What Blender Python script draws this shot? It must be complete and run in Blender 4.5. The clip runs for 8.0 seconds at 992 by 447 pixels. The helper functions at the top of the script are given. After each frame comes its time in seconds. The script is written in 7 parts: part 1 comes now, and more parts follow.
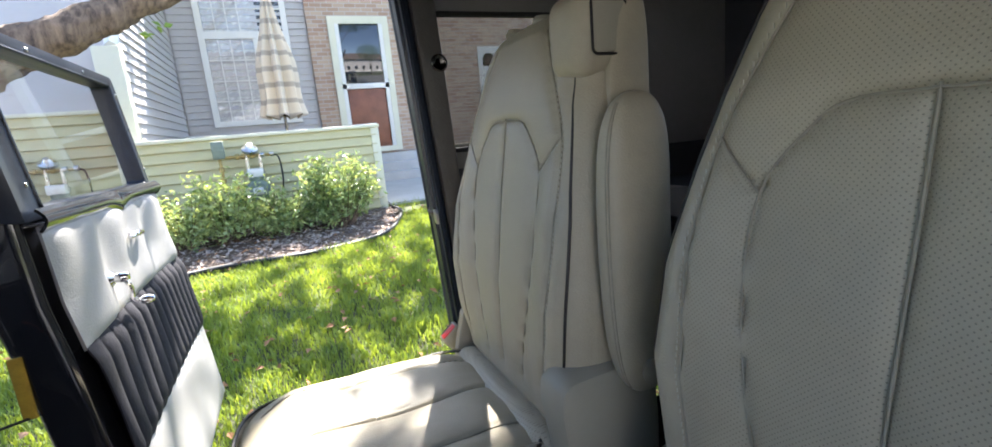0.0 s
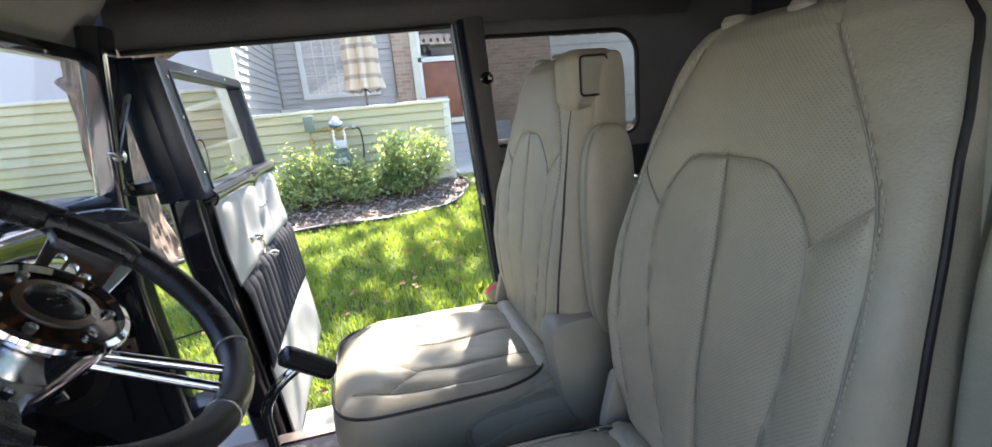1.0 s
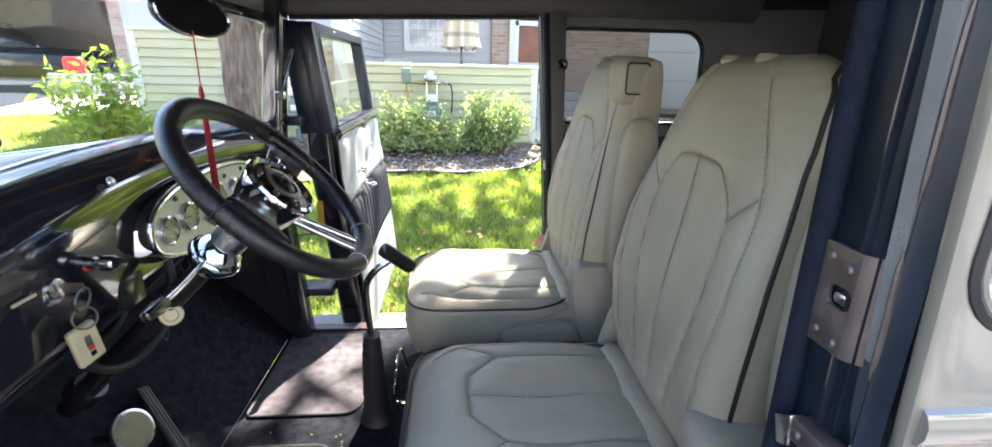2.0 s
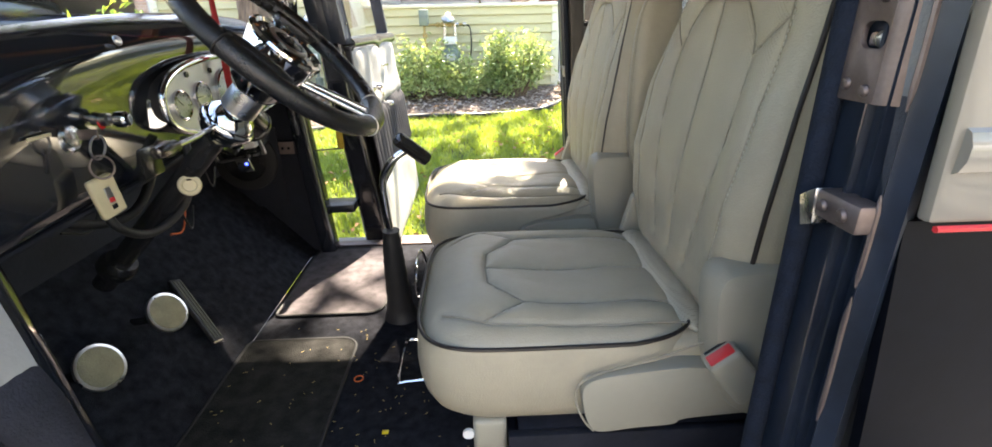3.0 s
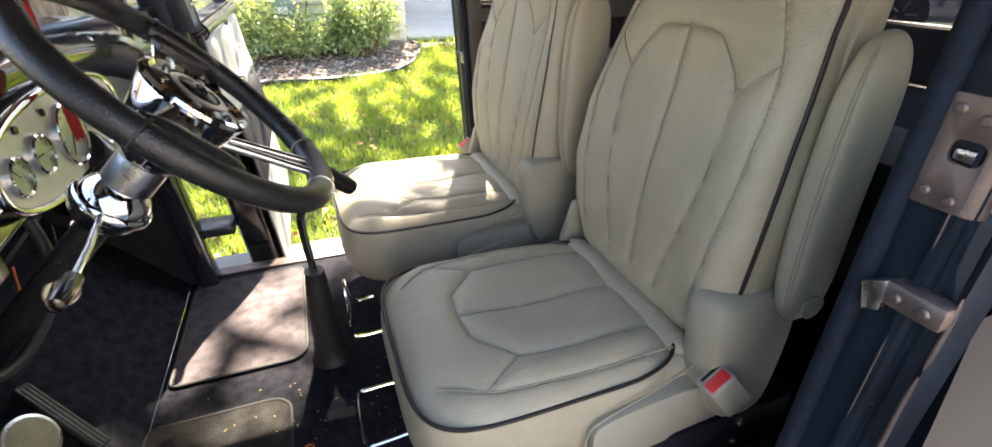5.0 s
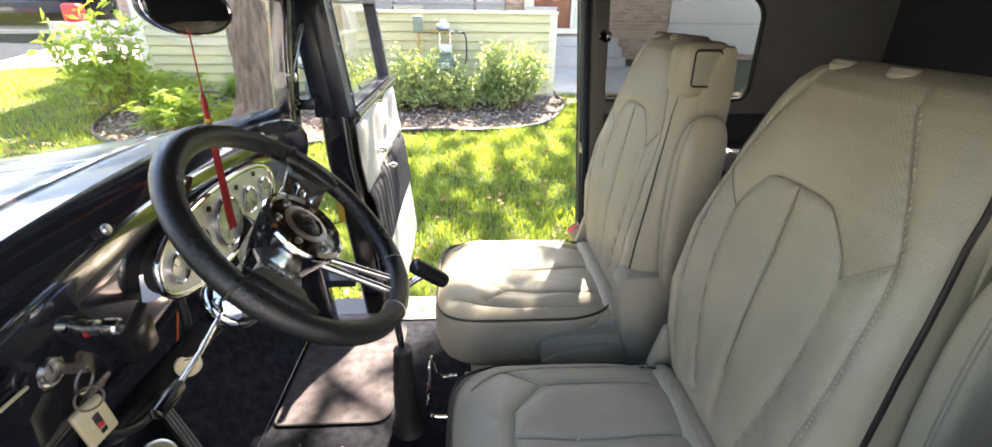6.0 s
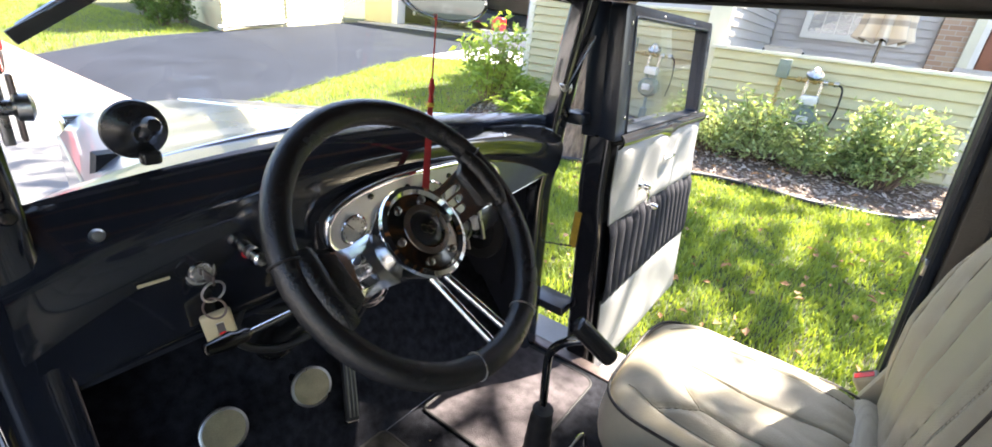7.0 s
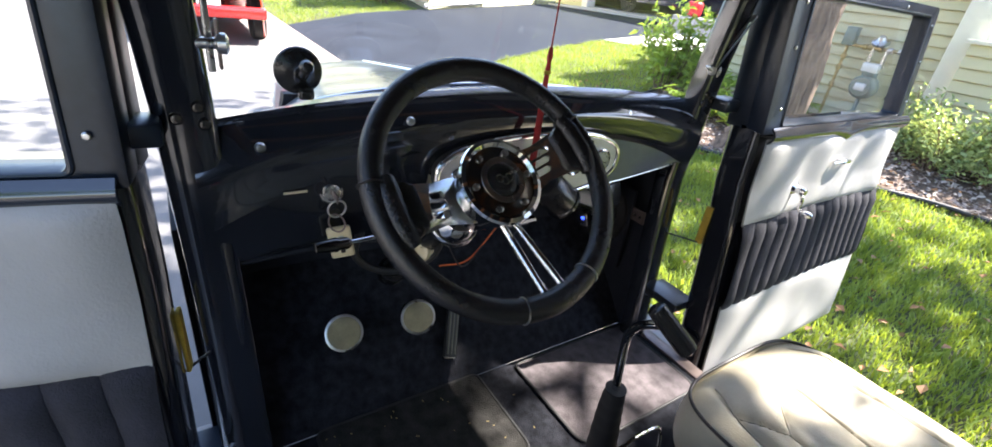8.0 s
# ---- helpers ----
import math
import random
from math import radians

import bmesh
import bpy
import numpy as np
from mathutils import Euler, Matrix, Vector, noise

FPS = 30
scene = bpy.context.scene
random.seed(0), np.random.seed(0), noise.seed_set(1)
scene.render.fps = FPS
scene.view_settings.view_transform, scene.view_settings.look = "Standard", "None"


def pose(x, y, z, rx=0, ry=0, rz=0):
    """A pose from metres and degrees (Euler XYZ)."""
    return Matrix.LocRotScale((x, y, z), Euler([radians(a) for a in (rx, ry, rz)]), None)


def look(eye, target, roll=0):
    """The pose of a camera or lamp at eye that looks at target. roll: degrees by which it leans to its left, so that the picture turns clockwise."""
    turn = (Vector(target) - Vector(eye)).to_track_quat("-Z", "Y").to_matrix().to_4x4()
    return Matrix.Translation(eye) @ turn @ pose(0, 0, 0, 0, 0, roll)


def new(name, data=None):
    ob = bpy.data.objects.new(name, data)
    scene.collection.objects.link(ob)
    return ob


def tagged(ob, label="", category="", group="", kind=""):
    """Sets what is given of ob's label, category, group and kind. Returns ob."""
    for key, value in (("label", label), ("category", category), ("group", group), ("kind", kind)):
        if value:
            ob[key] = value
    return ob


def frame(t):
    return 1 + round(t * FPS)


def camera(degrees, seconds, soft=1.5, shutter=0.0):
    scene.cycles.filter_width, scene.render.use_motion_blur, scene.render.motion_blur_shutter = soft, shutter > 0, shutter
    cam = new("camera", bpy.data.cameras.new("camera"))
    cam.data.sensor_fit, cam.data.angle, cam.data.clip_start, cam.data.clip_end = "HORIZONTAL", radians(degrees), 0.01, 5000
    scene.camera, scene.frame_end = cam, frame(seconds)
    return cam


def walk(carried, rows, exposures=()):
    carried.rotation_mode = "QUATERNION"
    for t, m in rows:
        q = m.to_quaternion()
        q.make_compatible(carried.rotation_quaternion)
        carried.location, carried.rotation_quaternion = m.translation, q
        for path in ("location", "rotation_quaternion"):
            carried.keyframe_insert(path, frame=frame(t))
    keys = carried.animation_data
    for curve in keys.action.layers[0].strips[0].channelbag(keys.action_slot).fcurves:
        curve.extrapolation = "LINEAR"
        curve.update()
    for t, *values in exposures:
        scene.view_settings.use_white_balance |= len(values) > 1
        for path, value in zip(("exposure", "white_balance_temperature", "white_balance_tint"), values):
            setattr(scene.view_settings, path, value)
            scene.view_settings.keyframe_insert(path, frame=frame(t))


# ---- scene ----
cam = camera(91.7, 8.0, soft=1.6)
PATH = [
    (0, (-0.135, -0.108, 1.364), (0.625, 1.702, 0.984), -5.2),
    (0.5, (-0.113, -0.271, 1.443), (0.437, 1.592, 0.967), -7.9),
    (1, (-0.144, -0.439, 1.46), (0.326, 1.443, 0.977), -5.3),
    (1.5, (-0.151, -0.614, 1.517), (0.165, 1.304, 1.044), -1.8),
    (2, (-0.153, -0.774, 1.511), (0.018, 1.124, 0.904), 1.3),
    (2.2, (-0.151, -0.827, 1.521), (-0.023, 0.999, 0.716), -0.0),
    (3.3, (-0.13, -0.798, 1.18), (-0.079, 1.071, 0.472), -0.9),
    (3.5, (-0.142, -0.776, 1.084), (-0.074, 1.13, 0.483), -0.1),
    (4, (-0.154, -0.722, 1.037), (-0.021, 1.193, 0.473), 0.0),
    (4.2, (-0.173, -0.686, 1.118), (0.153, 1.17, 0.449), 0.0),
    (5.3, (-0.351, -0.62, 1.537), (0.288, 1.004, 0.562), 0.7),
    (5.5, (-0.333, -0.623, 1.575), (0.177, 1.058, 0.618), 0.0),
    (6, (-0.214, -0.588, 1.615), (-0.092, 1.233, 0.798), 0.7),
    (6.5, (-0.142, -0.494, 1.603), (-0.603, 1.294, 0.834), 1.6),
    (7, (-0.051, -0.337, 1.581), (-1.078, 1.191, 0.799), 6.9),
    (7.5, (0.088, -0.269, 1.577), (-1.285, 0.891, 0.7), 7.6),
    (8, (0.079, -0.287, 1.574), (-1.363, 0.759, 0.665), 7.7),
]
EXPOSURE = [(0.0, 2.8, 6400, 14), (1.0, 2.95, 6400, 14), (2.0, 3.35, 6500, 12), (3.5, 3.35, 7900, 13), (4.0, 3.4, 7900, 13), (5.5, 3.5, 7500, 16), (6.5, 3.3, 7200, 15), (8.0, 2.85, 6500, 14)]
walk(cam, [(t, look(e, a, r)) for t, e, a, r in PATH], EXPOSURE)

# ---- daylight ----
SUN_TO = Vector((0.31, 1.0, 1.30)).normalized()
world = bpy.data.worlds.new("world")
scene.world = world
world.use_nodes = True
wt = world.node_tree
sky = wt.nodes.new("ShaderNodeTexSky")
sky.sky_type, sky.sun_disc = "NISHITA", False
sky.sun_elevation = math.asin(SUN_TO.z)
sky.sun_rotation = math.atan2(SUN_TO.x, SUN_TO.y)
wt.links.new(sky.outputs[0], wt.nodes["Background"].inputs[0])
wt.nodes["Background"].inputs[1].default_value = 0.115
sun = new("sun", bpy.data.lights.new("sun", "SUN"))
sun.data.energy, sun.data.angle, sun.data.color = 5.0, radians(0.53), (1.0, 0.95, 0.86)
sun.matrix_world = look(SUN_TO * 60, (0, 0, 0))


# ---- materials ----
def material(name, color, rough=0.6, metal=0.0, var=0.0, scale=6.0, bump=0.0, bump_scale=60.0, coat=0.0, second=None, spec=0.5, island=False, stretch=None, detail=6.0):
    """Base colour with two sizes of variation and a fine relief, in object space."""
    m = bpy.data.materials.new(name)
    m.use_nodes = True
    nt = m.node_tree
    b = nt.nodes["Principled BSDF"]
    b.inputs["Roughness"].default_value, b.inputs["Metallic"].default_value = rough, metal
    b.inputs["Specular IOR Level"].default_value = spec
    b.inputs["Base Color"].default_value = (*color, 1)
    if coat:
        b.inputs["Coat Weight"].default_value, b.inputs["Coat Roughness"].default_value = coat, 0.03
    coord = nt.nodes.new("ShaderNodeTexCoord")
    src = coord.outputs["Object"]
    if stretch:
        mp = nt.nodes.new("ShaderNodeMapping")
        mp.inputs["Scale"].default_value = stretch
        nt.links.new(src, mp.inputs[0])
        src = mp.outputs[0]
    if var or second:
        n1, n2 = nt.nodes.new("ShaderNodeTexNoise"), nt.nodes.new("ShaderNodeTexNoise")
        n1.inputs["Scale"].default_value, n1.inputs["Detail"].default_value = scale, detail
        n2.inputs["Scale"].default_value, n2.inputs["Detail"].default_value = scale * 9, 3
        nt.links.new(src, n1.inputs[0]), nt.links.new(src, n2.inputs[0])
        add = nt.nodes.new("ShaderNodeMath")
        add.operation = "MULTIPLY_ADD"
        add.inputs[1].default_value = 0.35
        nt.links.new(n2.outputs[0], add.inputs[0]), nt.links.new(n1.outputs[0], add.inputs[2])
        fac = add.outputs[0]
        if island:
            geo = nt.nodes.new("ShaderNodeNewGeometry")
            a2 = nt.nodes.new("ShaderNodeMath")
            a2.operation = "MULTIPLY_ADD"
            a2.inputs[1].default_value = 0.45
            nt.links.new(geo.outputs["Random Per Island"], a2.inputs[0]), nt.links.new(fac, a2.inputs[2])
            fac = a2.outputs[0]
        ramp = nt.nodes.new("ShaderNodeValToRGB")
        lo, hi = (0.42, 0.95) if not island else (0.45, 1.25)
        dark = second if second else tuple(c * (1 - var) for c in color)
        light = color if second else tuple(min(1, c * (1 + var * 0.6)) for c in color)
        ramp.color_ramp.elements[0].position, ramp.color_ramp.elements[0].color = lo, (*dark, 1)
        ramp.color_ramp.elements[1].position, ramp.color_ramp.elements[1].color = min(hi, 1.0), (*light, 1)
        nt.links.new(fac, ramp.inputs[0])
        nt.links.new(ramp.outputs[0], b.inputs["Base Color"])
        if rough > 0.2:
            rr = nt.nodes.new("ShaderNodeMapRange")
            rr.inputs[3].default_value, rr.inputs[4].default_value = rough * 0.85, min(1, rough * 1.15)
            nt.links.new(n1.outputs[0], rr.inputs[0]), nt.links.new(rr.outputs[0], b.inputs["Roughness"])
    if bump:
        nb = nt.nodes.new("ShaderNodeTexNoise")
        nb.inputs["Scale"].default_value, nb.inputs["Detail"].default_value = bump_scale, 4
        nt.links.new(src, nb.inputs[0])
        bp = nt.nodes.new("ShaderNodeBump")
        bp.inputs["Strength"].default_value, bp.inputs["Distance"].default_value = bump, 0.004
        nt.links.new(nb.outputs[0], bp.inputs["Height"]), nt.links.new(bp.outputs[0], b.inputs["Normal"])
    return m


def dotted(m, scale, depth, size=0.28, shade=0.75):
    """Small punched holes in a regular staggered grid, as in perforated leather."""
    nt = m.node_tree
    b = nt.nodes["Principled BSDF"]
    coord = nt.nodes.new("ShaderNodeTexCoord")
    mp = nt.nodes.new("ShaderNodeMapping")
    mp.inputs["Rotation"].default_value = (0, 0, radians(45))
    vo = nt.nodes.new("ShaderNodeTexVoronoi")
    vo.voronoi_dimensions = "2D"
    sep, comb = nt.nodes.new("ShaderNodeSeparateXYZ"), nt.nodes.new("ShaderNodeCombineXYZ")
    nt.links.new(coord.outputs["Object"], sep.inputs[0])
    nt.links.new(sep.outputs[1], comb.inputs[0]), nt.links.new(sep.outputs[2], comb.inputs[1])
    vo.inputs["Scale"].default_value, vo.inputs["Randomness"].default_value = scale, 0.0
    nt.links.new(comb.outputs[0], mp.inputs[0]), nt.links.new(mp.outputs[0], vo.inputs["Vector"])
    st = nt.nodes.new("ShaderNodeMapRange")
    st.inputs[1].default_value, st.inputs[2].default_value = size * 0.7, size
    nt.links.new(vo.outputs["Distance"], st.inputs[0])
    old = b.inputs["Base Color"].links[0].from_socket
    mix = nt.nodes.new("ShaderNodeMix")
    mix.data_type, mix.blend_type = "RGBA", "MULTIPLY"
    mix.inputs[0].default_value = 1.0
    ramp = nt.nodes.new("ShaderNodeValToRGB")
    ramp.color_ramp.elements[0].color = (shade, shade, shade, 1)
    nt.links.new(st.outputs[0], ramp.inputs[0])
    nt.links.new(old, mix.inputs[6]), nt.links.new(ramp.outputs[0], mix.inputs[7])
    nt.links.new(mix.outputs[2], b.inputs["Base Color"])
    return m


def glassy(name, tint=(1, 1, 1), rough=0.0, weight=0.1):
    """Thin pane: mostly clear, with a mirror part that grows at grazing angles."""
    m = bpy.data.materials.new(name)
    m.use_nodes = True
    nt = m.node_tree
    nt.nodes.clear()
    out, mix = nt.nodes.new("ShaderNodeOutputMaterial"), nt.nodes.new("ShaderNodeMixShader")
    tr, gl, lw = nt.nodes.new("ShaderNodeBsdfTransparent"), nt.nodes.new("ShaderNodeBsdfGlossy"), nt.nodes.new("ShaderNodeLayerWeight")
    tr.inputs[0].default_value = (*tint, 1)
    gl.inputs["Roughness"].default_value = rough
    lw.inputs[0].default_value = 0.5
    pw, sc = nt.nodes.new("ShaderNodeMath"), nt.nodes.new("ShaderNodeMath")
    pw.operation, sc.operation = "POWER", "MULTIPLY_ADD"
    pw.inputs[1].default_value = 4.0
    sc.inputs[1].default_value, sc.inputs[2].default_value = weight * 5, 0.03
    nt.links.new(lw.outputs["Facing"], pw.inputs[0]), nt.links.new(pw.outputs[0], sc.inputs[0])
    nt.links.new(sc.outputs[0], mix.inputs[0]), nt.links.new(tr.outputs[0], mix.inputs[1])
    nt.links.new(gl.outputs[0], mix.inputs[2]), nt.links.new(mix.outputs[0], out.inputs[0])
    return m


def glow(name, color, strength):
    m = material(name, color)
    m.node_tree.nodes["Principled BSDF"].inputs["Emission Color"].default_value = (*color, 1)
    m.node_tree.nodes["Principled BSDF"].inputs["Emission Strength"].default_value = strength
    return m


def leafy(m, share=0.45, boost=1.25):
    """Lets light through thin leaves."""
    nt = m.node_tree
    out, b = nt.nodes["Material Output"], nt.nodes["Principled BSDF"]
    mix, tl = nt.nodes.new("ShaderNodeMixShader"), nt.nodes.new("ShaderNodeBsdfTranslucent")
    gain = nt.nodes.new("ShaderNodeMix")
    gain.data_type, gain.blend_type = "RGBA", "MULTIPLY"
    gain.inputs[0].default_value, gain.inputs[7].default_value = 1.0, (boost * 1.15, boost, boost * 0.5, 1)
    nt.links.new(b.inputs["Base Color"].links[0].from_socket, gain.inputs[6])
    nt.links.new(gain.outputs[2], tl.inputs[0])
    mix.inputs[0].default_value = share
    nt.links.new(b.outputs[0], mix.inputs[1]), nt.links.new(tl.outputs[0], mix.inputs[2]), nt.links.new(mix.outputs[0], out.inputs[0])
    return m


M_BLACK = material("black_paint", (0.014, 0.016, 0.022), 0.12, var=0.5, scale=3, coat=1.0)
M_JAMB = material("worn_black_paint", (0.012, 0.018, 0.030), 0.30, var=0.6, scale=7, bump=0.08, bump_scale=60, spec=0.4)
M_CREAM = material("cream_paint", (0.22, 0.20, 0.162), 0.25, var=0.05, scale=2, coat=1.0)
M_HOOD = material("pale_silver_paint", (0.105, 0.118, 0.155), 0.28, metal=0.15, var=0.05, scale=2, coat=0.5)
M_CARPET = material("black_carpet", (0.020, 0.021, 0.026), 0.95, var=0.7, scale=40, bump=1.0, bump_scale=420, spec=0.06)
# one mat pile in two tones: passenger's lightened as if sunlit, driver's as if shaded
M_SUNMAT = material("sunlit_mat_pile", (0.095, 0.083, 0.087), 0.95, var=0.5, scale=30, bump=1.0, bump_scale=300, spec=0.1)
M_SHADEMAT = material("shaded_mat_pile", (0.030, 0.029, 0.027), 0.95, var=0.6, scale=30, bump=1.0, bump_scale=300, spec=0.1)
M_RUBBER = material("black_rubber", (0.015, 0.015, 0.016), 0.55, var=0.4, scale=30, bump=0.1)
M_LEATHER = material("grey_beige_leather", (0.385, 0.346, 0.255), 0.38, var=0.10, scale=9, bump=0.25, bump_scale=340)
M_PERF = dotted(material("perforated_leather", (0.385, 0.346, 0.255), 0.41, var=0.10, scale=9, bump=0.2, bump_scale=340), 235, 0.001, 0.20, 0.55)
M_VINYLSEAT = material("seat_plastic", (0.32, 0.30, 0.235), 0.5, var=0.06, scale=8, bump=0.2, bump_scale=500)
M_PIPING = material("dark_brown_piping", (0.014, 0.010, 0.009), 0.5, var=0.3, scale=40)
M_THREAD = material("stitch_thread", (0.46, 0.43, 0.34), 0.8)
M_TRIM = material("pale_grey_vinyl", (0.27, 0.265, 0.255), 0.5, var=0.10, scale=5, bump=0.25, bump_scale=200)
M_PLEAT = material("black_velour", (0.016, 0.016, 0.022), 0.85, var=0.6, scale=14, bump=0.4, bump_scale=300, spec=0.35)
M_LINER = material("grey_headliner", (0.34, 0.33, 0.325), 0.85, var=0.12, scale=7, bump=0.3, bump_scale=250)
M_SIDECLOTH = material("grey_side_cloth", (0.21, 0.205, 0.20), 0.85, var=0.12, scale=7, bump=0.3, bump_scale=250)
M_RAIL = material("charcoal_grey_cloth", (0.085, 0.080, 0.076), 0.9, var=0.18, scale=9, bump=0.4, bump_scale=260)
M_SEAM = material("seam_shadow_thread", (0.31, 0.285, 0.22), 0.8, var=0.2, scale=60)
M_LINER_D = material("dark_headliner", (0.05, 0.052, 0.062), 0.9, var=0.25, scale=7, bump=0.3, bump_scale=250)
M_ROOFSKIN = material("roof_fabric", (0.03, 0.035, 0.05), 0.8, var=0.3, scale=4, bump=0.3, bump_scale=120)
M_WOOD = material("varnished_wood", (0.42, 0.17, 0.06), 0.45, var=0.45, scale=5, bump=0.15, bump_scale=60, stretch=(1, 6, 6))
M_CHROME = material("chrome", (0.78, 0.78, 0.79), 0.06, metal=1.0, var=0.08, scale=8)
M_STEEL = material("brushed_steel", (0.55, 0.54, 0.52), 0.28, metal=1.0, var=0.15, scale=20, bump=0.1, bump_scale=200)
M_BRONZE = material("worn_steel_plate", (0.18, 0.140, 0.128), 0.45, metal=0.7, var=0.3, scale=25, bump=0.2)
M_WHEELRIM = material("black_grained_leather", (0.014, 0.014, 0.015), 0.26, var=0.3, scale=20, bump=0.3, bump_scale=500)
M_DARKMETAL = material("dark_plated_metal", (0.10, 0.095, 0.09), 0.22, metal=1.0, var=0.2, scale=20)
M_POLISHED = material("polished_aluminium", (0.82, 0.81, 0.79), 0.20, metal=1.0, var=0.06, scale=20, bump=0.04, bump_scale=250)
M_HUB = material("smoked_chrome", (0.26, 0.25, 0.235), 0.16, metal=1.0, var=0.12, scale=20)
M_TURNED = material("engine_turned_aluminium", (0.50, 0.50, 0.50), 0.38, metal=0.45, var=0.1, scale=30)
M_GAUGE = material("gauge_face", (0.36, 0.37, 0.37), 0.4, metal=0.3, var=0.2, scale=20)
M_GLASS = glassy("clear_glass")
M_MIRROR = material("mirror_glass", (0.85, 0.86, 0.88), 0.02, metal=1.0)
M_PLASTIC = material("black_plastic", (0.014, 0.014, 0.015), 0.25, var=0.3, scale=15)
M_FOB = material("cream_plastic", (0.60, 0.51, 0.32), 0.4, var=0.08, scale=30)
M_RED = material("red_plastic", (0.62, 0.03, 0.035), 0.35)
M_TASSEL = material("red_thread", (0.35, 0.012, 0.012), 0.7, var=0.4, scale=60)
M_YELLOW = material("old_yellow_foam", (0.48, 0.33, 0.04), 0.8, var=0.3, scale=30)
M_WHITEPL = material("white_plastic", (0.72, 0.72, 0.70), 0.35)
M_WIRE = material("orange_wire", (0.65, 0.13, 0.03), 0.5)
M_BLUELED = glow("blue_indicator", (0.02, 0.05, 1.0), 2.0)
# blue-grey base colour imitates sky mirrored in glossy black paint
M_DASHSHEEN = material("sky_sheen_lower_dash", (0.10, 0.115, 0.135), 0.25, var=0.2, scale=6, coat=0.5)
M_RUNBOARD = material("pale_running_board", (0.26, 0.245, 0.24), 0.5, var=0.15, scale=10, bump=0.2)
M_DARK = material("dark_plywood", (0.016, 0.018, 0.025), 0.6, var=0.4, scale=12, bump=0.2, spec=0.15)


# ---- mesh helpers ----
def part(name, bm, mat, parent=None, label="", smooth=True, sharp=None):
    """Links a bmesh as one mesh object, under a thing or a part."""
    me = bpy.data.meshes.new(name)
    bm.normal_update()
    bm.to_mesh(me)
    bm.free()
    return part_me(name, me, mat, parent, label, smooth, sharp)


def part_me(name, me, mat, parent=None, label="", smooth=True, sharp=None):
    for m in (mat if isinstance(mat, (list, tuple)) else [mat]):
        if len(me.materials) < (len(mat) if isinstance(mat, (list, tuple)) else 1):
            me.materials.append(m)
    if smooth:
        me.shade_smooth()
        me.set_sharp_from_angle(angle=radians(sharp if sharp else 38))
    ob = new(name, me)
    if parent is not None:
        ob.parent = parent
        p, m = parent, Matrix.Identity(4)
        while p is not None:
            m = p.matrix_basis @ m if p.parent is None else p.matrix_parent_inverse @ p.matrix_basis @ m
            p = p.parent
        ob.matrix_parent_inverse = m.inverted()
    if label:
        ob["label"] = label
    return ob


def thing(name, label, category, at=(0, 0, 0), group="", kind=""):
    ob = new(name)
    ob.empty_display_size = 0.05
    ob.matrix_basis = Matrix.Translation(at)
    return tagged(ob, label, category, group, kind)


def box(lo, hi, bevel=0.0, seg=2, bm=None, m=None):
    own = bm if bm is not None else bmesh.new()
    r = bmesh.ops.create_cube(own, size=1.0)
    vs = r["verts"]
    for v in vs:
        v.co = Vector(((lo[i] + hi[i]) / 2 + v.co[i] * (hi[i] - lo[i]) for i in range(3)))
    if bevel:
        es = list({e for v in vs for e in v.link_edges})
        vs = bmesh.ops.bevel(own, geom=es, offset=bevel, segments=seg, profile=0.5, affect="EDGES", clamp_overlap=True)["verts"] + [v for v in vs if v.is_valid]
    if m is not None:
        for v in set(vs):
            v.co = m @ v.co
    return own


def smooth_line(pts, n=8, closed=False):
    """Catmull-Rom through points."""
    P = [Vector(p) for p in pts]
    out = []
    k = len(P)
    for i in range(k if closed else k - 1):
        a = P[(i - 1) % k] if closed or i > 0 else P[0] * 2 - P[1]
        b, c = P[i], P[(i + 1) % k]
        d = P[(i + 2) % k] if closed or i + 2 < k else P[-1] * 2 - P[-2]
        for j in range(n):
            t = j / n
            out.append(0.5 * ((2 * b) + (c - a) * t + (2 * a - 5 * b + 4 * c - d) * t * t + (3 * b - a - 3 * c + d) * t ** 3))
    if not closed:
        out.append(P[-1])
    return out


def tube(pts, r, seg=10, closed=False, bm=None, caps=True, flat=1.0):
    """A round bar along a line; r may be one radius or one for each point."""
    own = bm if bm is not None else bmesh.new()
    P = [Vector(p) for p in pts]
    k = len(P)
    R = r if isinstance(r, (list, tuple)) else [r] * k
    rings = []
    ref = None
    for i in range(k):
        a, b = P[(i - 1) % k] if (closed or i > 0) else P[i], P[(i + 1) % k] if (closed or i < k - 1) else P[i]
        d = (b - a).normalized()
        if ref is None:
            ref = Vector((0, 0, 1)) if abs(d.z) < 0.9 else Vector((1, 0, 0))
        u = (ref - d * ref.dot(d)).normalized()
        ref = u
        w = d.cross(u)
        rings.append([own.verts.new(P[i] + (u * math.cos(2 * math.pi * j / seg) + w * math.sin(2 * math.pi * j / seg) * flat) * R[i]) for j in range(seg)])
    for i in range(k if closed else k - 1):
        A, B = rings[i], rings[(i + 1) % k]
        for j in range(seg):
            own.faces.new((A[j], A[(j + 1) % seg], B[(j + 1) % seg], B[j]))
    if caps and not closed:
        own.faces.new(rings[0][::-1])
        own.faces.new(rings[-1])
    return own


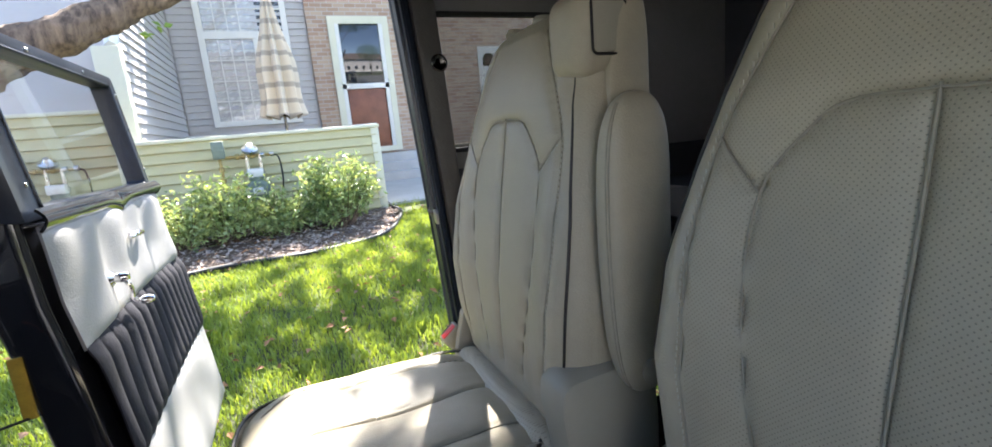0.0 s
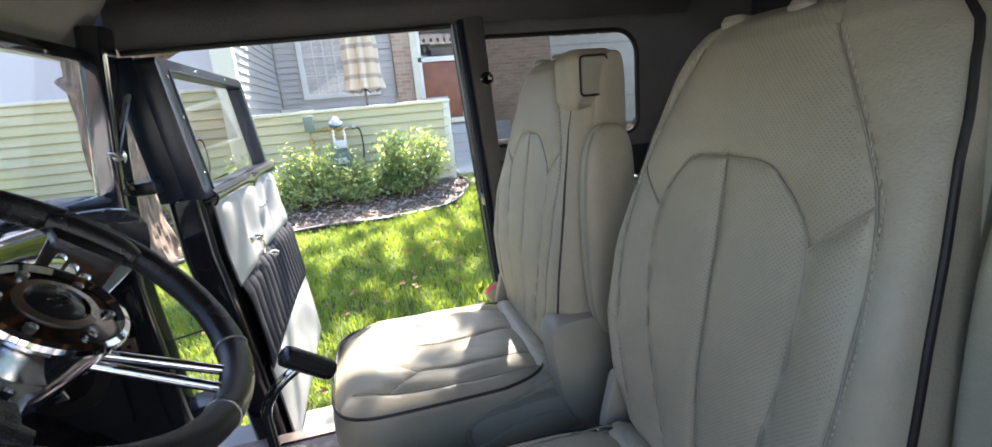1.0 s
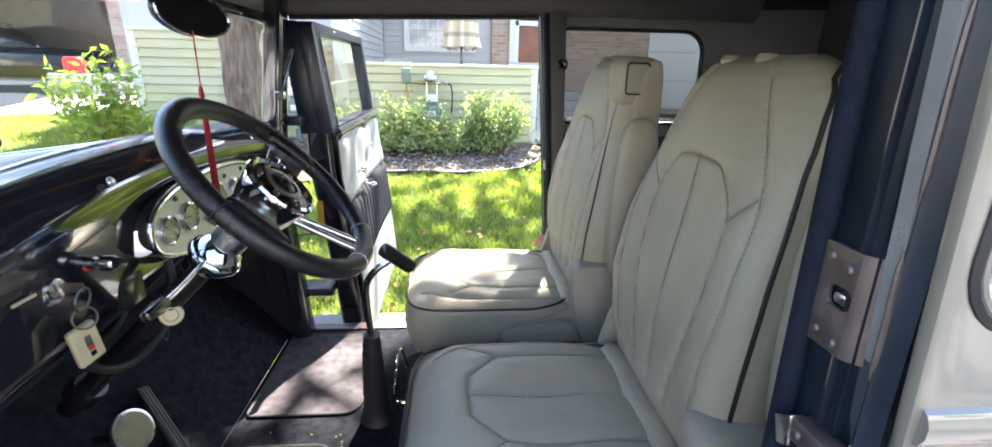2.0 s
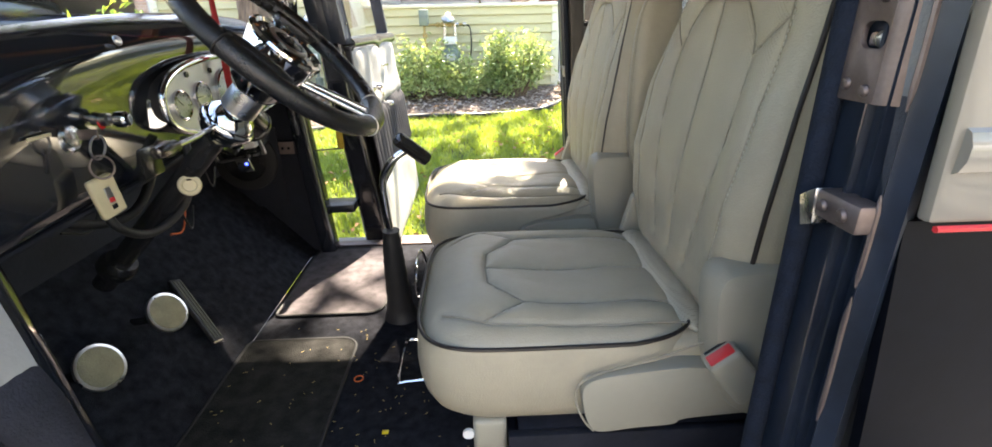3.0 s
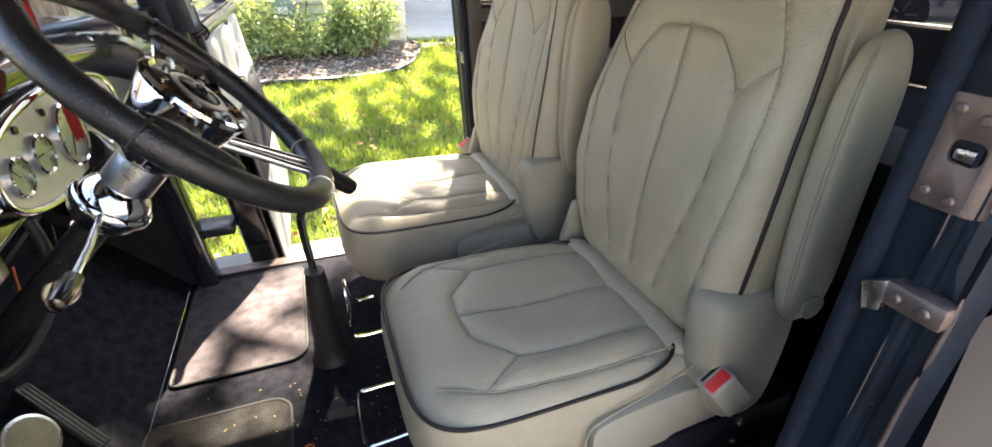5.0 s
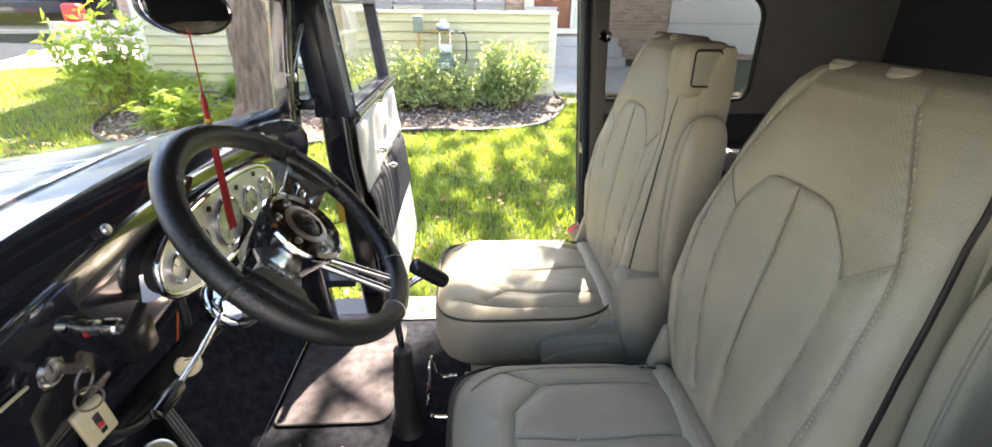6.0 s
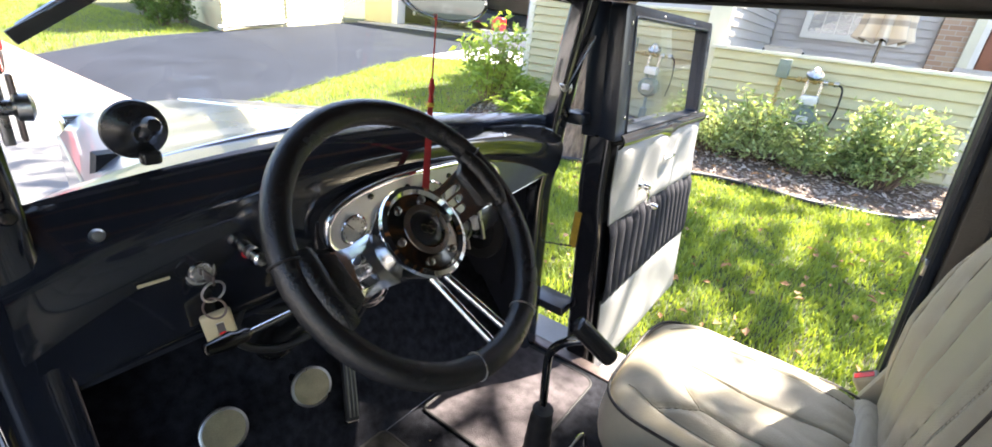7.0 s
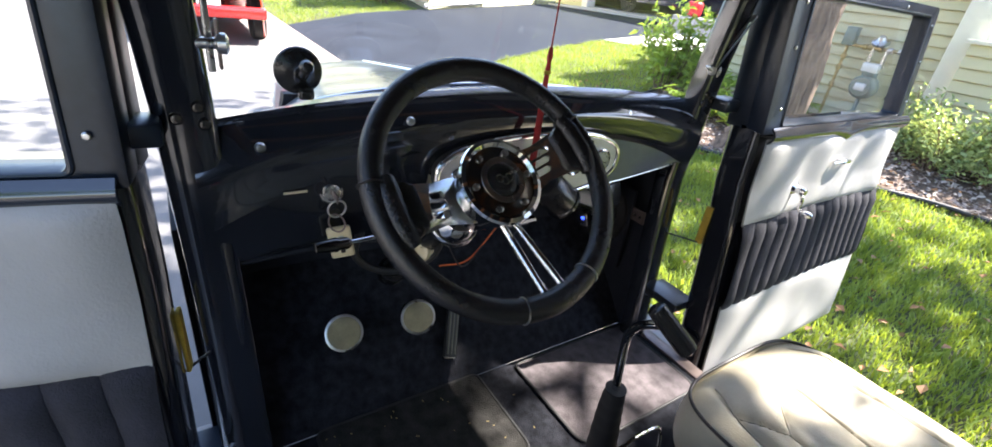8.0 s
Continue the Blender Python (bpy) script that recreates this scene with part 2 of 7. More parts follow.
def lathe(profile, at=(0, 0, 0), axis=(0, 0, 1), seg=32, bm=None, start_cap=True, end_cap=True):
    """Turned body: profile of (radius, height along the axis)."""
    own = bm if bm is not None else bmesh.new()
    m = Matrix.Translation(at) @ Vector(axis).to_track_quat("Z", "Y").to_matrix().to_4x4()
    rings = []
    for r, h in profile:
        if r < 1e-6:
            rings.append([own.verts.new(m @ Vector((0, 0, h)))])
        else:
            rings.append([own.verts.new(m @ Vector((r * math.cos(2 * math.pi * j / seg), r * math.sin(2 * math.pi * j / seg), h))) for j in range(seg)])
    for A, B in zip(rings, rings[1:]):
        for j in range(seg):
            k = (j + 1) % seg
            if len(A) == 1 and len(B) == 1:
                continue
            if len(A) == 1:
                own.faces.new((A[0], B[k], B[j]))
            elif len(B) == 1:
                own.faces.new((A[j], A[k], B[0]))
            else:
                own.faces.new((A[j], A[k], B[k], B[j]))
    if start_cap and len(rings[0]) > 2:
        own.faces.new(rings[0][::-1])
    if end_cap and len(rings[-1]) > 2:
        own.faces.new(rings[-1])
    bmesh.ops.recalc_face_normals(own, faces=own.faces[:])
    return own


def sheet(f, nu, nv, thick=0.0, bm=None):
    """A surface f(u, v) with u, v in 0..1, given a back at the distance thick."""
    own = bm if bm is not None else bmesh.new()
    G = [[Vector(f(i / nu, j / nv)) for j in range(nv + 1)] for i in range(nu + 1)]
    V = [[own.verts.new(p) for p in row] for row in G]
    fs = [own.faces.new((V[i][j], V[i + 1][j], V[i + 1][j + 1], V[i][j + 1])) for i in range(nu) for j in range(nv)]
    if thick:
        own.normal_update()
        W = [[own.verts.new(V[i][j].co - V[i][j].normal * thick) for j in range(nv + 1)] for i in range(nu + 1)]
        for i in range(nu):
            for j in range(nv):
                own.faces.new((W[i][j + 1], W[i + 1][j + 1], W[i + 1][j], W[i][j]))
        for i in range(nu):
            own.faces.new((V[i + 1][0], V[i][0], W[i][0], W[i + 1][0]))
            own.faces.new((V[i][nv], V[i + 1][nv], W[i + 1][nv], W[i][nv]))
        for j in range(nv):
            own.faces.new((V[0][j], V[0][j + 1], W[0][j + 1], W[0][j]))
            own.faces.new((V[nu][j + 1], V[nu][j], W[nu][j], W[nu][j + 1]))
    bmesh.ops.recalc_face_normals(own, faces=own.faces[:])
    return own


def prism(poly, a, b, to=lambda p, h: (p[0], p[1], h), bevel=0.0, holes=(), bm=None):
    """An outline, extruded from a to b; to() lays (p, h) into space. Holes are other outlines."""
    own = bm if bm is not None else bmesh.new()
    loops = [list(poly)] + [list(h) for h in holes]
    lay = []
    for h in (a, b):
        edges, rings = [], []
        for lp in loops:
            vs = [own.verts.new(to(p, h)) for p in lp]
            edges += [own.edges.new((vs[i], vs[(i + 1) % len(vs)])) for i in range(len(vs))]
            rings.append(vs)
        if len(loops) == 1:
            own.faces.new(rings[0])
        else:
            bmesh.ops.triangle_fill(own, use_beauty=True, use_dissolve=False, edges=edges)
        lay.append(rings)
    for A, B in zip(*lay):
        for i in range(len(A)):
            own.faces.new((A[i], A[(i + 1) % len(A)], B[(i + 1) % len(B)], B[i]))
    bmesh.ops.recalc_face_normals(own, faces=own.faces[:])
    if bevel:
        es = [e for e in own.edges if len(e.link_faces) == 2 and e.calc_face_angle(0) > 0.6]
        bmesh.ops.bevel(own, geom=es, offset=bevel, segments=2, profile=0.5, affect="EDGES", clamp_overlap=True)
    return own


def rounded(x0, z0, x1, z1, r, n=5):
    """Outline of a rectangle with round corners; r is one radius or four (from x0 z0 on, turning left)."""
    R = r if isinstance(r, (tuple, list)) else (r,) * 4
    out = []
    for (cx, cz, a0), q in zip(((x0, z0, 180), (x1, z0, 270), (x1, z1, 0), (x0, z1, 90)), R):
        sx, sz = (1 if cx == x0 else -1), (1 if cz == z0 else -1)
        for i in range(n + 1):
            a = radians(a0 + 90 * i / n)
            out.append((cx + sx * q + q * math.cos(a), cz + sz * q + q * math.sin(a)))
    return out


def screw(at, axis, r=0.006, parent=None, name="screw", mat=None):
    """Dome-headed screw with its cross."""
    bm = lathe([(r, 0), (r, r * 0.25), (r * 0.7, r * 0.62), (0, r * 0.75)], at, axis, 14)
    return part(name, bm, mat or M_STEEL, parent)

# ==== the car: x runs to its tail, y to its passenger side; its middle line is y = MID ====
MID = 0.355


def mir(y):
    return 2 * MID - y


def lerp(table, x):
    for (a, p), (b, q) in zip(table, table[1:]):
        if x <= b:
            k = max(0.0, (x - a) / (b - a))
            return p + (q - p) * k
    return table[-1][1]


M_HAZE = glassy("dusty_glass", (0.56, 0.55, 0.53), 0.15, 0.12)
M_BODYBLACK = material("dull_black_body_paint", (0.004, 0.005, 0.008), 0.4, var=0.5, scale=5, spec=0.08, bump=0.05, bump_scale=30)
M_WINDLACE = material("dark_blue_windlace", (0.010, 0.015, 0.026), 0.9, var=0.4, scale=60, bump=0.5, bump_scale=300, spec=0.2)
M_TINT = glassy("tinted_glass", (0.36, 0.39, 0.43), 0.0, 0.10)
car = thing("vintage_car", "black and cream vintage hot rod car with its front doors open", "car", (0.3, MID, 0.05))

# floor, toe board and firewall
part("floor_pan", box((-0.80, mir(0.99), 0.46), (1.28, 0.99, 0.5), 0.004), M_CARPET, car, "black carpeted floor")
part("toe_board", sheet(lambda u, v: (-0.80 - 0.30 * v, mir(0.97) + (1.94 - 2 * MID) * u, 0.5 + 0.34 * v), 12, 8, 0.02), M_CARPET, car, "black carpeted toe board")
part("firewall", prism([(mir(0.99), 0.80), (0.99, 0.80), (0.99, 1.13), (MID + 0.455, 1.15), (MID + 0.43, 1.28), (MID - 0.43, 1.28), (MID - 0.455, 1.15), (mir(0.99), 1.13)], -1.12, -1.09, lambda p, h: (h, p[0], p[1])), M_DARK, car, "dark firewall under the dashboard")
for s in (0, 1):
    f = (lambda y: y) if s else mir
    # side panel in front of the door, with its row of screws
    kick = part("kick_panel", sheet(lambda u, v: (-1.11 + (0.37 - 0.045 * v) * u, f(0.965 + 0.055 * v), 0.5 + 0.62 * v), 8, 10, 0.012), M_DARK, car, "black side panel under the dashboard")
    for z in (0.537, 0.632, 0.727, 0.822, 0.921, 1.067):
        if z in (0.632, 0.822) and s:
            continue
        screw((lerp([(0.537, -0.73), (0.727, -0.745), (1.067, -0.775)], z) - 0.012, f(0.962 + 0.055 * (z - 0.5) / 0.62), z), (0, -1 if s else 1, 0), 0.006, kick)

    # front pillar, with its rounded inner edge
    def pillar(u, v, f=f):
        a = 2 * math.pi * u
        z = 0.44 + 1.28 * v
        cx = lerp([(0.44, -0.735), (1.07, -0.785), (1.4, -0.764), (1.75, -0.732)], z)
        cy = lerp([(0.44, 0.966), (1.07, 0.981), (1.4, 0.988), (1.75, 1.012)], z)
        k = (abs(math.cos(a)) ** 5 + abs(math.sin(a)) ** 5) ** -0.2
        return (cx + 0.030 * math.cos(a) * k, f(cy + 0.042 * math.sin(a) * k), z)
    part("front_pillar", sheet(pillar, 28, 14), M_BLACK, car, "black front door pillar")
    # outer sill and running board
    part("cowl_side", box((-1.16, min(f(1.024), f(1.034)), 0.44), (-0.79, max(f(1.024), f(1.034)), 1.13), 0.003), M_BODYBLACK, car, "black cowl side")
    part("door_sill", box((-0.74, min(f(0.985), f(1.035)), 0.43), (0.30, max(f(0.985), f(1.035)), 0.508), 0.006), M_BRONZE, car, "scuffed metal door sill")
    part("running_board", box((-1.05, min(f(1.04), f(1.32)), 0.36), (0.55, max(f(1.04), f(1.32)), 0.40), 0.012), M_RUNBOARD, car, "pale grey running board")

    # rear pillar: a black jamb with raised rails
    def jamb_x(z):
        return 0.203 + (1.33 - z) * (0.070 if s else 0.015)
    # flat of the jamb, two raised ribs and a rolled outer lip
    steps = [(0.0, 0.004), (0.045, 0.004), (0.047, -0.004), (0.051, -0.004), (0.053, 0.003), (0.061, 0.006), (0.063, 0.001), (0.066, 0.001), (0.068, 0.010), (0.079, 0.012), (0.083, 0.004), (0.088, 0.000), (0.092, 0.004), (0.103, 0.010)]
    bm = sheet(lambda u, v, f=f: (jamb_x(0.44 + 1.34 * v) + 0.004 + steps[round(u * 13)][1], f(1.066 + steps[round(u * 13)][0]), 0.44 + 1.34 * v), 13, 20, 0.02)
    bm.normal_update()
    part("door_jamb", bm, M_JAMB, car, "chipped black rear door jamb", True, 25)
    # bare metal where the paint has worn off the lip and the first rib
    for k in range(7):
        z0 = 0.62 + 0.16 * k
        part("worn_edge", tube([(jamb_x(z) + 0.0025, f(1.1535 + 0.0008 * math.sin(40 * z)), z) for z in np.linspace(z0, z0 + 0.09 + 0.03 * (k % 3), 8)], [0.0008] + [0.0026] * 6 + [0.0008], 6), M_BRONZE, car)
    for z0, dz in ((0.70, 0.10), (0.98, 0.14), (1.22, 0.06), (1.44, 0.22)):
        part("worn_edge", tube([(jamb_x(z) + 0.0005, f(1.115), z) for z in np.linspace(z0, z0 + dz, 6)], [0.0004] + [0.0012] * 4 + [0.0004], 6), M_BRONZE, car)
    part("windlace", tube([(jamb_x(z) + 0.001, f(1.068), z) for z in np.linspace(0.45, 1.72, 20)], 0.007 if s else 0.012, 10), M_WINDLACE, car, "dark blue cloth door edging")
    for z in (0.62, 0.86, 1.02, 1.46, 1.6):
        screw((jamb_x(z) + 0.012, f(1.128), z), (-1, 0, 0), 0.0035, car)
    # striker plate with its slot, and the dovetail below it
    def to_plate(p, h, f=f):
        return (jamb_x(p[1]) + 0.002 + h, f(p[0]), p[1])
    slot = rounded(1.092, 1.305, 1.120, 1.327, 0.008)
    part("striker_plate", prism(rounded(1.078, 1.261, 1.122, 1.365, 0.004), -0.003, 0.0025, to_plate, 0.001, (slot[::-1],)), M_BRONZE, car, "worn steel striker plate")
    part("striker_lip", sheet(lambda u, v, f=f: (jamb_x(1.261 + 0.104 * v) - 0.001 + 0.016 * u ** 1.6, f(1.121 + 0.018 * u), 1.261 + 0.104 * v), 6, 6, 0.003), M_BRONZE, car)
    part("striker_bolt", box((jamb_x(1.31) + 0.003, min(f(1.094), f(1.118)), 1.306), (jamb_x(1.31) + 0.012, max(f(1.094), f(1.118)), 1.319), 0.004), M_STEEL, car)
    for y, z in ((1.088, 1.352), (1.110, 1.346), (1.088, 1.275), (1.110, 1.271)):
        screw((jamb_x(z) - 0.0005, f(y), z), (-1, 0, 0), 0.0055, car, mat=M_BRONZE)
    part("dovetail_bracket", box((jamb_x(1.165) - 0.014, min(f(1.098), f(1.155)), 1.152), (jamb_x(1.165) + 0.012, max(f(1.098), f(1.155)), 1.180), 0.005), M_BRONZE, car)
    part("dovetail_tongue", prism([(1.078, 1.166), (1.100, 1.180), (1.104, 1.144), (1.088, 1.136)], -0.018, 0.0, to_plate, 0.002), M_STEEL, car)
    for y in (1.112, 1.138):
        screw((jamb_x(1.165) - 0.0145, f(y), 1.166), (-1, 0, 0), 0.0065, car, mat=M_BRONZE)

    # side behind the door: inner lining and outer skin with the quarter window through both
    hole = rounded(0.25, 1.318, 0.812, 1.668, (0.045, 0.045, 0.085, 0.03), 6)
    part("side_lining", prism([(0.215, 1.27), (1.279, 1.27), (1.279, 1.90), (0.185, 1.90), (0.185, 1.75)], 1.135, 1.15, lambda p, h, f=f: (p[0], f(h), p[1]), 0, (hole[::-1],)), M_SIDECLOTH, car, "grey cloth side lining round the quarter window")
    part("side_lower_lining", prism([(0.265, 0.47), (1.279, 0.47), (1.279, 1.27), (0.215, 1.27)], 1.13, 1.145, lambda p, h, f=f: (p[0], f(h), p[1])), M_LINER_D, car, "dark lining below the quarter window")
    outer_hole = rounded(0.240, 1.330, 0.835, 1.685, (0.055, 0.055, 0.095, 0.03), 6)
    part("upper_side", prism([(0.226, 1.175), (1.34, 1.175), (1.34, 1.86), (0.180, 1.86)], 1.170, 1.184, lambda p, h, f=f: (p[0], f(h), p[1]), 0.004, (outer_hole[::-1],)), M_CREAM, car, "cream painted upper body side")
    part("lower_side", sheet(lambda u, v, f=f: (0.268 - 0.043 * v + 1.08 * u, f(1.165 + 0.02 * math.sin(math.pi * v)), 0.40 + 0.77 * v), 12, 10, 0.012), M_BODYBLACK, car, "black lower body side")
    part("pinstripe", tube([(0.230, f(1.187), 1.172), (1.34, f(1.187), 1.172)], 0.003, 6), M_RED, car, "red pinstripe")
    part("belt_moulding", tube([(0.23, f(1.182), 1.235), (1.34, f(1.182), 1.235)], 0.019, 10, flat=0.6), M_CREAM, car)
    part("window_reveal", tube([(p[0], f(1.182), p[1]) for p in outer_hole], 0.006, 8, True), M_CREAM, car)
    part("reveal_lining", tube([(p[0], f(1.180), p[1]) for p in rounded(0.234, 1.324, 0.841, 1.691, 0.06, 6)], 0.008, 8, True), M_RUBBER, car)
    part("window_rubber", tube([(p[0], f(1.142), p[1]) for p in hole], 0.009, 8, True), M_RUBBER, car, "black rubber window seal")
    pane = part("quarter_pane", prism(rounded(0.232, 1.31, 0.845, 1.695, 0.05), 1.160, 1.164, lambda p, h, f=f: (p[0], f(h), p[1])), M_HAZE, car, "dusty quarter window glass")
    pane.visible_shadow = False
    # chromed ring on the pillar
    part("pillar_ring", lathe([(0.010, 0), (0.019, 0.001), (0.021, 0.005), (0.017, 0.008), (0.011, 0.004)], (0.243, f(1.060), 1.535), (0, -1 if s else 1, 0), 20), M_DARKMETAL, car)
    part("pillar_trim", prism([(jamb_x(0.80) + 0.012, 0.80), (0.300, 0.80), (0.268, 1.27), (0.247, 1.76), (jamb_x(1.76) + 0.010, 1.76)], 1.056, 1.136, lambda p, h, f=f: (p[0], f(h), p[1]), 0.01), M_RAIL, car, "charcoal cloth pillar trim")

    # padded rail over the door, and the wooden rail above it
    def rail(u, v, f=f):
        x = -0.72 + 1.68 * u
        z0 = 1.672 + 0.028 * min(1, (x + 0.72) / 0.9)
        a = v * math.pi * 0.9
        return (x, f(1.075 - 0.035 * math.sin(a) - 0.02 * v + 0.004 * math.sin(43 * u) * v), z0 + 0.108 * v + 0.002 * math.sin(31 * u))
    part("door_top_rail", sheet(rail, 60, 12, 0.02), M_RAIL, car, "charcoal padded rail over the door")
    part("rail_piping", tube([(x, f(1.082 + 0.0 * x), 1.786 + 0.028 * min(1, (x + 0.72) / 0.9)) for x in np.linspace(-0.71, 0.95, 24)], 0.008, 8), M_LINER_D, car)
    part("rail_roll", tube([(x, f(1.055), 1.806 + 0.028 * min(1, (x + 0.72) / 0.9)) for x in np.linspace(-0.71, 0.95, 24)], 0.022, 10), M_RAIL, car)
    part("top_binding", tube([(x, f(1.068), 1.668 + 0.026 * min(1, (x + 0.72) / 0.9)) for x in np.linspace(-0.715, 0.15, 18)], 0.007, 8), M_RUBBER, car, "black door opening seal")
    part("roof_side", prism([(-0.80, 1.70), (1.34, 1.76), (1.34, 1.93), (-0.80, 1.93)], 1.125, 1.182, lambda p, h, f=f: (p[0], f(h), p[1])), M_ROOFSKIN, car)
    part("wooden_rail", box((-0.70, min(f(0.98), f(1.03)), 1.845), (0.98, max(f(0.98), f(1.03)), 1.895), 0.005), M_WOOD, car, "brown wooden roof rail")

for x in (-0.46, -0.16, 0.14, 0.44, 0.74, 1.02):
    part("roof_bow", sheet(lambda u, v, x=x: (x + 0.035 * v, mir(0.98) + (1.96 - 2 * MID) * u, 1.868 + 0.03 * math.sin(math.pi * u)), 14, 1, 0.022), M_WOOD, car, "brown wooden roof bow")
part("roof_skin", sheet(lambda u, v: (-0.84 + 2.2 * v, mir(1.15) + (2.30 - 2 * MID) * u, 1.915 + 0.035 * math.sin(math.pi * u)), 16, 8, 0.012), M_ROOFSKIN, car, "dark blue-grey roof fabric")
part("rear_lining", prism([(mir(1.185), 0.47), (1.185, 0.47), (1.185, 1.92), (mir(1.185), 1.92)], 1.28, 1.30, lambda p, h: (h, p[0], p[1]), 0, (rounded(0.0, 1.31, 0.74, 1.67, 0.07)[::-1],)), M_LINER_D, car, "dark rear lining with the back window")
part("rear_skin", prism([(mir(1.20), 0.40), (1.20, 0.40), (1.20, 1.92), (mir(1.20), 1.92)], 1.325, 1.34, lambda p, h: (h, p[0], p[1]), 0, (rounded(0.0, 1.31, 0.74, 1.67, 0.07)[::-1],)), M_CREAM, car)
part("back_window_rubber", tube([(1.29, p[0], p[1]) for p in rounded(0.0, 1.31, 0.74, 1.67, 0.07)], 0.01, 8, True), M_RUBBER, car)
pane = part("back_pane", prism(rounded(-0.005, 1.305, 0.745, 1.675, 0.07), 1.31, 1.314, lambda p, h: (h, p[0], p[1])), M_TINT, car, "tinted back window glass")
pane.visible_shadow = False
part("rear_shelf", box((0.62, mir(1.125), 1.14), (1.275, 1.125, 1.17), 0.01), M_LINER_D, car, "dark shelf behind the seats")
part("shelf_edge", box((0.60, mir(1.12), 1.15), (0.625, 1.12, 1.215), 0.008), M_LINER, car, "grey edge of the shelf behind the seats")


# header over the windscreen
def header(u, v):
    y = mir(1.10) + (2.20 - 2 * MID) * u
    a = v * math.pi * 0.62
    end = 1 - abs(2 * u - 1) ** 14
    return (-0.80 + (0.11 * math.sin(a) + 0.03 * v) * (0.35 + 0.65 * end), y, 1.672 + 0.175 * v ** 0.8 - 0.0 * end)


part("windscreen_header", sheet(header, 60, 14, 0.02), M_LINER, car, "grey padded header over the windscreen")
part("windscreen_top_frame", box((-0.790, mir(1.03), 1.638), (-0.750, 1.03, 1.672), 0.008), M_BLACK, car, "black windscreen top frame")
for s in (0, 1):
    f = (lambda y: y) if s else mir
    part("windscreen_side_frame", tube([(-0.806, f(0.992), 1.33), (-0.771, f(1.020), 1.66)], 0.014, 10), M_BLACK, car, "black windscreen side frame")
    part("windscreen_channel", tube([(-0.790, f(0.976), 1.33), (-0.758, f(1.002), 1.655)], 0.006, 8), M_JAMB, car)
    part("cowl_band_hinge", box((-0.765, min(f(1.015), f(1.10)), 1.306), (-0.695, max(f(1.015), f(1.10)), 1.342), 0.008), M_JAMB, car, "black door hinge")
    for y, z in ((0.997, 1.336), (0.968, 1.352), (0.962, 1.326)):
        screw((lerp([(1.07, -0.755), (1.4, -0.734)], z), f(y), z), (1, 0, 0), 0.0095, car, mat=M_DARKMETAL)
    part("lower_door_hinge", box((-0.78, min(f(1.02), f(1.12)), 0.635), (-0.64, max(f(1.02), f(1.12)), 0.668), 0.006), M_JAMB, car, "black door hinge")
pane = part("windscreen", prism([(mir(0.990), 1.325), (0.990, 1.325), (1.018, 1.65), (mir(1.018), 1.65)], -0.809, -0.805, lambda p, h: (h + 0.106 * (p[1] - 1.33), p[0], p[1])), M_GLASS, car, "clear windscreen glass")
pane.visible_shadow = False


# dashboard: a rolled cowl rail above a flatter panel
def top_z(y):
    return 1.300 + 0.058 * max(0.0, 1 - ((y - MID - 0.03) / 0.70) ** 2)


def low_z(y):
    k = abs(y - MID) / 0.61
    return 1.262 - 0.115 * k ** 2.6


def roll(u, v):
    y = mir(0.985) + (1.97 - 2 * MID) * u
    zt, zl = top_z(y), low_z(y)
    a = v * math.pi
    swell = lerp([(0.0, 0.004), (0.25, 0.006), (0.5, 0.018)], y)
    depth = swell * math.sin(a) ** 0.9 if 0 < v < 1 else 0
    return (-0.792 + 0.042 * min(1.0, v * 2.2) ** 0.7 + depth, y, zt - (zt - zl) * v)


part("dash_roll", sheet(roll, 70, 22, 0.008), M_BLACK, car, "glossy black rolled dashboard top")


def bottom_z(y):
    return lerp([(-0.28, 1.045), (0.10, 1.060), (MID, 1.085)], y) if y < MID else 1.085 + 0.050 * ((y - MID) / 0.62) ** 2


def lower(u, v):
    y = mir(0.975) + (1.95 - 2 * MID) * u
    zl = low_z(y)
    zb = bottom_z(y)
    return (-0.752 - 0.022 * v - 0.03 * max(0, v - 0.85) / 0.15, y, zl + 0.004 + (zb - zl) * v)


part("dash_panel", sheet(lower, 60, 14, 0.008), M_BLACK, car, "glossy black lower dashboard")
part("dash_bottom_lip", tube([(-0.785, y, bottom_z(y)) for y in np.linspace(mir(0.975), 0.975, 30)], 0.006, 8), M_DARK, car)
part("dash_moulding", tube([(-0.748, y, low_z(y) + 0.003) for y in np.linspace(0.40, 0.96, 30)], 0.005, 8), M_BLACK, car)


def end_panel(u, v):
    y = 0.60 + 0.355 * u
    zt, zb = low_z(y) - 0.004, bottom_z(y) + 0.010
    return (-0.7475 - 0.016 * v, y, zt + (zb - zt) * v)


# overlay whose colour stands in for the sky's reflection in the black lower dash
part("dash_end_panel", sheet(end_panel, 24, 6, 0.003), M_DASHSHEEN, car, "dashboard end panel coloured blue-grey as if reflecting the sky")
part("end_panel_lip", tube([Vector(end_panel(u, 1.0)) + Vector((0.001, 0, -0.001)) for u in np.linspace(0, 1, 20)], 0.0028, 8), M_STEEL, car, "bright lower lip")
for y, z in ((-0.181, 1.285), (0.078, 1.316), (0.665, 1.309)):
    screw((lerp([(1.28, -0.735), (1.31, -0.734), (1.33, -0.740)], z), y, z), (1, 0, 0.25), 0.0085, car)


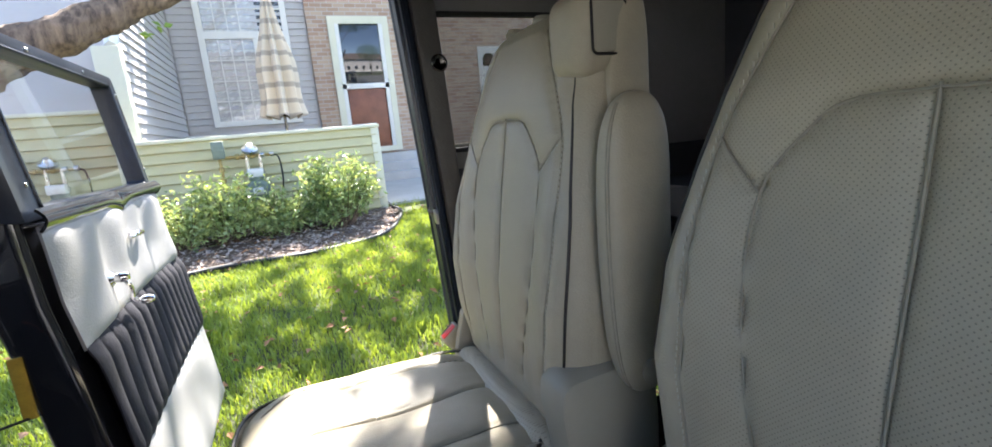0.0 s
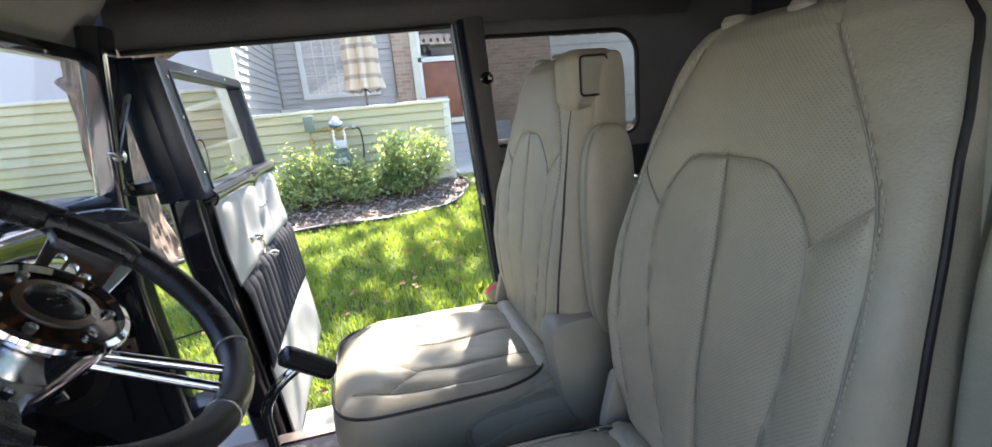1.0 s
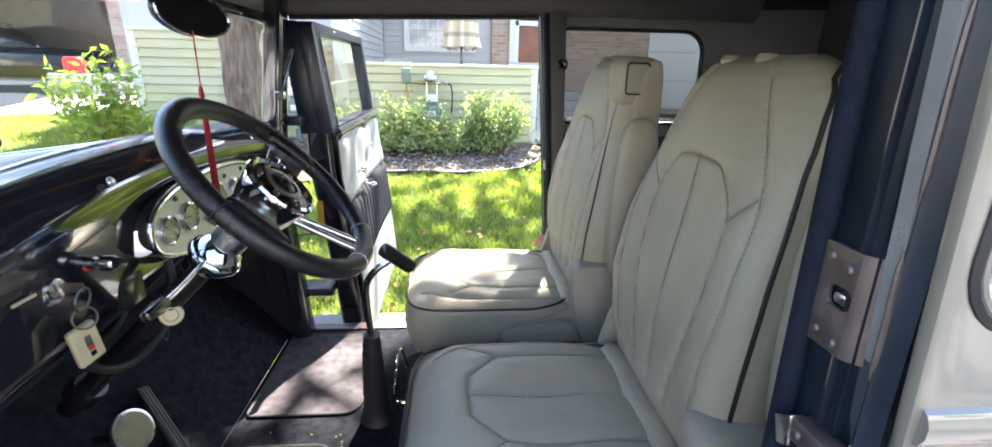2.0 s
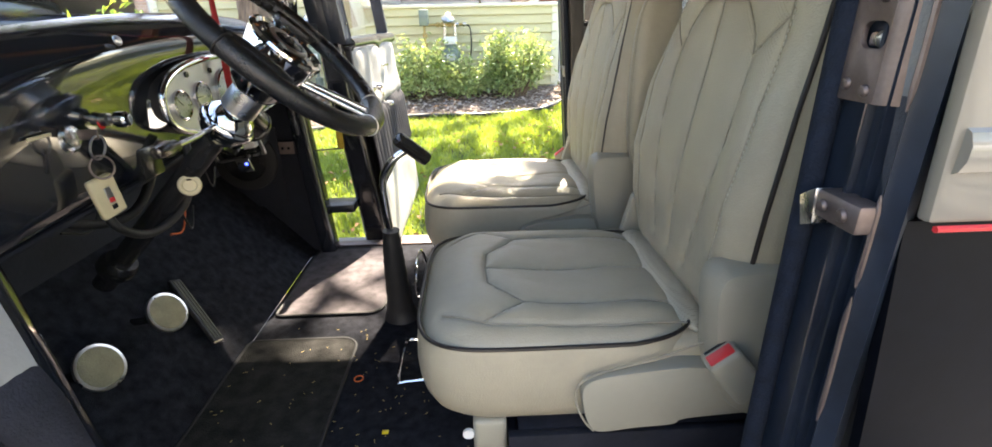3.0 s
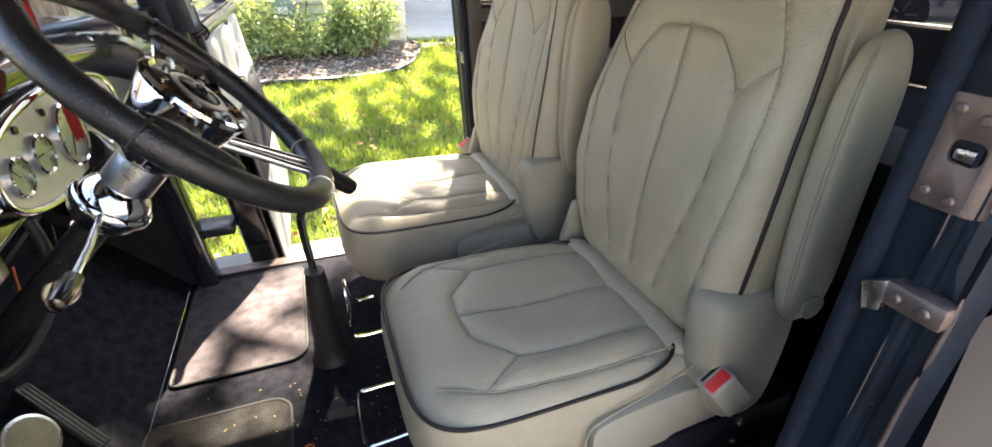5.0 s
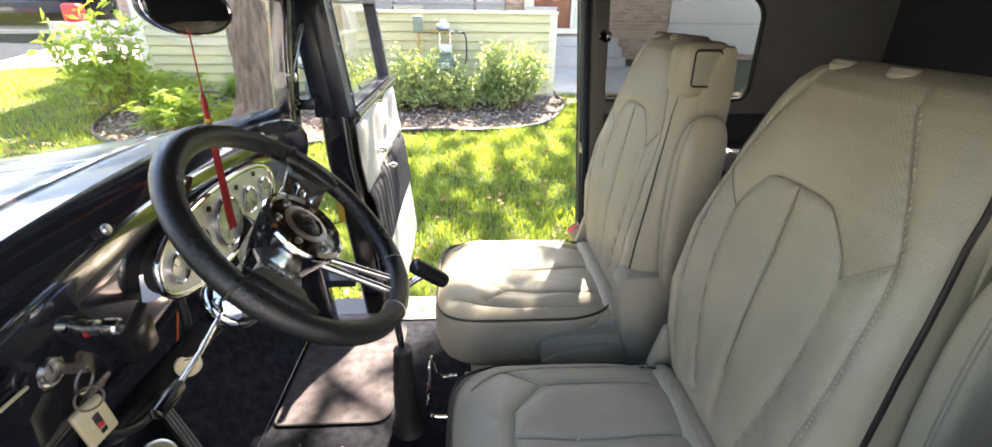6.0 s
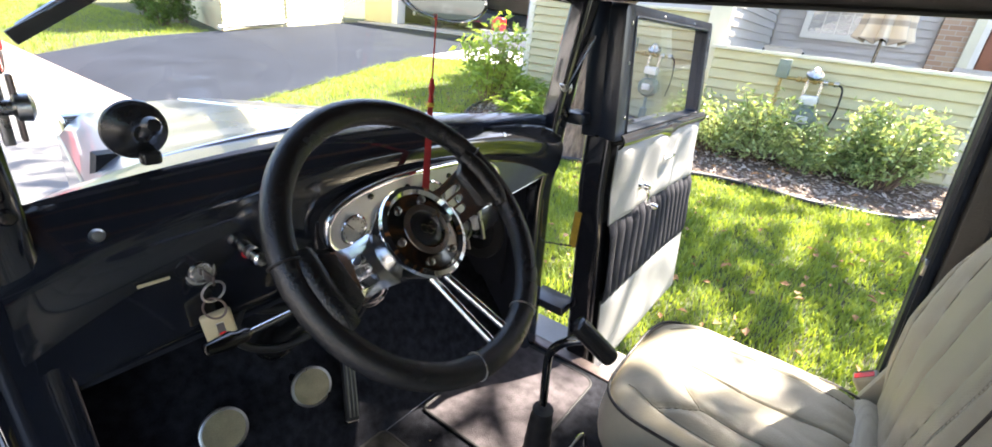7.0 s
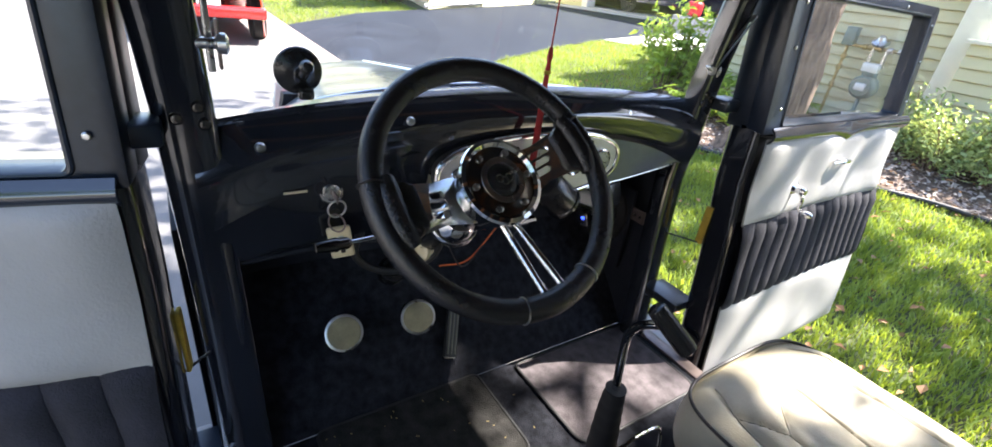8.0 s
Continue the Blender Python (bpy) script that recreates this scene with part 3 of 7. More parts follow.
# cowl top and bonnet
def cowl(u, v):
    half = 0.632 - 0.145 * v
    k = abs(2 * u - 1)
    y = MID + half * (2 * u - 1)
    return (-0.786 - 0.131 * v, y, top_z(y) + 0.001 - 0.020 * v - (0.02 + 0.05 * v) * max(0, k - 0.7) ** 1.5)


part("cowl_top", sheet(cowl, 60, 6, 0.01), M_HOOD, car, "pale silver cowl under the windscreen")


def cowl_half(x):
    return 0.625 - 0.145 * min(1.0, (-0.786 - x) / 0.131) - 0.02 * max(0.0, (-0.917 - x) / 0.2)


def cowl_lining(u, v):
    x, a = -0.800 - 0.300 * v, 2 * u - 1
    return (x, MID + cowl_half(x) * a, 1.278 - 0.10 * abs(a) ** 4)


part("cowl_lining", sheet(cowl_lining, 30, 8, 0.006), M_DARK, car, "black lining under the cowl")
for s in (-1, 1):
    part("cowl_side", sheet(lambda u, v, s=s: (-0.800 - 0.300 * u, MID + s * (cowl_half(-0.80 - 0.30 * u) + (0.662 - cowl_half(-0.80 - 0.30 * u)) * v), 1.184 - 0.085 * v), 8, 3, 0.006), M_DARK, car)


def bonnet(u, v):
    hw = 0.485 - 0.165 * v
    a = 2 * u - 1
    return (-0.917 - 0.90 * v, MID + hw * a, 1.340 - 0.118 * v - 0.045 * abs(a) ** 2.2 - 0.50 * max(0, abs(a) - 0.80) ** 1.6)


part("bonnet", sheet(bonnet, 60, 20, 0.008), M_HOOD, car, "pale silver bonnet")
part("bonnet_lacing", tube([Vector(bonnet(u, 0.0)) + Vector((0, 0, 0.002)) for u in np.linspace(0.03, 0.97, 50)], 0.004, 8), M_CHROME, car, "chrome bonnet strip")
part("bonnet_hinge", tube([Vector(bonnet(0.5, v)) + Vector((0, 0, 0.001)) for v in np.linspace(0, 1, 12)], 0.003, 8), M_CHROME, car, "chrome bonnet hinge line")
part("radiator_shell", box((-1.86, MID - 0.31, 0.62), (-1.822, MID + 0.31, 1.195), 0.02), M_CHROME, car)
for s in (-1, 1):
    part("bonnet_side", sheet(lambda u, v, s=s: (-1.125 - 0.692 * u, MID + s * (0.444 - 0.126 * u), 0.62 + (0.60 - 0.08 * u) * v), 10, 4, 0.008), M_HOOD, car)

# painted marks on the dash
part("dash_scratch", box((-0.738, -0.152, 1.196), (-0.735, -0.112, 1.201), 0.001, 1, None, None), M_FOB, car)


# ---- doors: each stands open at a right angle ----
def face_x(z):
    return lerp([(0.38, -0.505), (0.60, -0.525), (0.95, -0.562), (1.10, -0.585), (1.34, -0.596), (1.64, -0.636)], z)


def door(s):
    f = (lambda y: y) if s else mir
    side = "passenger" if s else "driver"
    d = thing("open_car_door", "open black car door with pale vinyl and pleated black inner trim" if s else "open black car door with pale trim on the driver's side", "car door", (-0.66, f(1.12), 0.40), "car doors")
    y0, y1 = 1.075, 2.045

    def body(u, v):
        a = 2 * math.pi * u
        z = 0.40 + 0.88 * v
        k = (abs(math.cos(a)) ** 8 + abs(math.sin(a)) ** 8) ** -0.125
        return (face_x(z) - 0.066 + 0.058 * math.cos(a) * k, f((y0 + y1) / 2 + (y1 - y0) / 2 * math.sin(a) * k), z)
    bm = sheet(body, 96, 20)
    bmesh.ops.holes_fill(bm, edges=[e for e in bm.edges if e.is_boundary])
    part("door_shell", bm, M_BLACK, d, "glossy black door shell")
    outer = rounded(y0, 1.27, y1 - 0.01, 1.66, (0.005, 0.005, 0.03, 0.02))
    st_ = 0.085 if s else 0.060
    inner = rounded(y0 + st_, 1.293, y1 - 0.075, 1.625, 0.012)
    part("window_frame", prism(outer, -0.030, 0.022, lambda p, h: (face_x(p[1]) - 0.03 + h, f(p[0]), p[1]), 0.003, (inner[::-1],)), M_JAMB, d, "black window frame with chrome screws")
    part("hinge_stile", prism([(y0, 1.27), (y0 + 0.034, 1.27), (y0 + 0.034, 1.66), (y0, 1.66)], -0.094, -0.028, lambda p, h: (face_x(p[1]) - 0.03 + h, f(p[0]), p[1]), 0.003), M_JAMB, d, "black hinge stile")
    part("window_reveal", tube([(face_x(p[1]) - 0.008, f(p[0]), p[1]) for p in rounded(y0 + st_ - 0.005, 1.29, y1 - 0.07, 1.63, 0.012)], 0.004, 8, True), M_JAMB, d)
    g = part("window_pane", prism(rounded(y0 + 0.08, 1.288, y1 - 0.07, 1.63, 0.012), -0.002, 0.002, lambda p, h: (face_x(p[1]) - 0.034 + h, f(p[0]), p[1])), M_GLASS, d, "clear door window")
    g.visible_shadow = False
    for y, z in ((y1 - 0.04, 1.34), (y1 - 0.04, 1.48), (y1 - 0.042, 1.60), (y0 + 0.53 * st_, 1.34), (y0 + 0.53 * st_, 1.50), (y0 + 0.53 * st_, 1.61), (1.4, 1.643), (1.75, 1.643)):
        screw((face_x(z) - 0.007, f(y), z), (1, 0, 0), 0.0055, d)

    def puff(u, v):
        return (1 - abs(2 * u - 1) ** 10) * (1 - abs(2 * v - 1) ** 10)

    def top_panel(u, v):
        y, z = y0 + 0.015 + (y1 - y0 - 0.03) * u, 0.995 + 0.265 * v + 0.012 * math.sin(3 * u) * (1 - v)
        w = 0.006 * math.sin(17 * y + 6 * z) + 0.005 * math.sin(34 * y - 9 * z) + 0.006 * noise.noise((y * 9, z * 5, 2.0 + s))
        return (face_x(z) + 0.004 + (0.014 + w) * puff(u, v), f(y), z)
    part("upper_trim", sheet(top_panel, 60, 24, 0.006), M_TRIM, d, "pale grey vinyl upper door trim")

    def pleats(u, v):
        y, z = y0 + 0.015 + (y1 - y0 - 0.03) * u, 0.705 + 0.295 * v + 0.012 * math.sin(3 * u) * v + 0.03 * math.sin(2.6 * u) * (1 - v) * 0.5
        fold = abs(math.sin(math.pi * 15 * u + 0.5 * math.sin(7 * u + 3 * v)))
        return (face_x(z) + 0.003 + (0.004 + 0.015 * fold ** 0.7) * min(1, 8 * min(v, 1 - v) + 0.2), f(y), z)
    part("pleated_pocket", sheet(pleats, 300, 16, 0.005), M_PLEAT, d, "gathered black velour map pocket")

    def low_panel(u, v):
        y, z = y0 + 0.015 + (y1 - y0 - 0.03) * u, 0.42 + 0.295 * v + 0.03 * math.sin(2.6 * u) * v * 0.5
        w = 0.004 * math.sin(9 * y + 16 * z) + 0.006 * noise.noise((y * 7, z * 6, 5.0 + s))
        return (face_x(z) + 0.004 + (0.010 + w) * puff(u, v), f(y), z)
    part("lower_trim", sheet(low_panel, 50, 20, 0.006), M_TRIM, d, "pale grey vinyl lower door trim")

    # rail under the window, with its small pointed dip
    def garnish(u, v):
        y = y0 + 0.01 + (y1 - y0 - 0.02) * u
        dip = 0.028 * max(0, 1 - abs(u - 0.5) / 0.13) ** 1.6
        return (face_x(1.27) + 0.004 + 0.013 * math.sin(math.pi * v), f(y), 1.290 - (0.040 + dip) * v)
    part("garnish_rail", sheet(garnish, 80, 8, 0.006), M_BLACK, d, "glossy black garnish rail under the window")
    # handle and window crank
    h = part("inner_handle", tube(smooth_line([(face_x(1.165) + 0.03, f(1.50), 1.163), (face_x(1.165) + 0.038, f(1.55), 1.168), (face_x(1.165) + 0.034, f(1.60), 1.162)], 6), [0.0055] * 6 + [0.008] * 7, 8), M_CHROME, d, "chrome door handle")
    part("handle_boss", lathe([(0.014, 0), (0.016, 0.004), (0.009, 0.01), (0.008, 0.034)], (face_x(1.165) + 0.008, f(1.55), 1.165), (1, 0, 0), 18), M_CHROME, h)
    c = part("window_crank", tube(smooth_line([(face_x(1.08) + 0.038, f(1.325), 1.090), (face_x(1.08) + 0.046, f(1.330), 1.06), (face_x(1.08) + 0.040, f(1.345), 1.03), (face_x(1.08) + 0.046, f(1.355), 1.018)], 6), 0.0065, 8), M_CHROME, d, "chrome window crank")
    part("crank_boss", lathe([(0.019, 0), (0.022, 0.005), (0.012, 0.014), (0.013, 0.034), (0.009, 0.042), (0, 0.044)], (face_x(1.08) + 0.008, f(1.325), 1.090), (1, 0, 0), 20), M_CHROME, c)
    part("crank_knob", lathe([(0.007, 0), (0.011, 0.006), (0.012, 0.02), (0.007, 0.03), (0, 0.031)], (face_x(1.02) + 0.046, f(1.345), 1.018), (0.9, 0.4 if s else -0.4, 0), 14), M_CHROME, c)
    # foam strip on the hinge edge
    part("foam_strip", box((face_x(0.95) - 0.122, min(f(y0 - 0.007), f(y0 + 0.001)), 0.885), (face_x(0.95) - 0.098, max(f(y0 - 0.007), f(y0 + 0.001)), 1.015), 0.003), M_YELLOW, d, "yellowed foam strip")
    part("check_strap", tube([(-0.74, f(1.0), 0.90), (-0.66, f(1.085), 0.885)], 0.003, 6), M_RUBBER, d)
    return d


door(1)
# the driver's door stands a little further open
far_open = Matrix.Translation((-0.662, -0.345, 0)) @ Matrix.Rotation(radians(-11), 4, "Z") @ Matrix.Translation((0.61, 0.36, 0))
own_door = door(0)
own_door.matrix_basis = far_open @ own_door.matrix_basis

# swing-out arm and wing nut on the windscreen pillar
arm = thing("windscreen_swing_arm", "slotted metal windscreen swing arm with a wing nut", "bracket", (-0.76, 0.99, 1.40))
part("arm_bar", prism(rounded(-0.012, -0.012, 0.012, 0.17, 0.011), -0.0025, 0.0025, lambda p, h: (-0.742 + 0.25 * p[1] + 0.6 * p[0], 0.962 + h + 0.30 * p[1], 1.412 + p[1] * 0.9), 0, (rounded(-0.005, 0.03, 0.005, 0.15, 0.0049)[::-1],)), M_STEEL, arm)
part("arm_nut", lathe([(0.022, 0), (0.024, 0.006), (0.012, 0.012), (0.011, 0.026), (0, 0.028)], (-0.750, 0.975, 1.415), (0.6, -0.8, 0), 18), M_STEEL, arm)
for a in (-1, 1):
    part("nut_wing", box((-0.006, -0.003, 0.0), (0.006, 0.003, 0.026), 0.002, 2, None, Matrix.Translation((-0.738, 0.955, 1.415)) @ Matrix.Rotation(a * 1.1, 4, "X")), M_STEEL, arm)
arm = thing("windscreen_swing_arm", "brass windscreen swing arm with its clamp screw", "bracket", (-0.76, mir(0.99), 1.44))
part("arm_bar", box((-0.752, -0.236, 1.40), (-0.746, -0.226, 1.66), 0.002), M_STEEL, arm)
part("clamp_knob", lathe([(0.008, 0), (0.008, 0.026), (0.014, 0.029), (0.015, 0.040), (0.008, 0.044)], (-0.740, -0.250, 1.442), (0.1, 1, 0), 18), M_STEEL, arm)
part("clamp_fin", box((-0.748, -0.222, 1.405), (-0.736, -0.217, 1.475), 0.003), M_BRONZE, arm)


# ---- seats ----
def seam_dist(px, pz, lines):
    """Distance of many points to the nearest of some polylines."""
    best = np.full(px.shape, 9.0)
    for ln in lines:
        for (ax, az), (bx, bz) in zip(ln, ln[1:]):
            dx, dz = bx - ax, bz - az
            t = np.clip(((px - ax) * dx + (pz - az) * dz) / (dx * dx + dz * dz + 1e-12), 0, 1)
            best = np.minimum(best, np.hypot(px - ax - t * dx, pz - az - t * dz))
    return best


def curve2(pts, n=6):
    return [(p.x, p.y) for p in smooth_line([(a, b, 0) for a, b in pts], n)]


ARCH_PTS = [(0.080, 0.93), (0.120, 1.08), (0.141, 1.22), (0.136, 1.322), (0.090, 1.384), (0.058, 1.403), (0.0, 1.406)]
OUT_PTS = [(0.178, 0.93), (0.202, 1.10), (0.210, 1.25), (0.196, 1.376), (0.152, 1.47), (0.102, 1.555), (0.090, 1.60)]
ARCH_R, OUT_R = curve2(ARCH_PTS), curve2(OUT_PTS)
VEE_R = [(0.138, 1.318), (0.197, 1.374)]
BACK_SEAMS = [ARCH_R, OUT_R, VEE_R, [(0.0, 0.93), (0.0, 1.41)]]
BACK_SEAMS += [[(-a, b) for a, b in ln] for ln in BACK_SEAMS[:3]]
HEX_R = curve2([(0.215, 0.138), (0.0, 0.146), (-0.092, 0.138)], 5) + [(-0.158, 0.064), (-0.162, 0.0)]
CUSH_SEAMS = [HEX_R, [(-0.162, 0.0), (0.215, 0.0)], curve2([(0.215, 0.205), (0.0, 0.205), (-0.16, 0.195), (-0.245, 0.15)]), [(-0.092, 0.138), (-0.17, 0.192)]]
CUSH_SEAMS += [[(a, -b) for a, b in ln] for ln in (CUSH_SEAMS[0], CUSH_SEAMS[2], CUSH_SEAMS[3])]


def back_half_width(z, inner=False):
    """Half width of the backrest; the inner side is straight, with the belt tower behind it."""
    if inner:
        return lerp([(0.84, 0.160), (0.90, 0.222), (0.98, 0.262), (1.10, 0.266), (1.22, 0.260), (1.34, 0.250), (1.46, 0.238), (1.53, 0.226), (1.556, 0.206), (1.574, 0.175), (1.585, 0.13)], z)
    return lerp([(0.84, 0.160), (0.90, 0.220), (0.98, 0.262), (1.10, 0.288), (1.22, 0.280), (1.34, 0.248), (1.46, 0.208), (1.52, 0.184), (1.55, 0.164), (1.572, 0.136), (1.585, 0.10)], z)


def back_front(z):
    return lerp([(0.84, 0.245), (0.90, 0.228), (1.0, 0.224), (1.10, 0.228), (1.22, 0.244), (1.34, 0.264), (1.42, 0.276), (1.5, 0.298), (1.55, 0.316), (1.572, 0.333), (1.585, 0.362)], z)


def back_depth(z):
    return lerp([(0.84, 0.10), (0.95, 0.135), (1.2, 0.135), (1.45, 0.12), (1.55, 0.10), (1.585, 0.03)], z)


def seat(yc, label, own, shift):
    """A captain's chair facing -x, its middle line at yc."""
    st = thing("car_seat", label, "car seat", (0.0, yc, 0.69), "front seats")
    # backrest: a loft with seams pressed in its face
    nz, na = 190, 250
    zs = 0.845 + 0.74 * (np.linspace(0, 1, nz + 1))
    ang = np.linspace(0, 2 * math.pi, na, endpoint=False)
    # more points on the face than at the back
    ang = ang + 0.45 * np.sin(ang)
    bm = bmesh.new()
    rows = []
    for z in zs:
        d, x0 = back_depth(z), back_front(z)
        c, s = np.cos(ang), np.sin(ang)
        k = (np.abs(c) ** 3.2 + np.abs(s) ** 3.2) ** (-1 / 3.2)
        sx, sy = -c * k, s * k
        w = np.where(sy < 0, back_half_width(z, True), back_half_width(z))
        px, py = x0 + d / 2 + d / 2 * sx, w * sy
        front = np.clip((-sx - 0.35) / 0.5, 0, 1)
        dist = seam_dist(py, np.full_like(py, z), BACK_SEAMS)
        wing = 0.026 * np.clip((np.abs(py) - 0.13) / 0.10, 0, 1) * np.clip((1.45 - z) / 0.2, 0, 1)
        relief = 0.0075 * (1 - np.exp(-dist / 0.013)) - 0.003 * np.exp(-(dist / 0.003) ** 2)
        wob = np.array([noise.noise((yc * 3, p * 9, z * 9)) for p in py]) * 0.002
        px = px - front * (relief + wing + wob)
        rows.append([bm.verts.new((x, yc + y , z)) for x, y in zip(px, py)])
    mats = []
    for i in range(nz):
        for j in range(na):
            k = (j + 1) % na
            f = bm.faces.new((rows[i][j], rows[i][k], rows[i + 1][k], rows[i + 1][j]))
            ym = abs((rows[i][j].co.y + rows[i][k].co.y) / 2 - yc)
            zm = rows[i][j].co.z
            arch = lerp([(b, a) for a, b in ARCH_PTS] + [(1.6, 0.0)], zm)
            outer = lerp([(b, a) for a, b in OUT_PTS], zm)
            is_front = rows[i][j].co.x < back_front(zm) + back_depth(zm) * 0.4
            f.material_index = 1 if is_front and ym < outer - 0.006 and zm > 0.95 and (ym < arch or zm > 1.33 or ym > arch + 0.003) else 0
    bm.faces.new(rows[-1])
    bm.faces.new(rows[0][::-1])
    bmesh.ops.recalc_face_normals(bm, faces=bm.faces[:])
    back = part("backrest", bm, [M_LEATHER, M_PERF], st, "grey-beige leather backrest with perforated panels")

    # dark seam threads lying in the grooves
    def groove_x(y, z):
        d = back_depth(z)
        k = max(0.0, 1 - (abs(y) / back_half_width(z, y < 0)) ** 3.2) ** (1 / 3.2)
        wing = 0.026 * min(1, max(0, (abs(y) - 0.13) / 0.10)) * min(1, max(0, (1.45 - z) / 0.2))
        fr = min(1, max(0, (k - 0.35) / 0.5))
        return back_front(z) + d / 2 - d / 2 * k - fr * (wing + 0.0012 + 0.002 * noise.noise((yc * 3, y * 9, z * 9)))
    for ln in BACK_SEAMS:
        fine = [(lerp([(0, a[0]), (1, b[0])], t / 4), lerp([(0, a[1]), (1, b[1])], t / 4)) for a, b in zip(ln, ln[1:]) for t in range(4)] + [ln[-1]]
        part("seam", tube([(groove_x(y, z), yc + y , z) for y, z in fine if 0.94 < z < 1.552], 0.0014, 6), M_SEAM, back)

    def edge(s, z, out=0.0):
        y = s * (0.955 if s > 0 else 0.970 if own == "driver" else lerp([(0.90, 0.885), (1.10, 0.905), (1.25, 0.915), (1.46, 0.86)], z)) * back_half_width(z, s < 0)
        return (groove_x(y, z) - 0.001, yc + y + s * 0.002, z)
    for s in (-1, 1):
        pts = [edge(s, z) for z in np.linspace(0.90, 1.55 if own == "driver" or s > 0 else 1.462, 40)]
        if s < 0 and own == "driver":
            pts += [(pts[-1][0] + 0.012, yc - 0.205, 1.572), (pts[-1][0] + 0.035, yc - 0.180, 1.588)]
        part("piping", tube(pts, 0.0038 if own == "driver" else 0.0027, 8), M_PIPING, back, "dark brown piping")
    # stitches along the outer seams
    bm = bmesh.new()
    for s in (-1, 1):
        for z in np.arange(0.96, 1.54, 0.0085):
            y = s * (lerp([(b, a) for a, b in OUT_PTS], z) + 0.006)
            d = back_depth(z)
            k = max(0.0, 1 - (abs(y) / back_half_width(z, y < 0)) ** 3.2) ** (1 / 3.2)
            wing = 0.026 * min(1, max(0, (abs(y) - 0.13) / 0.10)) * min(1, max(0, (1.45 - z) / 0.2))
            x = back_front(z) + d / 2 - d / 2 * k - wing * min(1, max(0, (k - 0.35) / 0.5)) - 0.0022 - 0.002 * noise.noise((yc * 3, y * 9, z * 9))
            box((x - 0.0008, yc + y  - 0.0006, z), (x + 0.0012, yc + y  + 0.0006, z + 0.0055), 0, 1, bm)
    tagged(part("stitching", bm, M_THREAD, back, "pale thread", False), kind="stuff")
    # shoulder post tops
    for s in (-0.035, 0.079):
        part("headrest_guide", lathe([(0.020, 0), (0.022, 0.008), (0.018, 0.016), (0.010, 0.018)], (0.350, yc + s, 1.570), (0.1, 0, 1), 18), M_VINYLSEAT, st)
    # tower for the belt behind the inner shoulder
    tw = [(p.x, p.y) for p in smooth_line([(0.318, 1.0, 0), (0.322, 1.3, 0), (0.335, 1.50, 0), (0.352, 1.558, 0), (0.385, 1.572, 0), (0.415, 1.55, 0), (0.420, 1.40, 0), (0.41, 1.0, 0)], 5, True)]
    tw = [(x if x < 0.358 else 0.358 + (x - 0.358) * (0.35 if own == "driver" else 0.8), z) for x, z in tw]
    part("belt_tower", prism(tw, -0.250, -0.150, lambda p, h: (p[0], yc + h, p[1]), 0.018), M_LEATHER, st, "leather belt tower behind the shoulder")
    if own == "passenger":
        blk = part("belt_guide", box((0.280, yc - 0.246, 1.456), (0.398, yc - 0.150, 1.580), 0.030, 6), M_LEATHER, st, "padded shoulder belt guide")
        cov = part("guide_cover", box((0.306, yc - 0.2490, 1.488), (0.362, yc - 0.240, 1.562), 0.008, 3), M_VINYLSEAT, blk, "inset plastic cover")
        part("cover_gap", tube([(p[0], yc - 0.2480, p[1]) for p in rounded(0.304, 1.486, 0.364, 1.564, 0.009)], 0.0022, 6, True), M_PIPING, cov)
    else:
        part("shoulder_flap", box((0.325, yc + 0.100, 1.440), (0.395, yc + 0.172, 1.562), 0.032, 5), M_LEATHER, st)
    # armrest folded up along the backrest
    def armrest(u, v):
        a = 2 * math.pi * u
        v = 0.5 - 0.5 * math.cos(math.pi * v)
        h = v * 0.455
        e = max(0.0, 1 - abs(2 * v - 1) ** 5)
        wid, thick = 0.0005 + (0.046 if own == "driver" else 0.056) * e ** 0.42, 0.0005 + 0.027 * e ** 0.5
        k = (abs(math.cos(a)) ** 3.5 + abs(math.sin(a)) ** 3.5) ** (-1 / 3.5)
        bend = 0.010 * math.sin(math.pi * v)
        return (0.338 + 0.004 * v + wid * math.cos(a) * k - bend, yc - 0.298 + 0.012 * v + thick * math.sin(a) * k, 0.975 + h)
    bm = sheet(armrest, 40, 36)
    bmesh.ops.holes_fill(bm, edges=[e for e in bm.edges if e.is_boundary])
    ar = part("armrest", bm, M_LEATHER, st, "folded-up leather armrest")
    for du in (0.555, 0.58):
        part("armrest_seam", tube([Vector(armrest(du, v)) for v in np.linspace(0.12, 0.88, 30)], 0.0013, 6), M_SEAM, ar)
    part("armrest_pivot", lathe([(0.020, 0), (0.022, 0.006), (0.012, 0.010), (0, 0.010)], (0.332, yc - 0.321, 1.02), (0, -1, 0), 20), M_VINYLSEAT, ar)

    # cushion: a dome with pressed seams, and its sides
    cx, hx, hy = -0.037, 0.253, 0.238
    bm = bmesh.new()
    nr, na = 56, 176
    ang = np.linspace(0, 2 * math.pi, na, endpoint=False)
    c, s = np.cos(ang), np.sin(ang)
    k = (np.abs(c) ** 5 + np.abs(s) ** 5) ** -0.2
    ux, uy = c * k, s * k
    rings = []
    for i in range(1, nr + 1):
        r = i / nr
        x, y = cx + hx * ux * r, hy * uy * r
        dist = seam_dist(x, y, CUSH_SEAMS)
        dome = 0.892 - 0.010 * np.clip(x + 0.05, 0, 1) - 0.028 * r ** 7 - 0.012 * np.clip(-x - 0.19, 0, 1) / 0.07
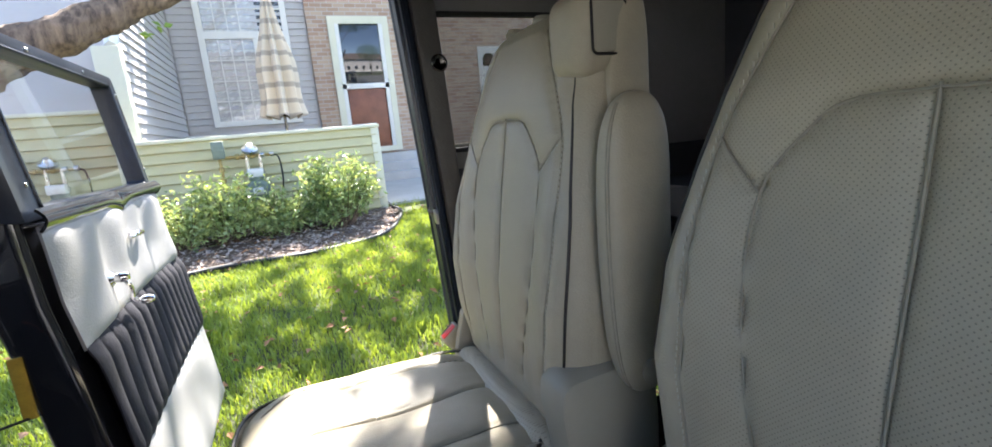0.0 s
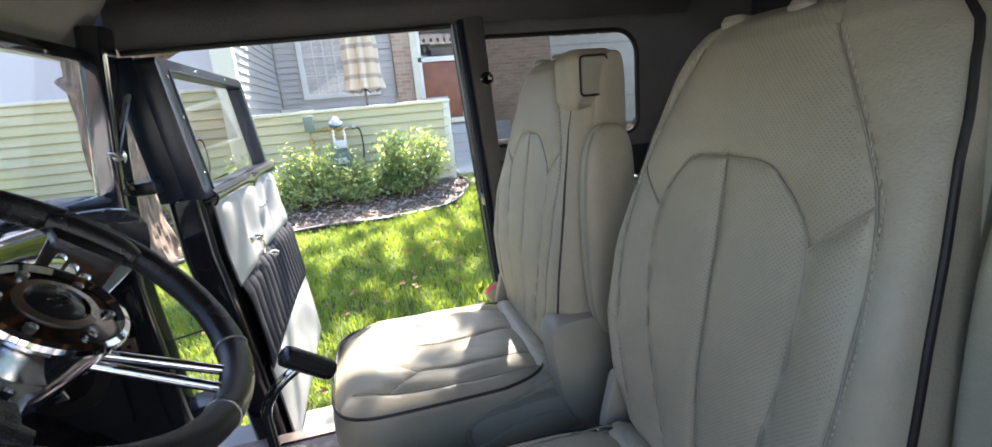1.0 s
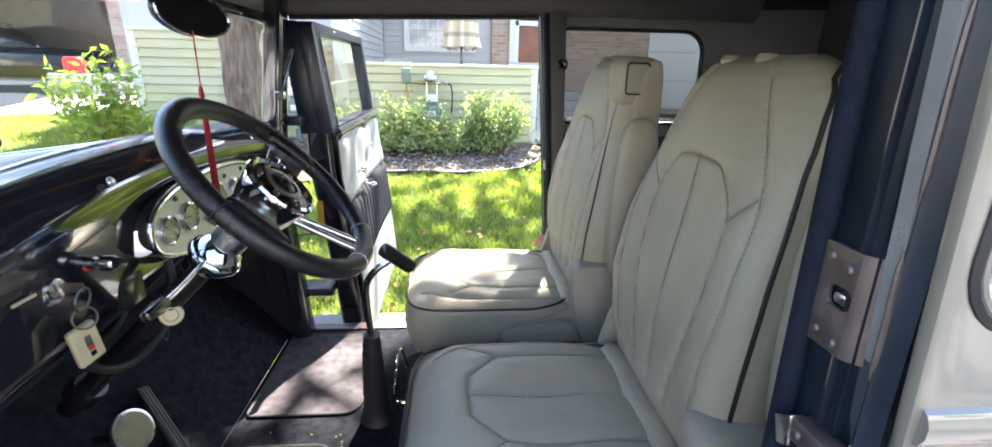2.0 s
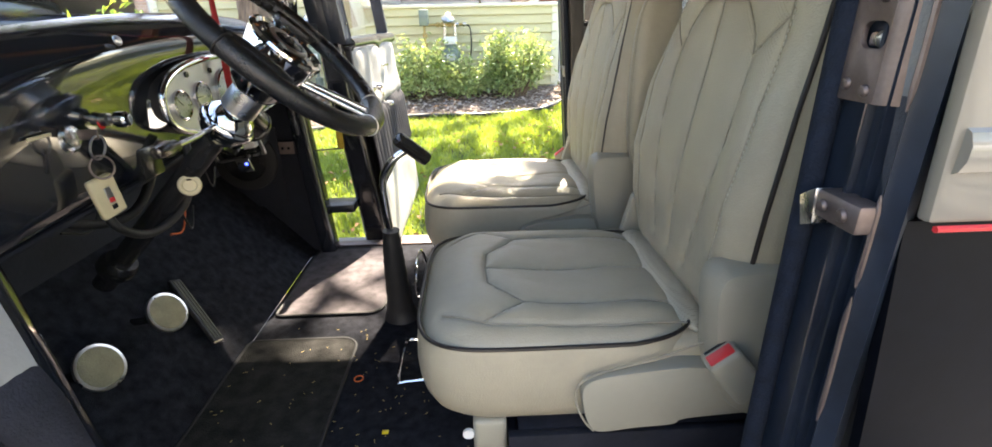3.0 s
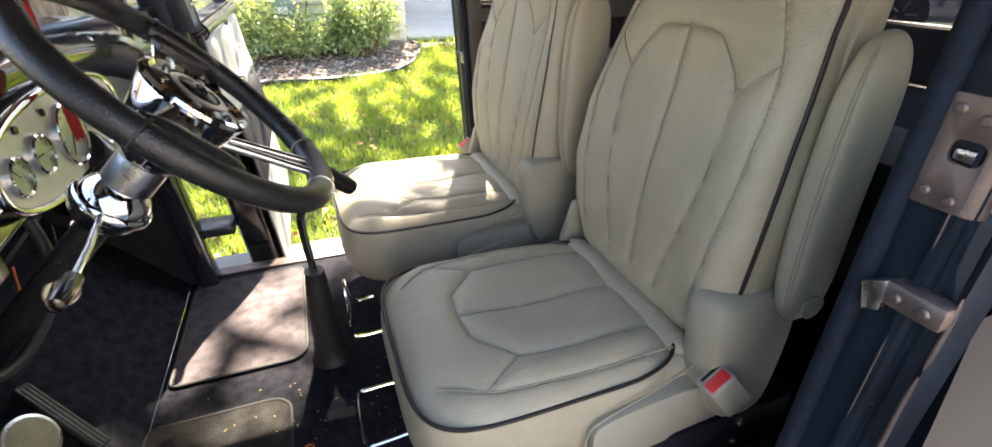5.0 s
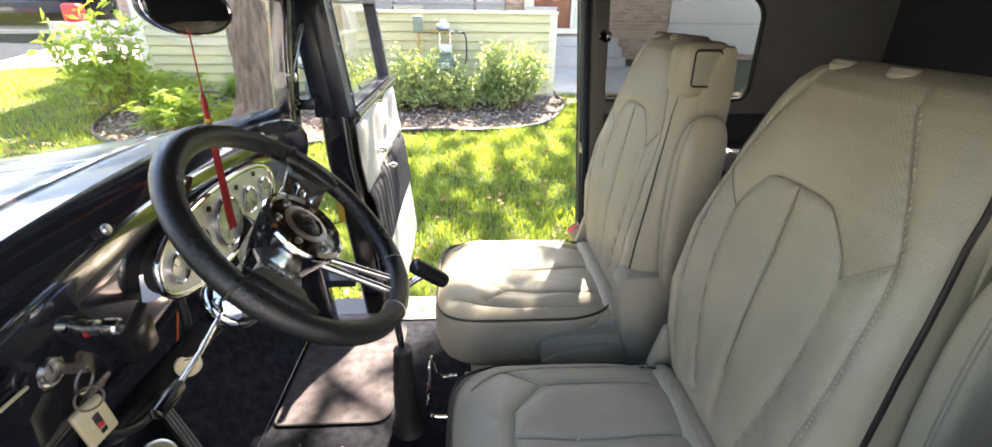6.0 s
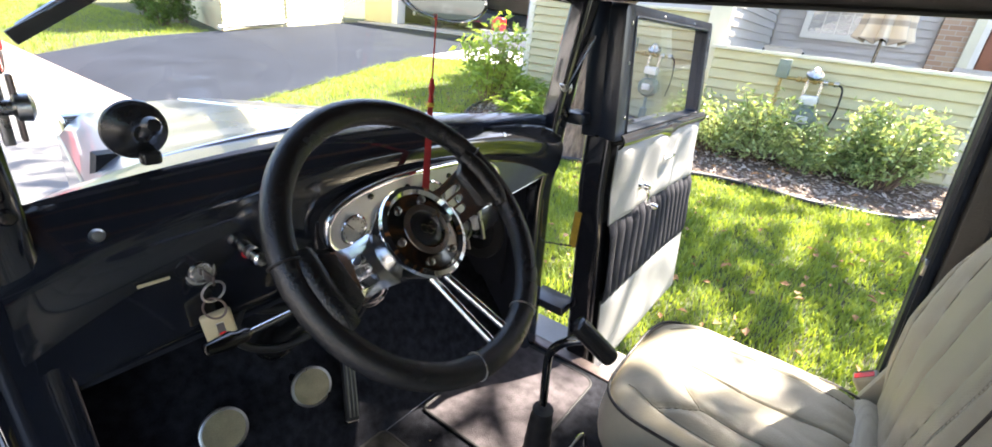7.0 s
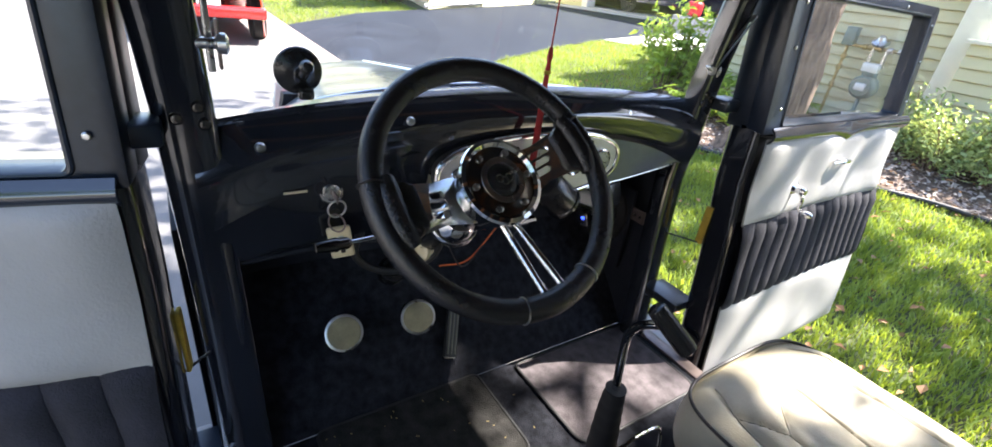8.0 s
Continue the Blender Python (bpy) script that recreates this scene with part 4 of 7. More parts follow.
        z = dome + 0.009 * (1 - np.exp(-dist / 0.016)) * (1 - r ** 8) - 0.003 * np.exp(-(dist / 0.003) ** 2) * (r < 0.98)
        z = z + np.array([noise.noise((a * 8, b * 8, yc * 5)) for a, b in zip(x, y)]) * 0.0022 + np.array([abs(noise.noise((a * 9 + 3, b * 20, yc * 7))) for a, b in zip(x, y)]) * 0.0035 - 0.012 * np.exp(-((x + 0.0) ** 2 + y ** 2) / 0.012)
        rings.append([bm.verts.new((a, yc + b, h)) for a, b, h in zip(x, y, z)])
    for h, o in ((0.860, 1.010), (0.845, 1.022), (0.82, 1.036), (0.79, 1.042), (0.76, 1.034), (0.735, 1.012), (0.710, 0.970), (0.690, 0.905), (0.675, 0.82), (0.667, 0.70)):
        bow = 0.012 * np.clip(-ux, 0, 1)
        rings.append([bm.verts.new((cx + hx * a * o, yc + hy * b * o, h + w * 0)) for a, b, w in zip(ux, uy, bow)])
    mid = bm.verts.new((cx, yc, 0.892))
    for j in range(na):
        bm.faces.new((mid, rings[0][j], rings[0][(j + 1) % na]))
    for A, B in zip(rings, rings[1:]):
        for j in range(na):
            bm.faces.new((A[j], B[j], B[(j + 1) % na], A[(j + 1) % na]))
    bm.faces.new(rings[-1])
    bmesh.ops.recalc_face_normals(bm, faces=bm.faces[:])
    cu = part("cushion", bm, M_LEATHER, st, "creased grey-beige leather seat cushion")
    def cushion_z(x, y):
        r = max(abs((x - cx) / hx), abs(y / hy))
        return 0.892 - 0.010 * min(1, max(0, x + 0.05)) - 0.028 * r ** 7 - 0.012 * min(1, max(0, -x - 0.19)) / 0.07 - 0.0008 + noise.noise((x * 8, y * 8, yc * 5)) * 0.0022 + abs(noise.noise((x * 9 + 3, y * 20, yc * 7))) * 0.0035 - 0.012 * math.exp(-(x * x + y * y) / 0.012)
    for ln in CUSH_SEAMS:
        fine = [(lerp([(0, a[0]), (1, b[0])], t / 6), lerp([(0, a[1]), (1, b[1])], t / 6)) for a, b in zip(ln, ln[1:]) for t in range(6)] + [ln[-1]]
        part("seam", tube([(x, yc + y, cushion_z(x, y)) for x, y in fine if x < 0.20], 0.0016, 6), M_SEAM, cu)
    sel = [j for j in range(na) if ux[j] < 0.94]
    first = next(j for j in range(na) if ux[j] < 0.94 and ux[j - 1] >= 0.94)
    order = [(first + i) % na for i in range(len(sel))]
    part("piping", tube([(cx + hx * ux[j] * 1.012, yc + hy * uy[j] * 1.012, 0.862 + 0.013 * max(0, (ux[j] - 0.5) / 0.44)) for j in order], 0.0038, 8), M_PIPING, cu, "dark brown piping")
    # strip behind the cushion
    roll_line = smooth_line([(0.216, yc - 0.218, 0.866), (0.210, yc - 0.1, 0.873), (0.208, yc, 0.875), (0.210, yc + 0.1, 0.873), (0.216, yc + 0.218, 0.866)], 8)
    part("rear_roll", tube(roll_line, [0.006, 0.012, 0.0155] + [0.0165] * (len(roll_line) - 6) + [0.0155, 0.012, 0.006], 16, flat=2.0), M_PERF, st, "perforated leather roll at the back of the cushion")
    part("cushion_base", box((0.12, yc - 0.232, 0.695), (0.34, yc + 0.232, 0.862), 0.03, 4), M_LEATHER, st, "leather skirt under the backrest")
    # plastic side cover and recliner cover
    side_line = [(p.x, p.y) for p in smooth_line([(-0.004, 0.775, 0), (0.002, 0.800, 0), (0.030, 0.814, 0), (0.098, 0.823, 0), (0.170, 0.828, 0), (0.215, 0.826, 0), (0.30, 0.83, 0), (0.37, 0.81, 0), (0.37, 0.735, 0), (0.30, 0.724, 0), (0.185, 0.715, 0), (0.161, 0.703, 0), (0.095, 0.699, 0), (0.027, 0.694, 0), (0.006, 0.725, 0)], 4, True)]
    part("side_cover", prism(side_line, -0.266, -0.18, lambda p, h: (p[0], yc + h, p[1]), 0.009), M_VINYLSEAT, st, "moulded plastic seat side cover")
    part("skirt_seam", tube([(x, yc - (0.258 - 0.012 * max(0, x - 0.03) / 0.18), z) for x, z in curve2([(0.212, 0.868), (0.116, 0.838), (0.034, 0.821), (-0.006, 0.800), (-0.013, 0.760), (0.004, 0.715), (0.022, 0.690)], 5)], 0.0022, 6), M_SEAM, cu)
    rec = prism([(p.x, p.y) for p in smooth_line([(0.215, 0.81, 0), (0.198, 0.90, 0), (0.190, 0.975, 0), (0.203, 1.010, 0), (0.245, 1.018, 0), (0.33, 1.016, 0), (0.372, 0.985, 0), (0.38, 0.85, 0), (0.36, 0.74, 0), (0.27, 0.735, 0)], 4, True)], -0.288, -0.205, lambda p, h: (p[0], yc + h, p[1]), 0.022)
    part("recliner_cover", rec, M_VINYLSEAT, st, "grey plastic recliner cover")
    part("hinge_cover", prism([(p.x, p.y) for p in smooth_line([(0.20, 0.80, 0), (0.215, 0.93, 0), (0.235, 0.965, 0), (0.30, 0.96, 0), (0.36, 0.90, 0), (0.34, 0.80, 0)], 4, True)], 0.235, 0.262, lambda p, h: (p[0], yc + h, p[1]), 0.008), M_VINYLSEAT, st)
    # recline lever pad
    if own == "passenger":
        part("lever_pad", prism([(p.x, p.y) for p in smooth_line([(0.0, 0.745, 0), (0.11, 0.788, 0), (0.20, 0.795, 0), (0.225, 0.765, 0), (0.19, 0.725, 0), (0.06, 0.715, 0)], 4, True)], -0.276, -0.262, lambda p, h: (p[0], yc + h, p[1]), 0.006), M_VINYLSEAT, st)
    # buckle
    yb = yc + (-0.296 if own == "driver" else 0.320)
    turn = Matrix.Translation((0.218, yb, 0.862)) @ Matrix.Rotation(radians(-39), 4, "Y")
    bk = part("belt_buckle", box((-0.029, -0.022, -0.075), (0.029, 0.022, 0.026), 0.009, 3, None, turn), M_VINYLSEAT, st, "grey seat belt buckle")
    part("buckle_button", box((-0.022, -0.017, 0.0245), (0.022, 0.004, 0.0285), 0.002, 2, None, turn), M_RED, bk, "red release button")
    part("buckle_slot", box((-0.020, 0.009, 0.0245), (0.020, 0.014, 0.0268), 0, 1, None, turn), M_PLASTIC, bk)
    # front foot below the cushion
    part("foot_cover", box((-0.195, yc - 0.225, 0.602), (-0.132, yc - 0.16, 0.69), 0.010, 3), M_VINYLSEAT, st, "pale plastic seat foot")
    part("foot_tab", lathe([(0.004, -0.003), (0.011, -0.003), (0.011, 0.003), (0.004, 0.003)], (-0.204, yc - 0.222, 0.660), (0, 1, 0), 14), M_WHITEPL, st)
    part("slide_rail", box((-0.17, yc - 0.21, 0.565), (0.36, yc - 0.175, 0.585), 0.004), M_STEEL, st)
    st.matrix_basis = Matrix.Translation(shift) @ st.matrix_basis
    return st


seat(0.092, "grey-beige leather driver's seat with dark piping, on a black box", "driver", (0.035, 0, -0.040))
seat(0.742, "sun-dappled grey-beige leather passenger seat with a folded armrest", "passenger", (-0.012, 0, -0.028))

bx = thing("seat_box", "dark plywood box under the front seats with bolts", "seat base", (0.2, MID, 0.5))
part("box_side", box((-0.095, -0.155, 0.503), (0.56, -0.137, 0.632), 0.003), M_DARK, bx)
part("box_front", box((-0.093, -0.137, 0.503), (-0.075, 0.96, 0.60), 0.003), M_DARK, bx)
part("box_lid", box((-0.075, -0.137, 0.616), (0.56, 0.96, 0.632), 0.003), M_DARK, bx)
for x, z in ((-0.078, 0.592), (0.41, 0.605), (0.41, 0.55), (0.25, 0.53), (-0.07, 0.53), (0.265, 0.53)):
    part("bolt", lathe([(0.011, 0), (0.012, 0.002), (0.007, 0.005), (0.006, 0.010), (0, 0.010)], (x, -0.156, z), (0, -1, 0), 12), M_STEEL, bx)

# ---- steering wheel, column and stalk ----
WC, WT = Vector((-0.469, 0.107, 1.299)), radians(44.7)
WN = Vector((math.cos(WT), -0.011, math.sin(WT))).normalized()
WM = Matrix.Translation(WC) @ WN.to_track_quat("Z", "Y").to_matrix().to_4x4()
# local frame of the wheel: side = to the driver's right, up = away from him
side = Vector((0, 1, 0))
side = (side - WN * side.dot(WN)).normalized()
up = WN.cross(side)
if up.z < 0:
    up = -up


def on_wheel(a, r, h=0.0):
    """A point of the wheel: degrees from straight up, turning to the passenger's side; radius; height over its plane."""
    q = radians(a)
    return WC + side * (math.sin(q) * r) + up * (math.cos(q) * r) + WN * h


wheel = thing("steering_wheel", "black leather steering wheel with polished slotted spokes", "steering wheel", WC)
rad = [0.0172 + 0.0022 * (abs(math.cos(radians(a + 12))) ** 6) for a in range(0, 360, 3)]
part("rim", tube([on_wheel(a, 0.194) for a in range(0, 360, 3)], rad, 18, True), M_WHEELRIM, wheel, "black grained leather rim")
for a in (-84, 62, 148, 188):
    part("rim_seam", tube([on_wheel(a, 0.194) + (on_wheel(a, 0.194) - WC).normalized() * (0.0188 * math.cos(t)) + WN * (0.0188 * math.sin(t)) for t in np.linspace(0, 2 * math.pi, 25)[:-1]], 0.0014, 6, True), M_STEEL if a > 100 else M_PIPING, wheel)
for a0 in (-98, 74):
    def plate(p, h, a0=a0):
        c = on_wheel(a0, p[1], h - 0.045 * max(0, (0.135 - p[1]) / 0.09))
        t = (on_wheel(a0 + 90, 1) - WC).normalized()
        return c + t * p[0]
    holes = [rounded(-0.022 + i * 0.015, 0.082, -0.011 + i * 0.015, 0.125 - 0.006 * i, 0.005)[::-1] for i in range(3)]
    part("spoke_plate", prism([(-0.040, 0.045), (-0.033, 0.10), (-0.040, 0.172), (0.040, 0.172), (0.033, 0.10), (0.040, 0.045)], -0.002, 0.002, plate, 0, holes), M_POLISHED, wheel, "polished slotted spoke")
    part("grip_block", prism([(-0.046, 0.180), (-0.040, 0.150), (-0.031, 0.134), (0.031, 0.134), (0.040, 0.150), (0.046, 0.180)], -0.007, 0.009, plate, 0.004), M_WHEELRIM, wheel, "black leather grip block")
    part("thumb_grip", tube([on_wheel(a0 + t, 0.176, 0.004) for t in np.linspace(-17, 17, 9)], [0.012, 0.016, 0.018, 0.018, 0.018, 0.018, 0.018, 0.016, 0.012], 12), M_WHEELRIM, wheel)
for a0, a1 in ((156, 163), (178, 174)):
    part("spoke_rod", tube([on_wheel(a0, 0.05, -0.035), on_wheel(a1, 0.185, 0.0)], 0.0062, 12), M_CHROME, wheel, "chrome rod spoke")
part("hub_cup", lathe([(0.036, -0.105), (0.048, -0.09), (0.060, -0.03), (0.066, -0.005), (0.067, 0.002)], WC, WN, 48), M_CHROME, wheel, "chrome hub cup")
part("hub_ring", lathe([(0.067, 0.0), (0.069, 0.005), (0.067, 0.010), (0.061, 0.012), (0.056, 0.007)], WC, WN, 48, None, False, False), M_CHROME, wheel)
part("hub_face", lathe([(0.058, 0.006), (0.040, 0.009), (0.036, 0.011)], WC, WN, 40), M_HUB, wheel, "smoked chrome hub face")
part("horn_ring", lathe([(0.036, 0.009), (0.036, 0.013), (0.028, 0.014), (0.027, 0.010)], WC, WN, 40, None, False, False), M_STEEL, wheel)
part("horn_button", lathe([(0.027, 0.009), (0.022, 0.014), (0.010, 0.016), (0, 0.0165)], WC, WN, 40), M_PLASTIC, wheel, "dark horn button")
for i in range(3):
    part("button_emblem", tube([WC + side * (0.008 * (i - 1) + 0.006 * math.cos(t)) + up * (0.004 * (i != 1) - 0.003 + 0.006 * math.sin(t)) + WN * 0.0168 for t in np.linspace(0, 2 * math.pi, 13)[:-1]], 0.0009, 5, True), M_HUB, wheel)
for a in range(24, 384, 60):
    part("hub_bolt", lathe([(0.0052, 0.006), (0.0055, 0.0115), (0.003, 0.0125), (0.0028, 0.010)], on_wheel(a, 0.047), WN, 12), M_STEEL, wheel)

col = thing("steering_column", "chrome and black steering column with its clamps", "steering column", (-0.62, 0.107, 1.14))
axis = -WN
part("column_top", lathe([(0.030, 0.10), (0.032, 0.115), (0.032, 0.150), (0.026, 0.155)], WC, axis, 32), M_STEEL, col)
part("column_ball", lathe([(0.026, 0.150), (0.040, 0.165), (0.046, 0.185), (0.042, 0.205), (0.030, 0.22)], WC, axis, 32), M_CHROME, col, "chrome column collar")
part("column_ring", lathe([(0.047, 0.178), (0.050, 0.182), (0.050, 0.19), (0.047, 0.194)], WC, axis, 32, None, False, False), M_CHROME, col)
part("column_tube", lathe([(0.021, 0.21), (0.021, 0.66)], WC, axis, 24), M_PLASTIC, col, "black column tube")
part("column_foot", lathe([(0.030, 0.58), (0.036, 0.59), (0.036, 0.61), (0.030, 0.62)], WC, axis, 24), M_PLASTIC, col)
part("column_drop", box((-0.79, 0.075, 1.07), (-0.755, 0.14, 1.13), 0.006), M_PLASTIC, col)
part("harness", tube(smooth_line([(-0.79, 0.03, 1.12), (-0.77, -0.02, 1.03), (-0.76, 0.05, 0.975), (-0.74, 0.14, 1.0), (-0.72, 0.16, 1.08), (-0.73, 0.18, 1.13)], 8), 0.008, 10), M_RUBBER, col, "black wiring harness")
part("harness", tube(smooth_line([(-0.95, -0.02, 1.10), (-0.90, 0.05, 1.0), (-0.86, 0.16, 0.98), (-0.84, 0.26, 1.08)], 8), 0.010, 10), M_RUBBER, col)
for i, (a, b) in enumerate((((-0.80, 0.20, 1.02), (-0.86, 0.36, 0.92)), ((-0.84, 0.22, 0.90), (-0.92, 0.44, 0.93)), ((-0.88, 0.0, 1.0), (-0.93, 0.2, 1.05)), ((-0.82, 0.36, 1.1), (-0.86, 0.5, 0.98)))):
    part("loose_wire", tube(smooth_line([a, ((a[0] + b[0]) / 2, (a[1] + b[1]) / 2, min(a[2], b[2]) - 0.03), b], 8), 0.0022, 6), M_WIRE if i == 1 else M_RUBBER, col)
part("white_gauge_back", lathe([(0.012, -0.03), (0.014, -0.015), (0.019, -0.009), (0.021, 0.0), (0.019, 0.005), (0.013, 0.006), (0.011, 0.001), (0, 0.001)], (-0.690, 0.092, 1.055), (0.45, -0.8, 0.25), 24), M_FOB, col, "cream plastic sender")
can = part("starter_relay", lathe([(0.0, -0.004), (0.040, 0.0), (0.044, 0.006), (0.044, 0.085), (0.047, 0.088), (0.047, 0.096), (0.030, 0.100), (0, 0.100)], (-0.735, 0.425, 1.150), (0.05, 0.62, -0.5), 32), M_PLASTIC, col, "black relay can under the dashboard")
part("relay_stud", lathe([(0.006, 0.098), (0.006, 0.112), (0.009, 0.113), (0.009, 0.119), (0, 0.120)], (-0.735, 0.425, 1.150), (0.05, 0.62, -0.5), 12), M_STEEL, can)
part("linkage_rod", tube([(-0.66, 0.14, 1.13), (-0.72, 0.33, 1.06), (-0.74, 0.42, 1.05)], 0.009, 8), M_CHROME, col)
stalk = part("turn_stalk", tube([(-0.602, 0.075, 1.172), (-0.590, -0.02, 1.170), (-0.584, -0.088, 1.171)], 0.0042, 10), M_CHROME, col, "chrome turn signal stalk")
part("stalk_tip", lathe([(0.006, 0), (0.010, 0.006), (0.009, 0.018), (0.012, 0.024), (0.008, 0.055), (0, 0.058)], (-0.584, -0.084, 1.171), (0.02, -1, 0.03), 16), M_DARKMETAL, stalk)

# ---- dashboard fittings ----
pod = thing("instrument_pod", "oval chrome-rimmed instrument pod with five round gauges", "dashboard", (-0.77, 0.41, 1.17))


def pod_outline(g=0.0):
    out = []
    for i in range(64):
        a = 2 * math.pi * i / 64
        c, s = math.cos(a), math.sin(a)
        k = (abs(c) ** 2.6 + abs(s) ** 3.0) ** (-1 / 2.8)
        out.append((0.390 + (0.252 + g) * c * k, 1.196 + (0.074 + g) * s * k * (1 - 0.12 * c * c)))
    return out


part("pod_shell", prism(pod_outline(0.006), -0.79, -0.728, lambda p, h: (h, p[0], p[1])), M_RUBBER, pod, "black pod shell")
part("pod_bezel", tube([(-0.724, y, z) for y, z in pod_outline(0.004)], 0.0075, 10, True), M_CHROME, pod, "chrome bezel")
part("pod_face", prism(pod_outline(-0.002), -0.728, -0.722, lambda p, h: (h, p[0], p[1])), M_TURNED, pod, "engine-turned aluminium face")
for y, z, r in ((0.187, 1.192, 0.030), (0.268, 1.198, 0.032), (0.385, 1.194, 0.055), (0.500, 1.200, 0.032), (0.585, 1.196, 0.032)):
    g = part("gauge", lathe([(r, 0), (r, 0.008), (r - 0.003, 0.010), (r - 0.006, 0.008), (r - 0.006, 0.004)], (-0.724, y, z), (1, 0, 0), 36), M_CHROME, pod, "round chrome-rimmed gauge")
    part("dial", lathe([(r - 0.006, 0.0045), (0, 0.005)], (-0.724, y, z), (1, 0, 0), 32), M_GAUGE, g, "silver dial")
    ang = 0.7 + y * 9
    part("needle", tube([(-0.7175, y, z), (-0.7175, y + 0.7 * r * math.cos(ang), z + 0.7 * r * math.sin(ang))], 0.0012, 5), M_PLASTIC, g)
    for i in range(9):
        q = radians(-40 + i * 32.5)
        part("dial_tick", box((-0.7192, y + 0.68 * r * math.cos(q) - 0.0007, z + 0.68 * r * math.sin(q) - 0.0018), (-0.7184, y + 0.68 * r * math.cos(q) + 0.0007, z + 0.68 * r * math.sin(q) + 0.0018)), M_PLASTIC, g, "", False)
    gg = part("dial_glass", lathe([(r - 0.005, 0.009), (0, 0.0105)], (-0.724, y, z), (1, 0, 0), 32), M_GLASS, g)
    gg.visible_shadow = False
for y in (0.228, 0.322, 0.448, 0.543):
    part("warning_lamp", lathe([(0.006, 0), (0.006, 0.004), (0, 0.005)], (-0.722, y, 1.247), (1, 0, 0), 12), M_PLASTIC, pod)
part("pod_tube", lathe([(0.026, 0), (0.029, 0.008), (0.029, 0.03), (0.026, 0.034)], (-0.765, 0.160, 1.184), (0.55, -0.8, 0), 24), M_CHROME, pod, "chrome end of the pod")

keys = thing("ignition_keys", "ignition lock with keys and a cream remote fob on a ring", "keys", (-0.757, -0.069, 1.187))
part("lock_barrel", lathe([(0.025, -0.012), (0.0255, 0.005), (0.021, 0.009), (0.017, 0.008), (0.0155, 0.014), (0.009, 0.016)], (-0.757, -0.068, 1.185), (1, 0, 0.05), 28), M_POLISHED, keys, "polished lock bezel")
part("key_blade", box((-0.735, -0.071, 1.180), (-0.705, -0.067, 1.196), 0.002), M_BRONZE, keys)
part("key_ring", tube([(-0.712 + 0.004 * math.sin(t), -0.069 + 0.016 * math.cos(t), 1.168 + 0.018 * math.sin(t)) for t in np.linspace(0, 2 * math.pi, 25)[:-1]], 0.0018, 6, True), M_STEEL, keys)
part("key_ring", tube([(-0.716 + 0.010 * math.cos(t), -0.069 + 0.012 * math.cos(t), 1.137 + 0.018 * math.sin(t)) for t in np.linspace(0, 2 * math.pi, 25)[:-1]], 0.0018, 6, True), M_BRONZE, keys)
fm = Matrix.Translation((-0.733, -0.058, 1.086)) @ Matrix.Rotation(radians(9), 4, "X") @ Matrix.Rotation(radians(-14), 4, "Z")
fob = part("fob", box((-0.006, -0.022, -0.034), (0.006, 0.022, 0.034), 0.005, 3, None, fm), M_FOB, keys, "cream remote fob")
part("fob_label", box((0.0055, -0.004, -0.012), (0.0068, 0.007, 0.016), 0.0004, 1, None, fm), M_STEEL, fob)
part("fob_button", box((0.0055, -0.003, -0.010), (0.0075, 0.006, -0.002), 0.0006, 1, None, fm), M_RED, fob)
part("fob_button", box((0.0055, -0.003, -0.022), (0.0072, 0.006, -0.014), 0.0006, 1, None, fm), M_PLASTIC, fob)

lt = thing("pull_switch", "polished pull switch with a red collar on the dashboard", "switch", (-0.757, 0.006, 1.197))
part("switch_collar", lathe([(0.014, 0), (0.015, 0.006), (0.012, 0.008)], (-0.757, 0.006, 1.197), (1, 0, 0), 20), M_RED, lt)
part("switch_stem", lathe([(0.010, 0.006), (0.011, 0.02), (0.006, 0.022), (0.006, 0.032)], (-0.757, 0.006, 1.197), (1, 0, 0), 20), M_STEEL, lt)
part("switch_knob", lathe([(0.008, 0.030), (0.013, 0.033), (0.013, 0.048), (0.010, 0.051), (0, 0.051)], (-0.757, 0.006, 1.197), (1, 0, 0), 24), M_CHROME, lt)
usb = thing("charger_socket", "round metal charger socket with a small blue lamp", "socket", (-0.775, -0.085, 1.115))
part("socket_ring", lathe([(0.010, 0), (0.016, 0.002), (0.017, 0.012), (0.012, 0.014), (0.011, 0.006)], (-0.775, -0.105, 1.118), (1, 0, -0.2), 22), M_BRONZE, usb)
part("socket_lamp", lathe([(0.0018, 0), (0.0018, 0.002), (0, 0.0026)], (-0.762, -0.078, 1.112), (1, 0, 0), 10), M_BLUELED, usb, "small blue indicator lamp")
part("socket_plate", box((-0.785, -0.125, 1.10), (-0.775, -0.07, 1.135), 0.003), M_PLASTIC, usb)

# suction mount on the windscreen
sm = thing("suction_mount", "black suction cup phone mount on the windscreen", "phone mount", (-0.80, -0.10, 1.392))
part("cup", lathe([(0.036, 0), (0.0395, 0.004), (0.0385, 0.009), (0.026, 0.017), (0.014, 0.026), (0.011, 0.032), (0, 0.032)], (-0.807, -0.101, 1.392), (1, 0, 0), 40), M_PLASTIC, sm)
part("lever", box((-0.797, -0.106, 1.346), (-0.780, -0.080, 1.366), 0.006, 3), M_PLASTIC, sm)
part("ball_stem", tube([(-0.772, -0.101, 1.392), (-0.757, -0.099, 1.403)], 0.007, 10), M_PLASTIC, sm)
part("ball", lathe([(0.0, -0.012), (0.008, -0.009), (0.012, 0), (0.008, 0.009), (0, 0.012)], (-0.752, -0.098, 1.407), (1, 0, 0.3), 24), M_PLASTIC, sm)

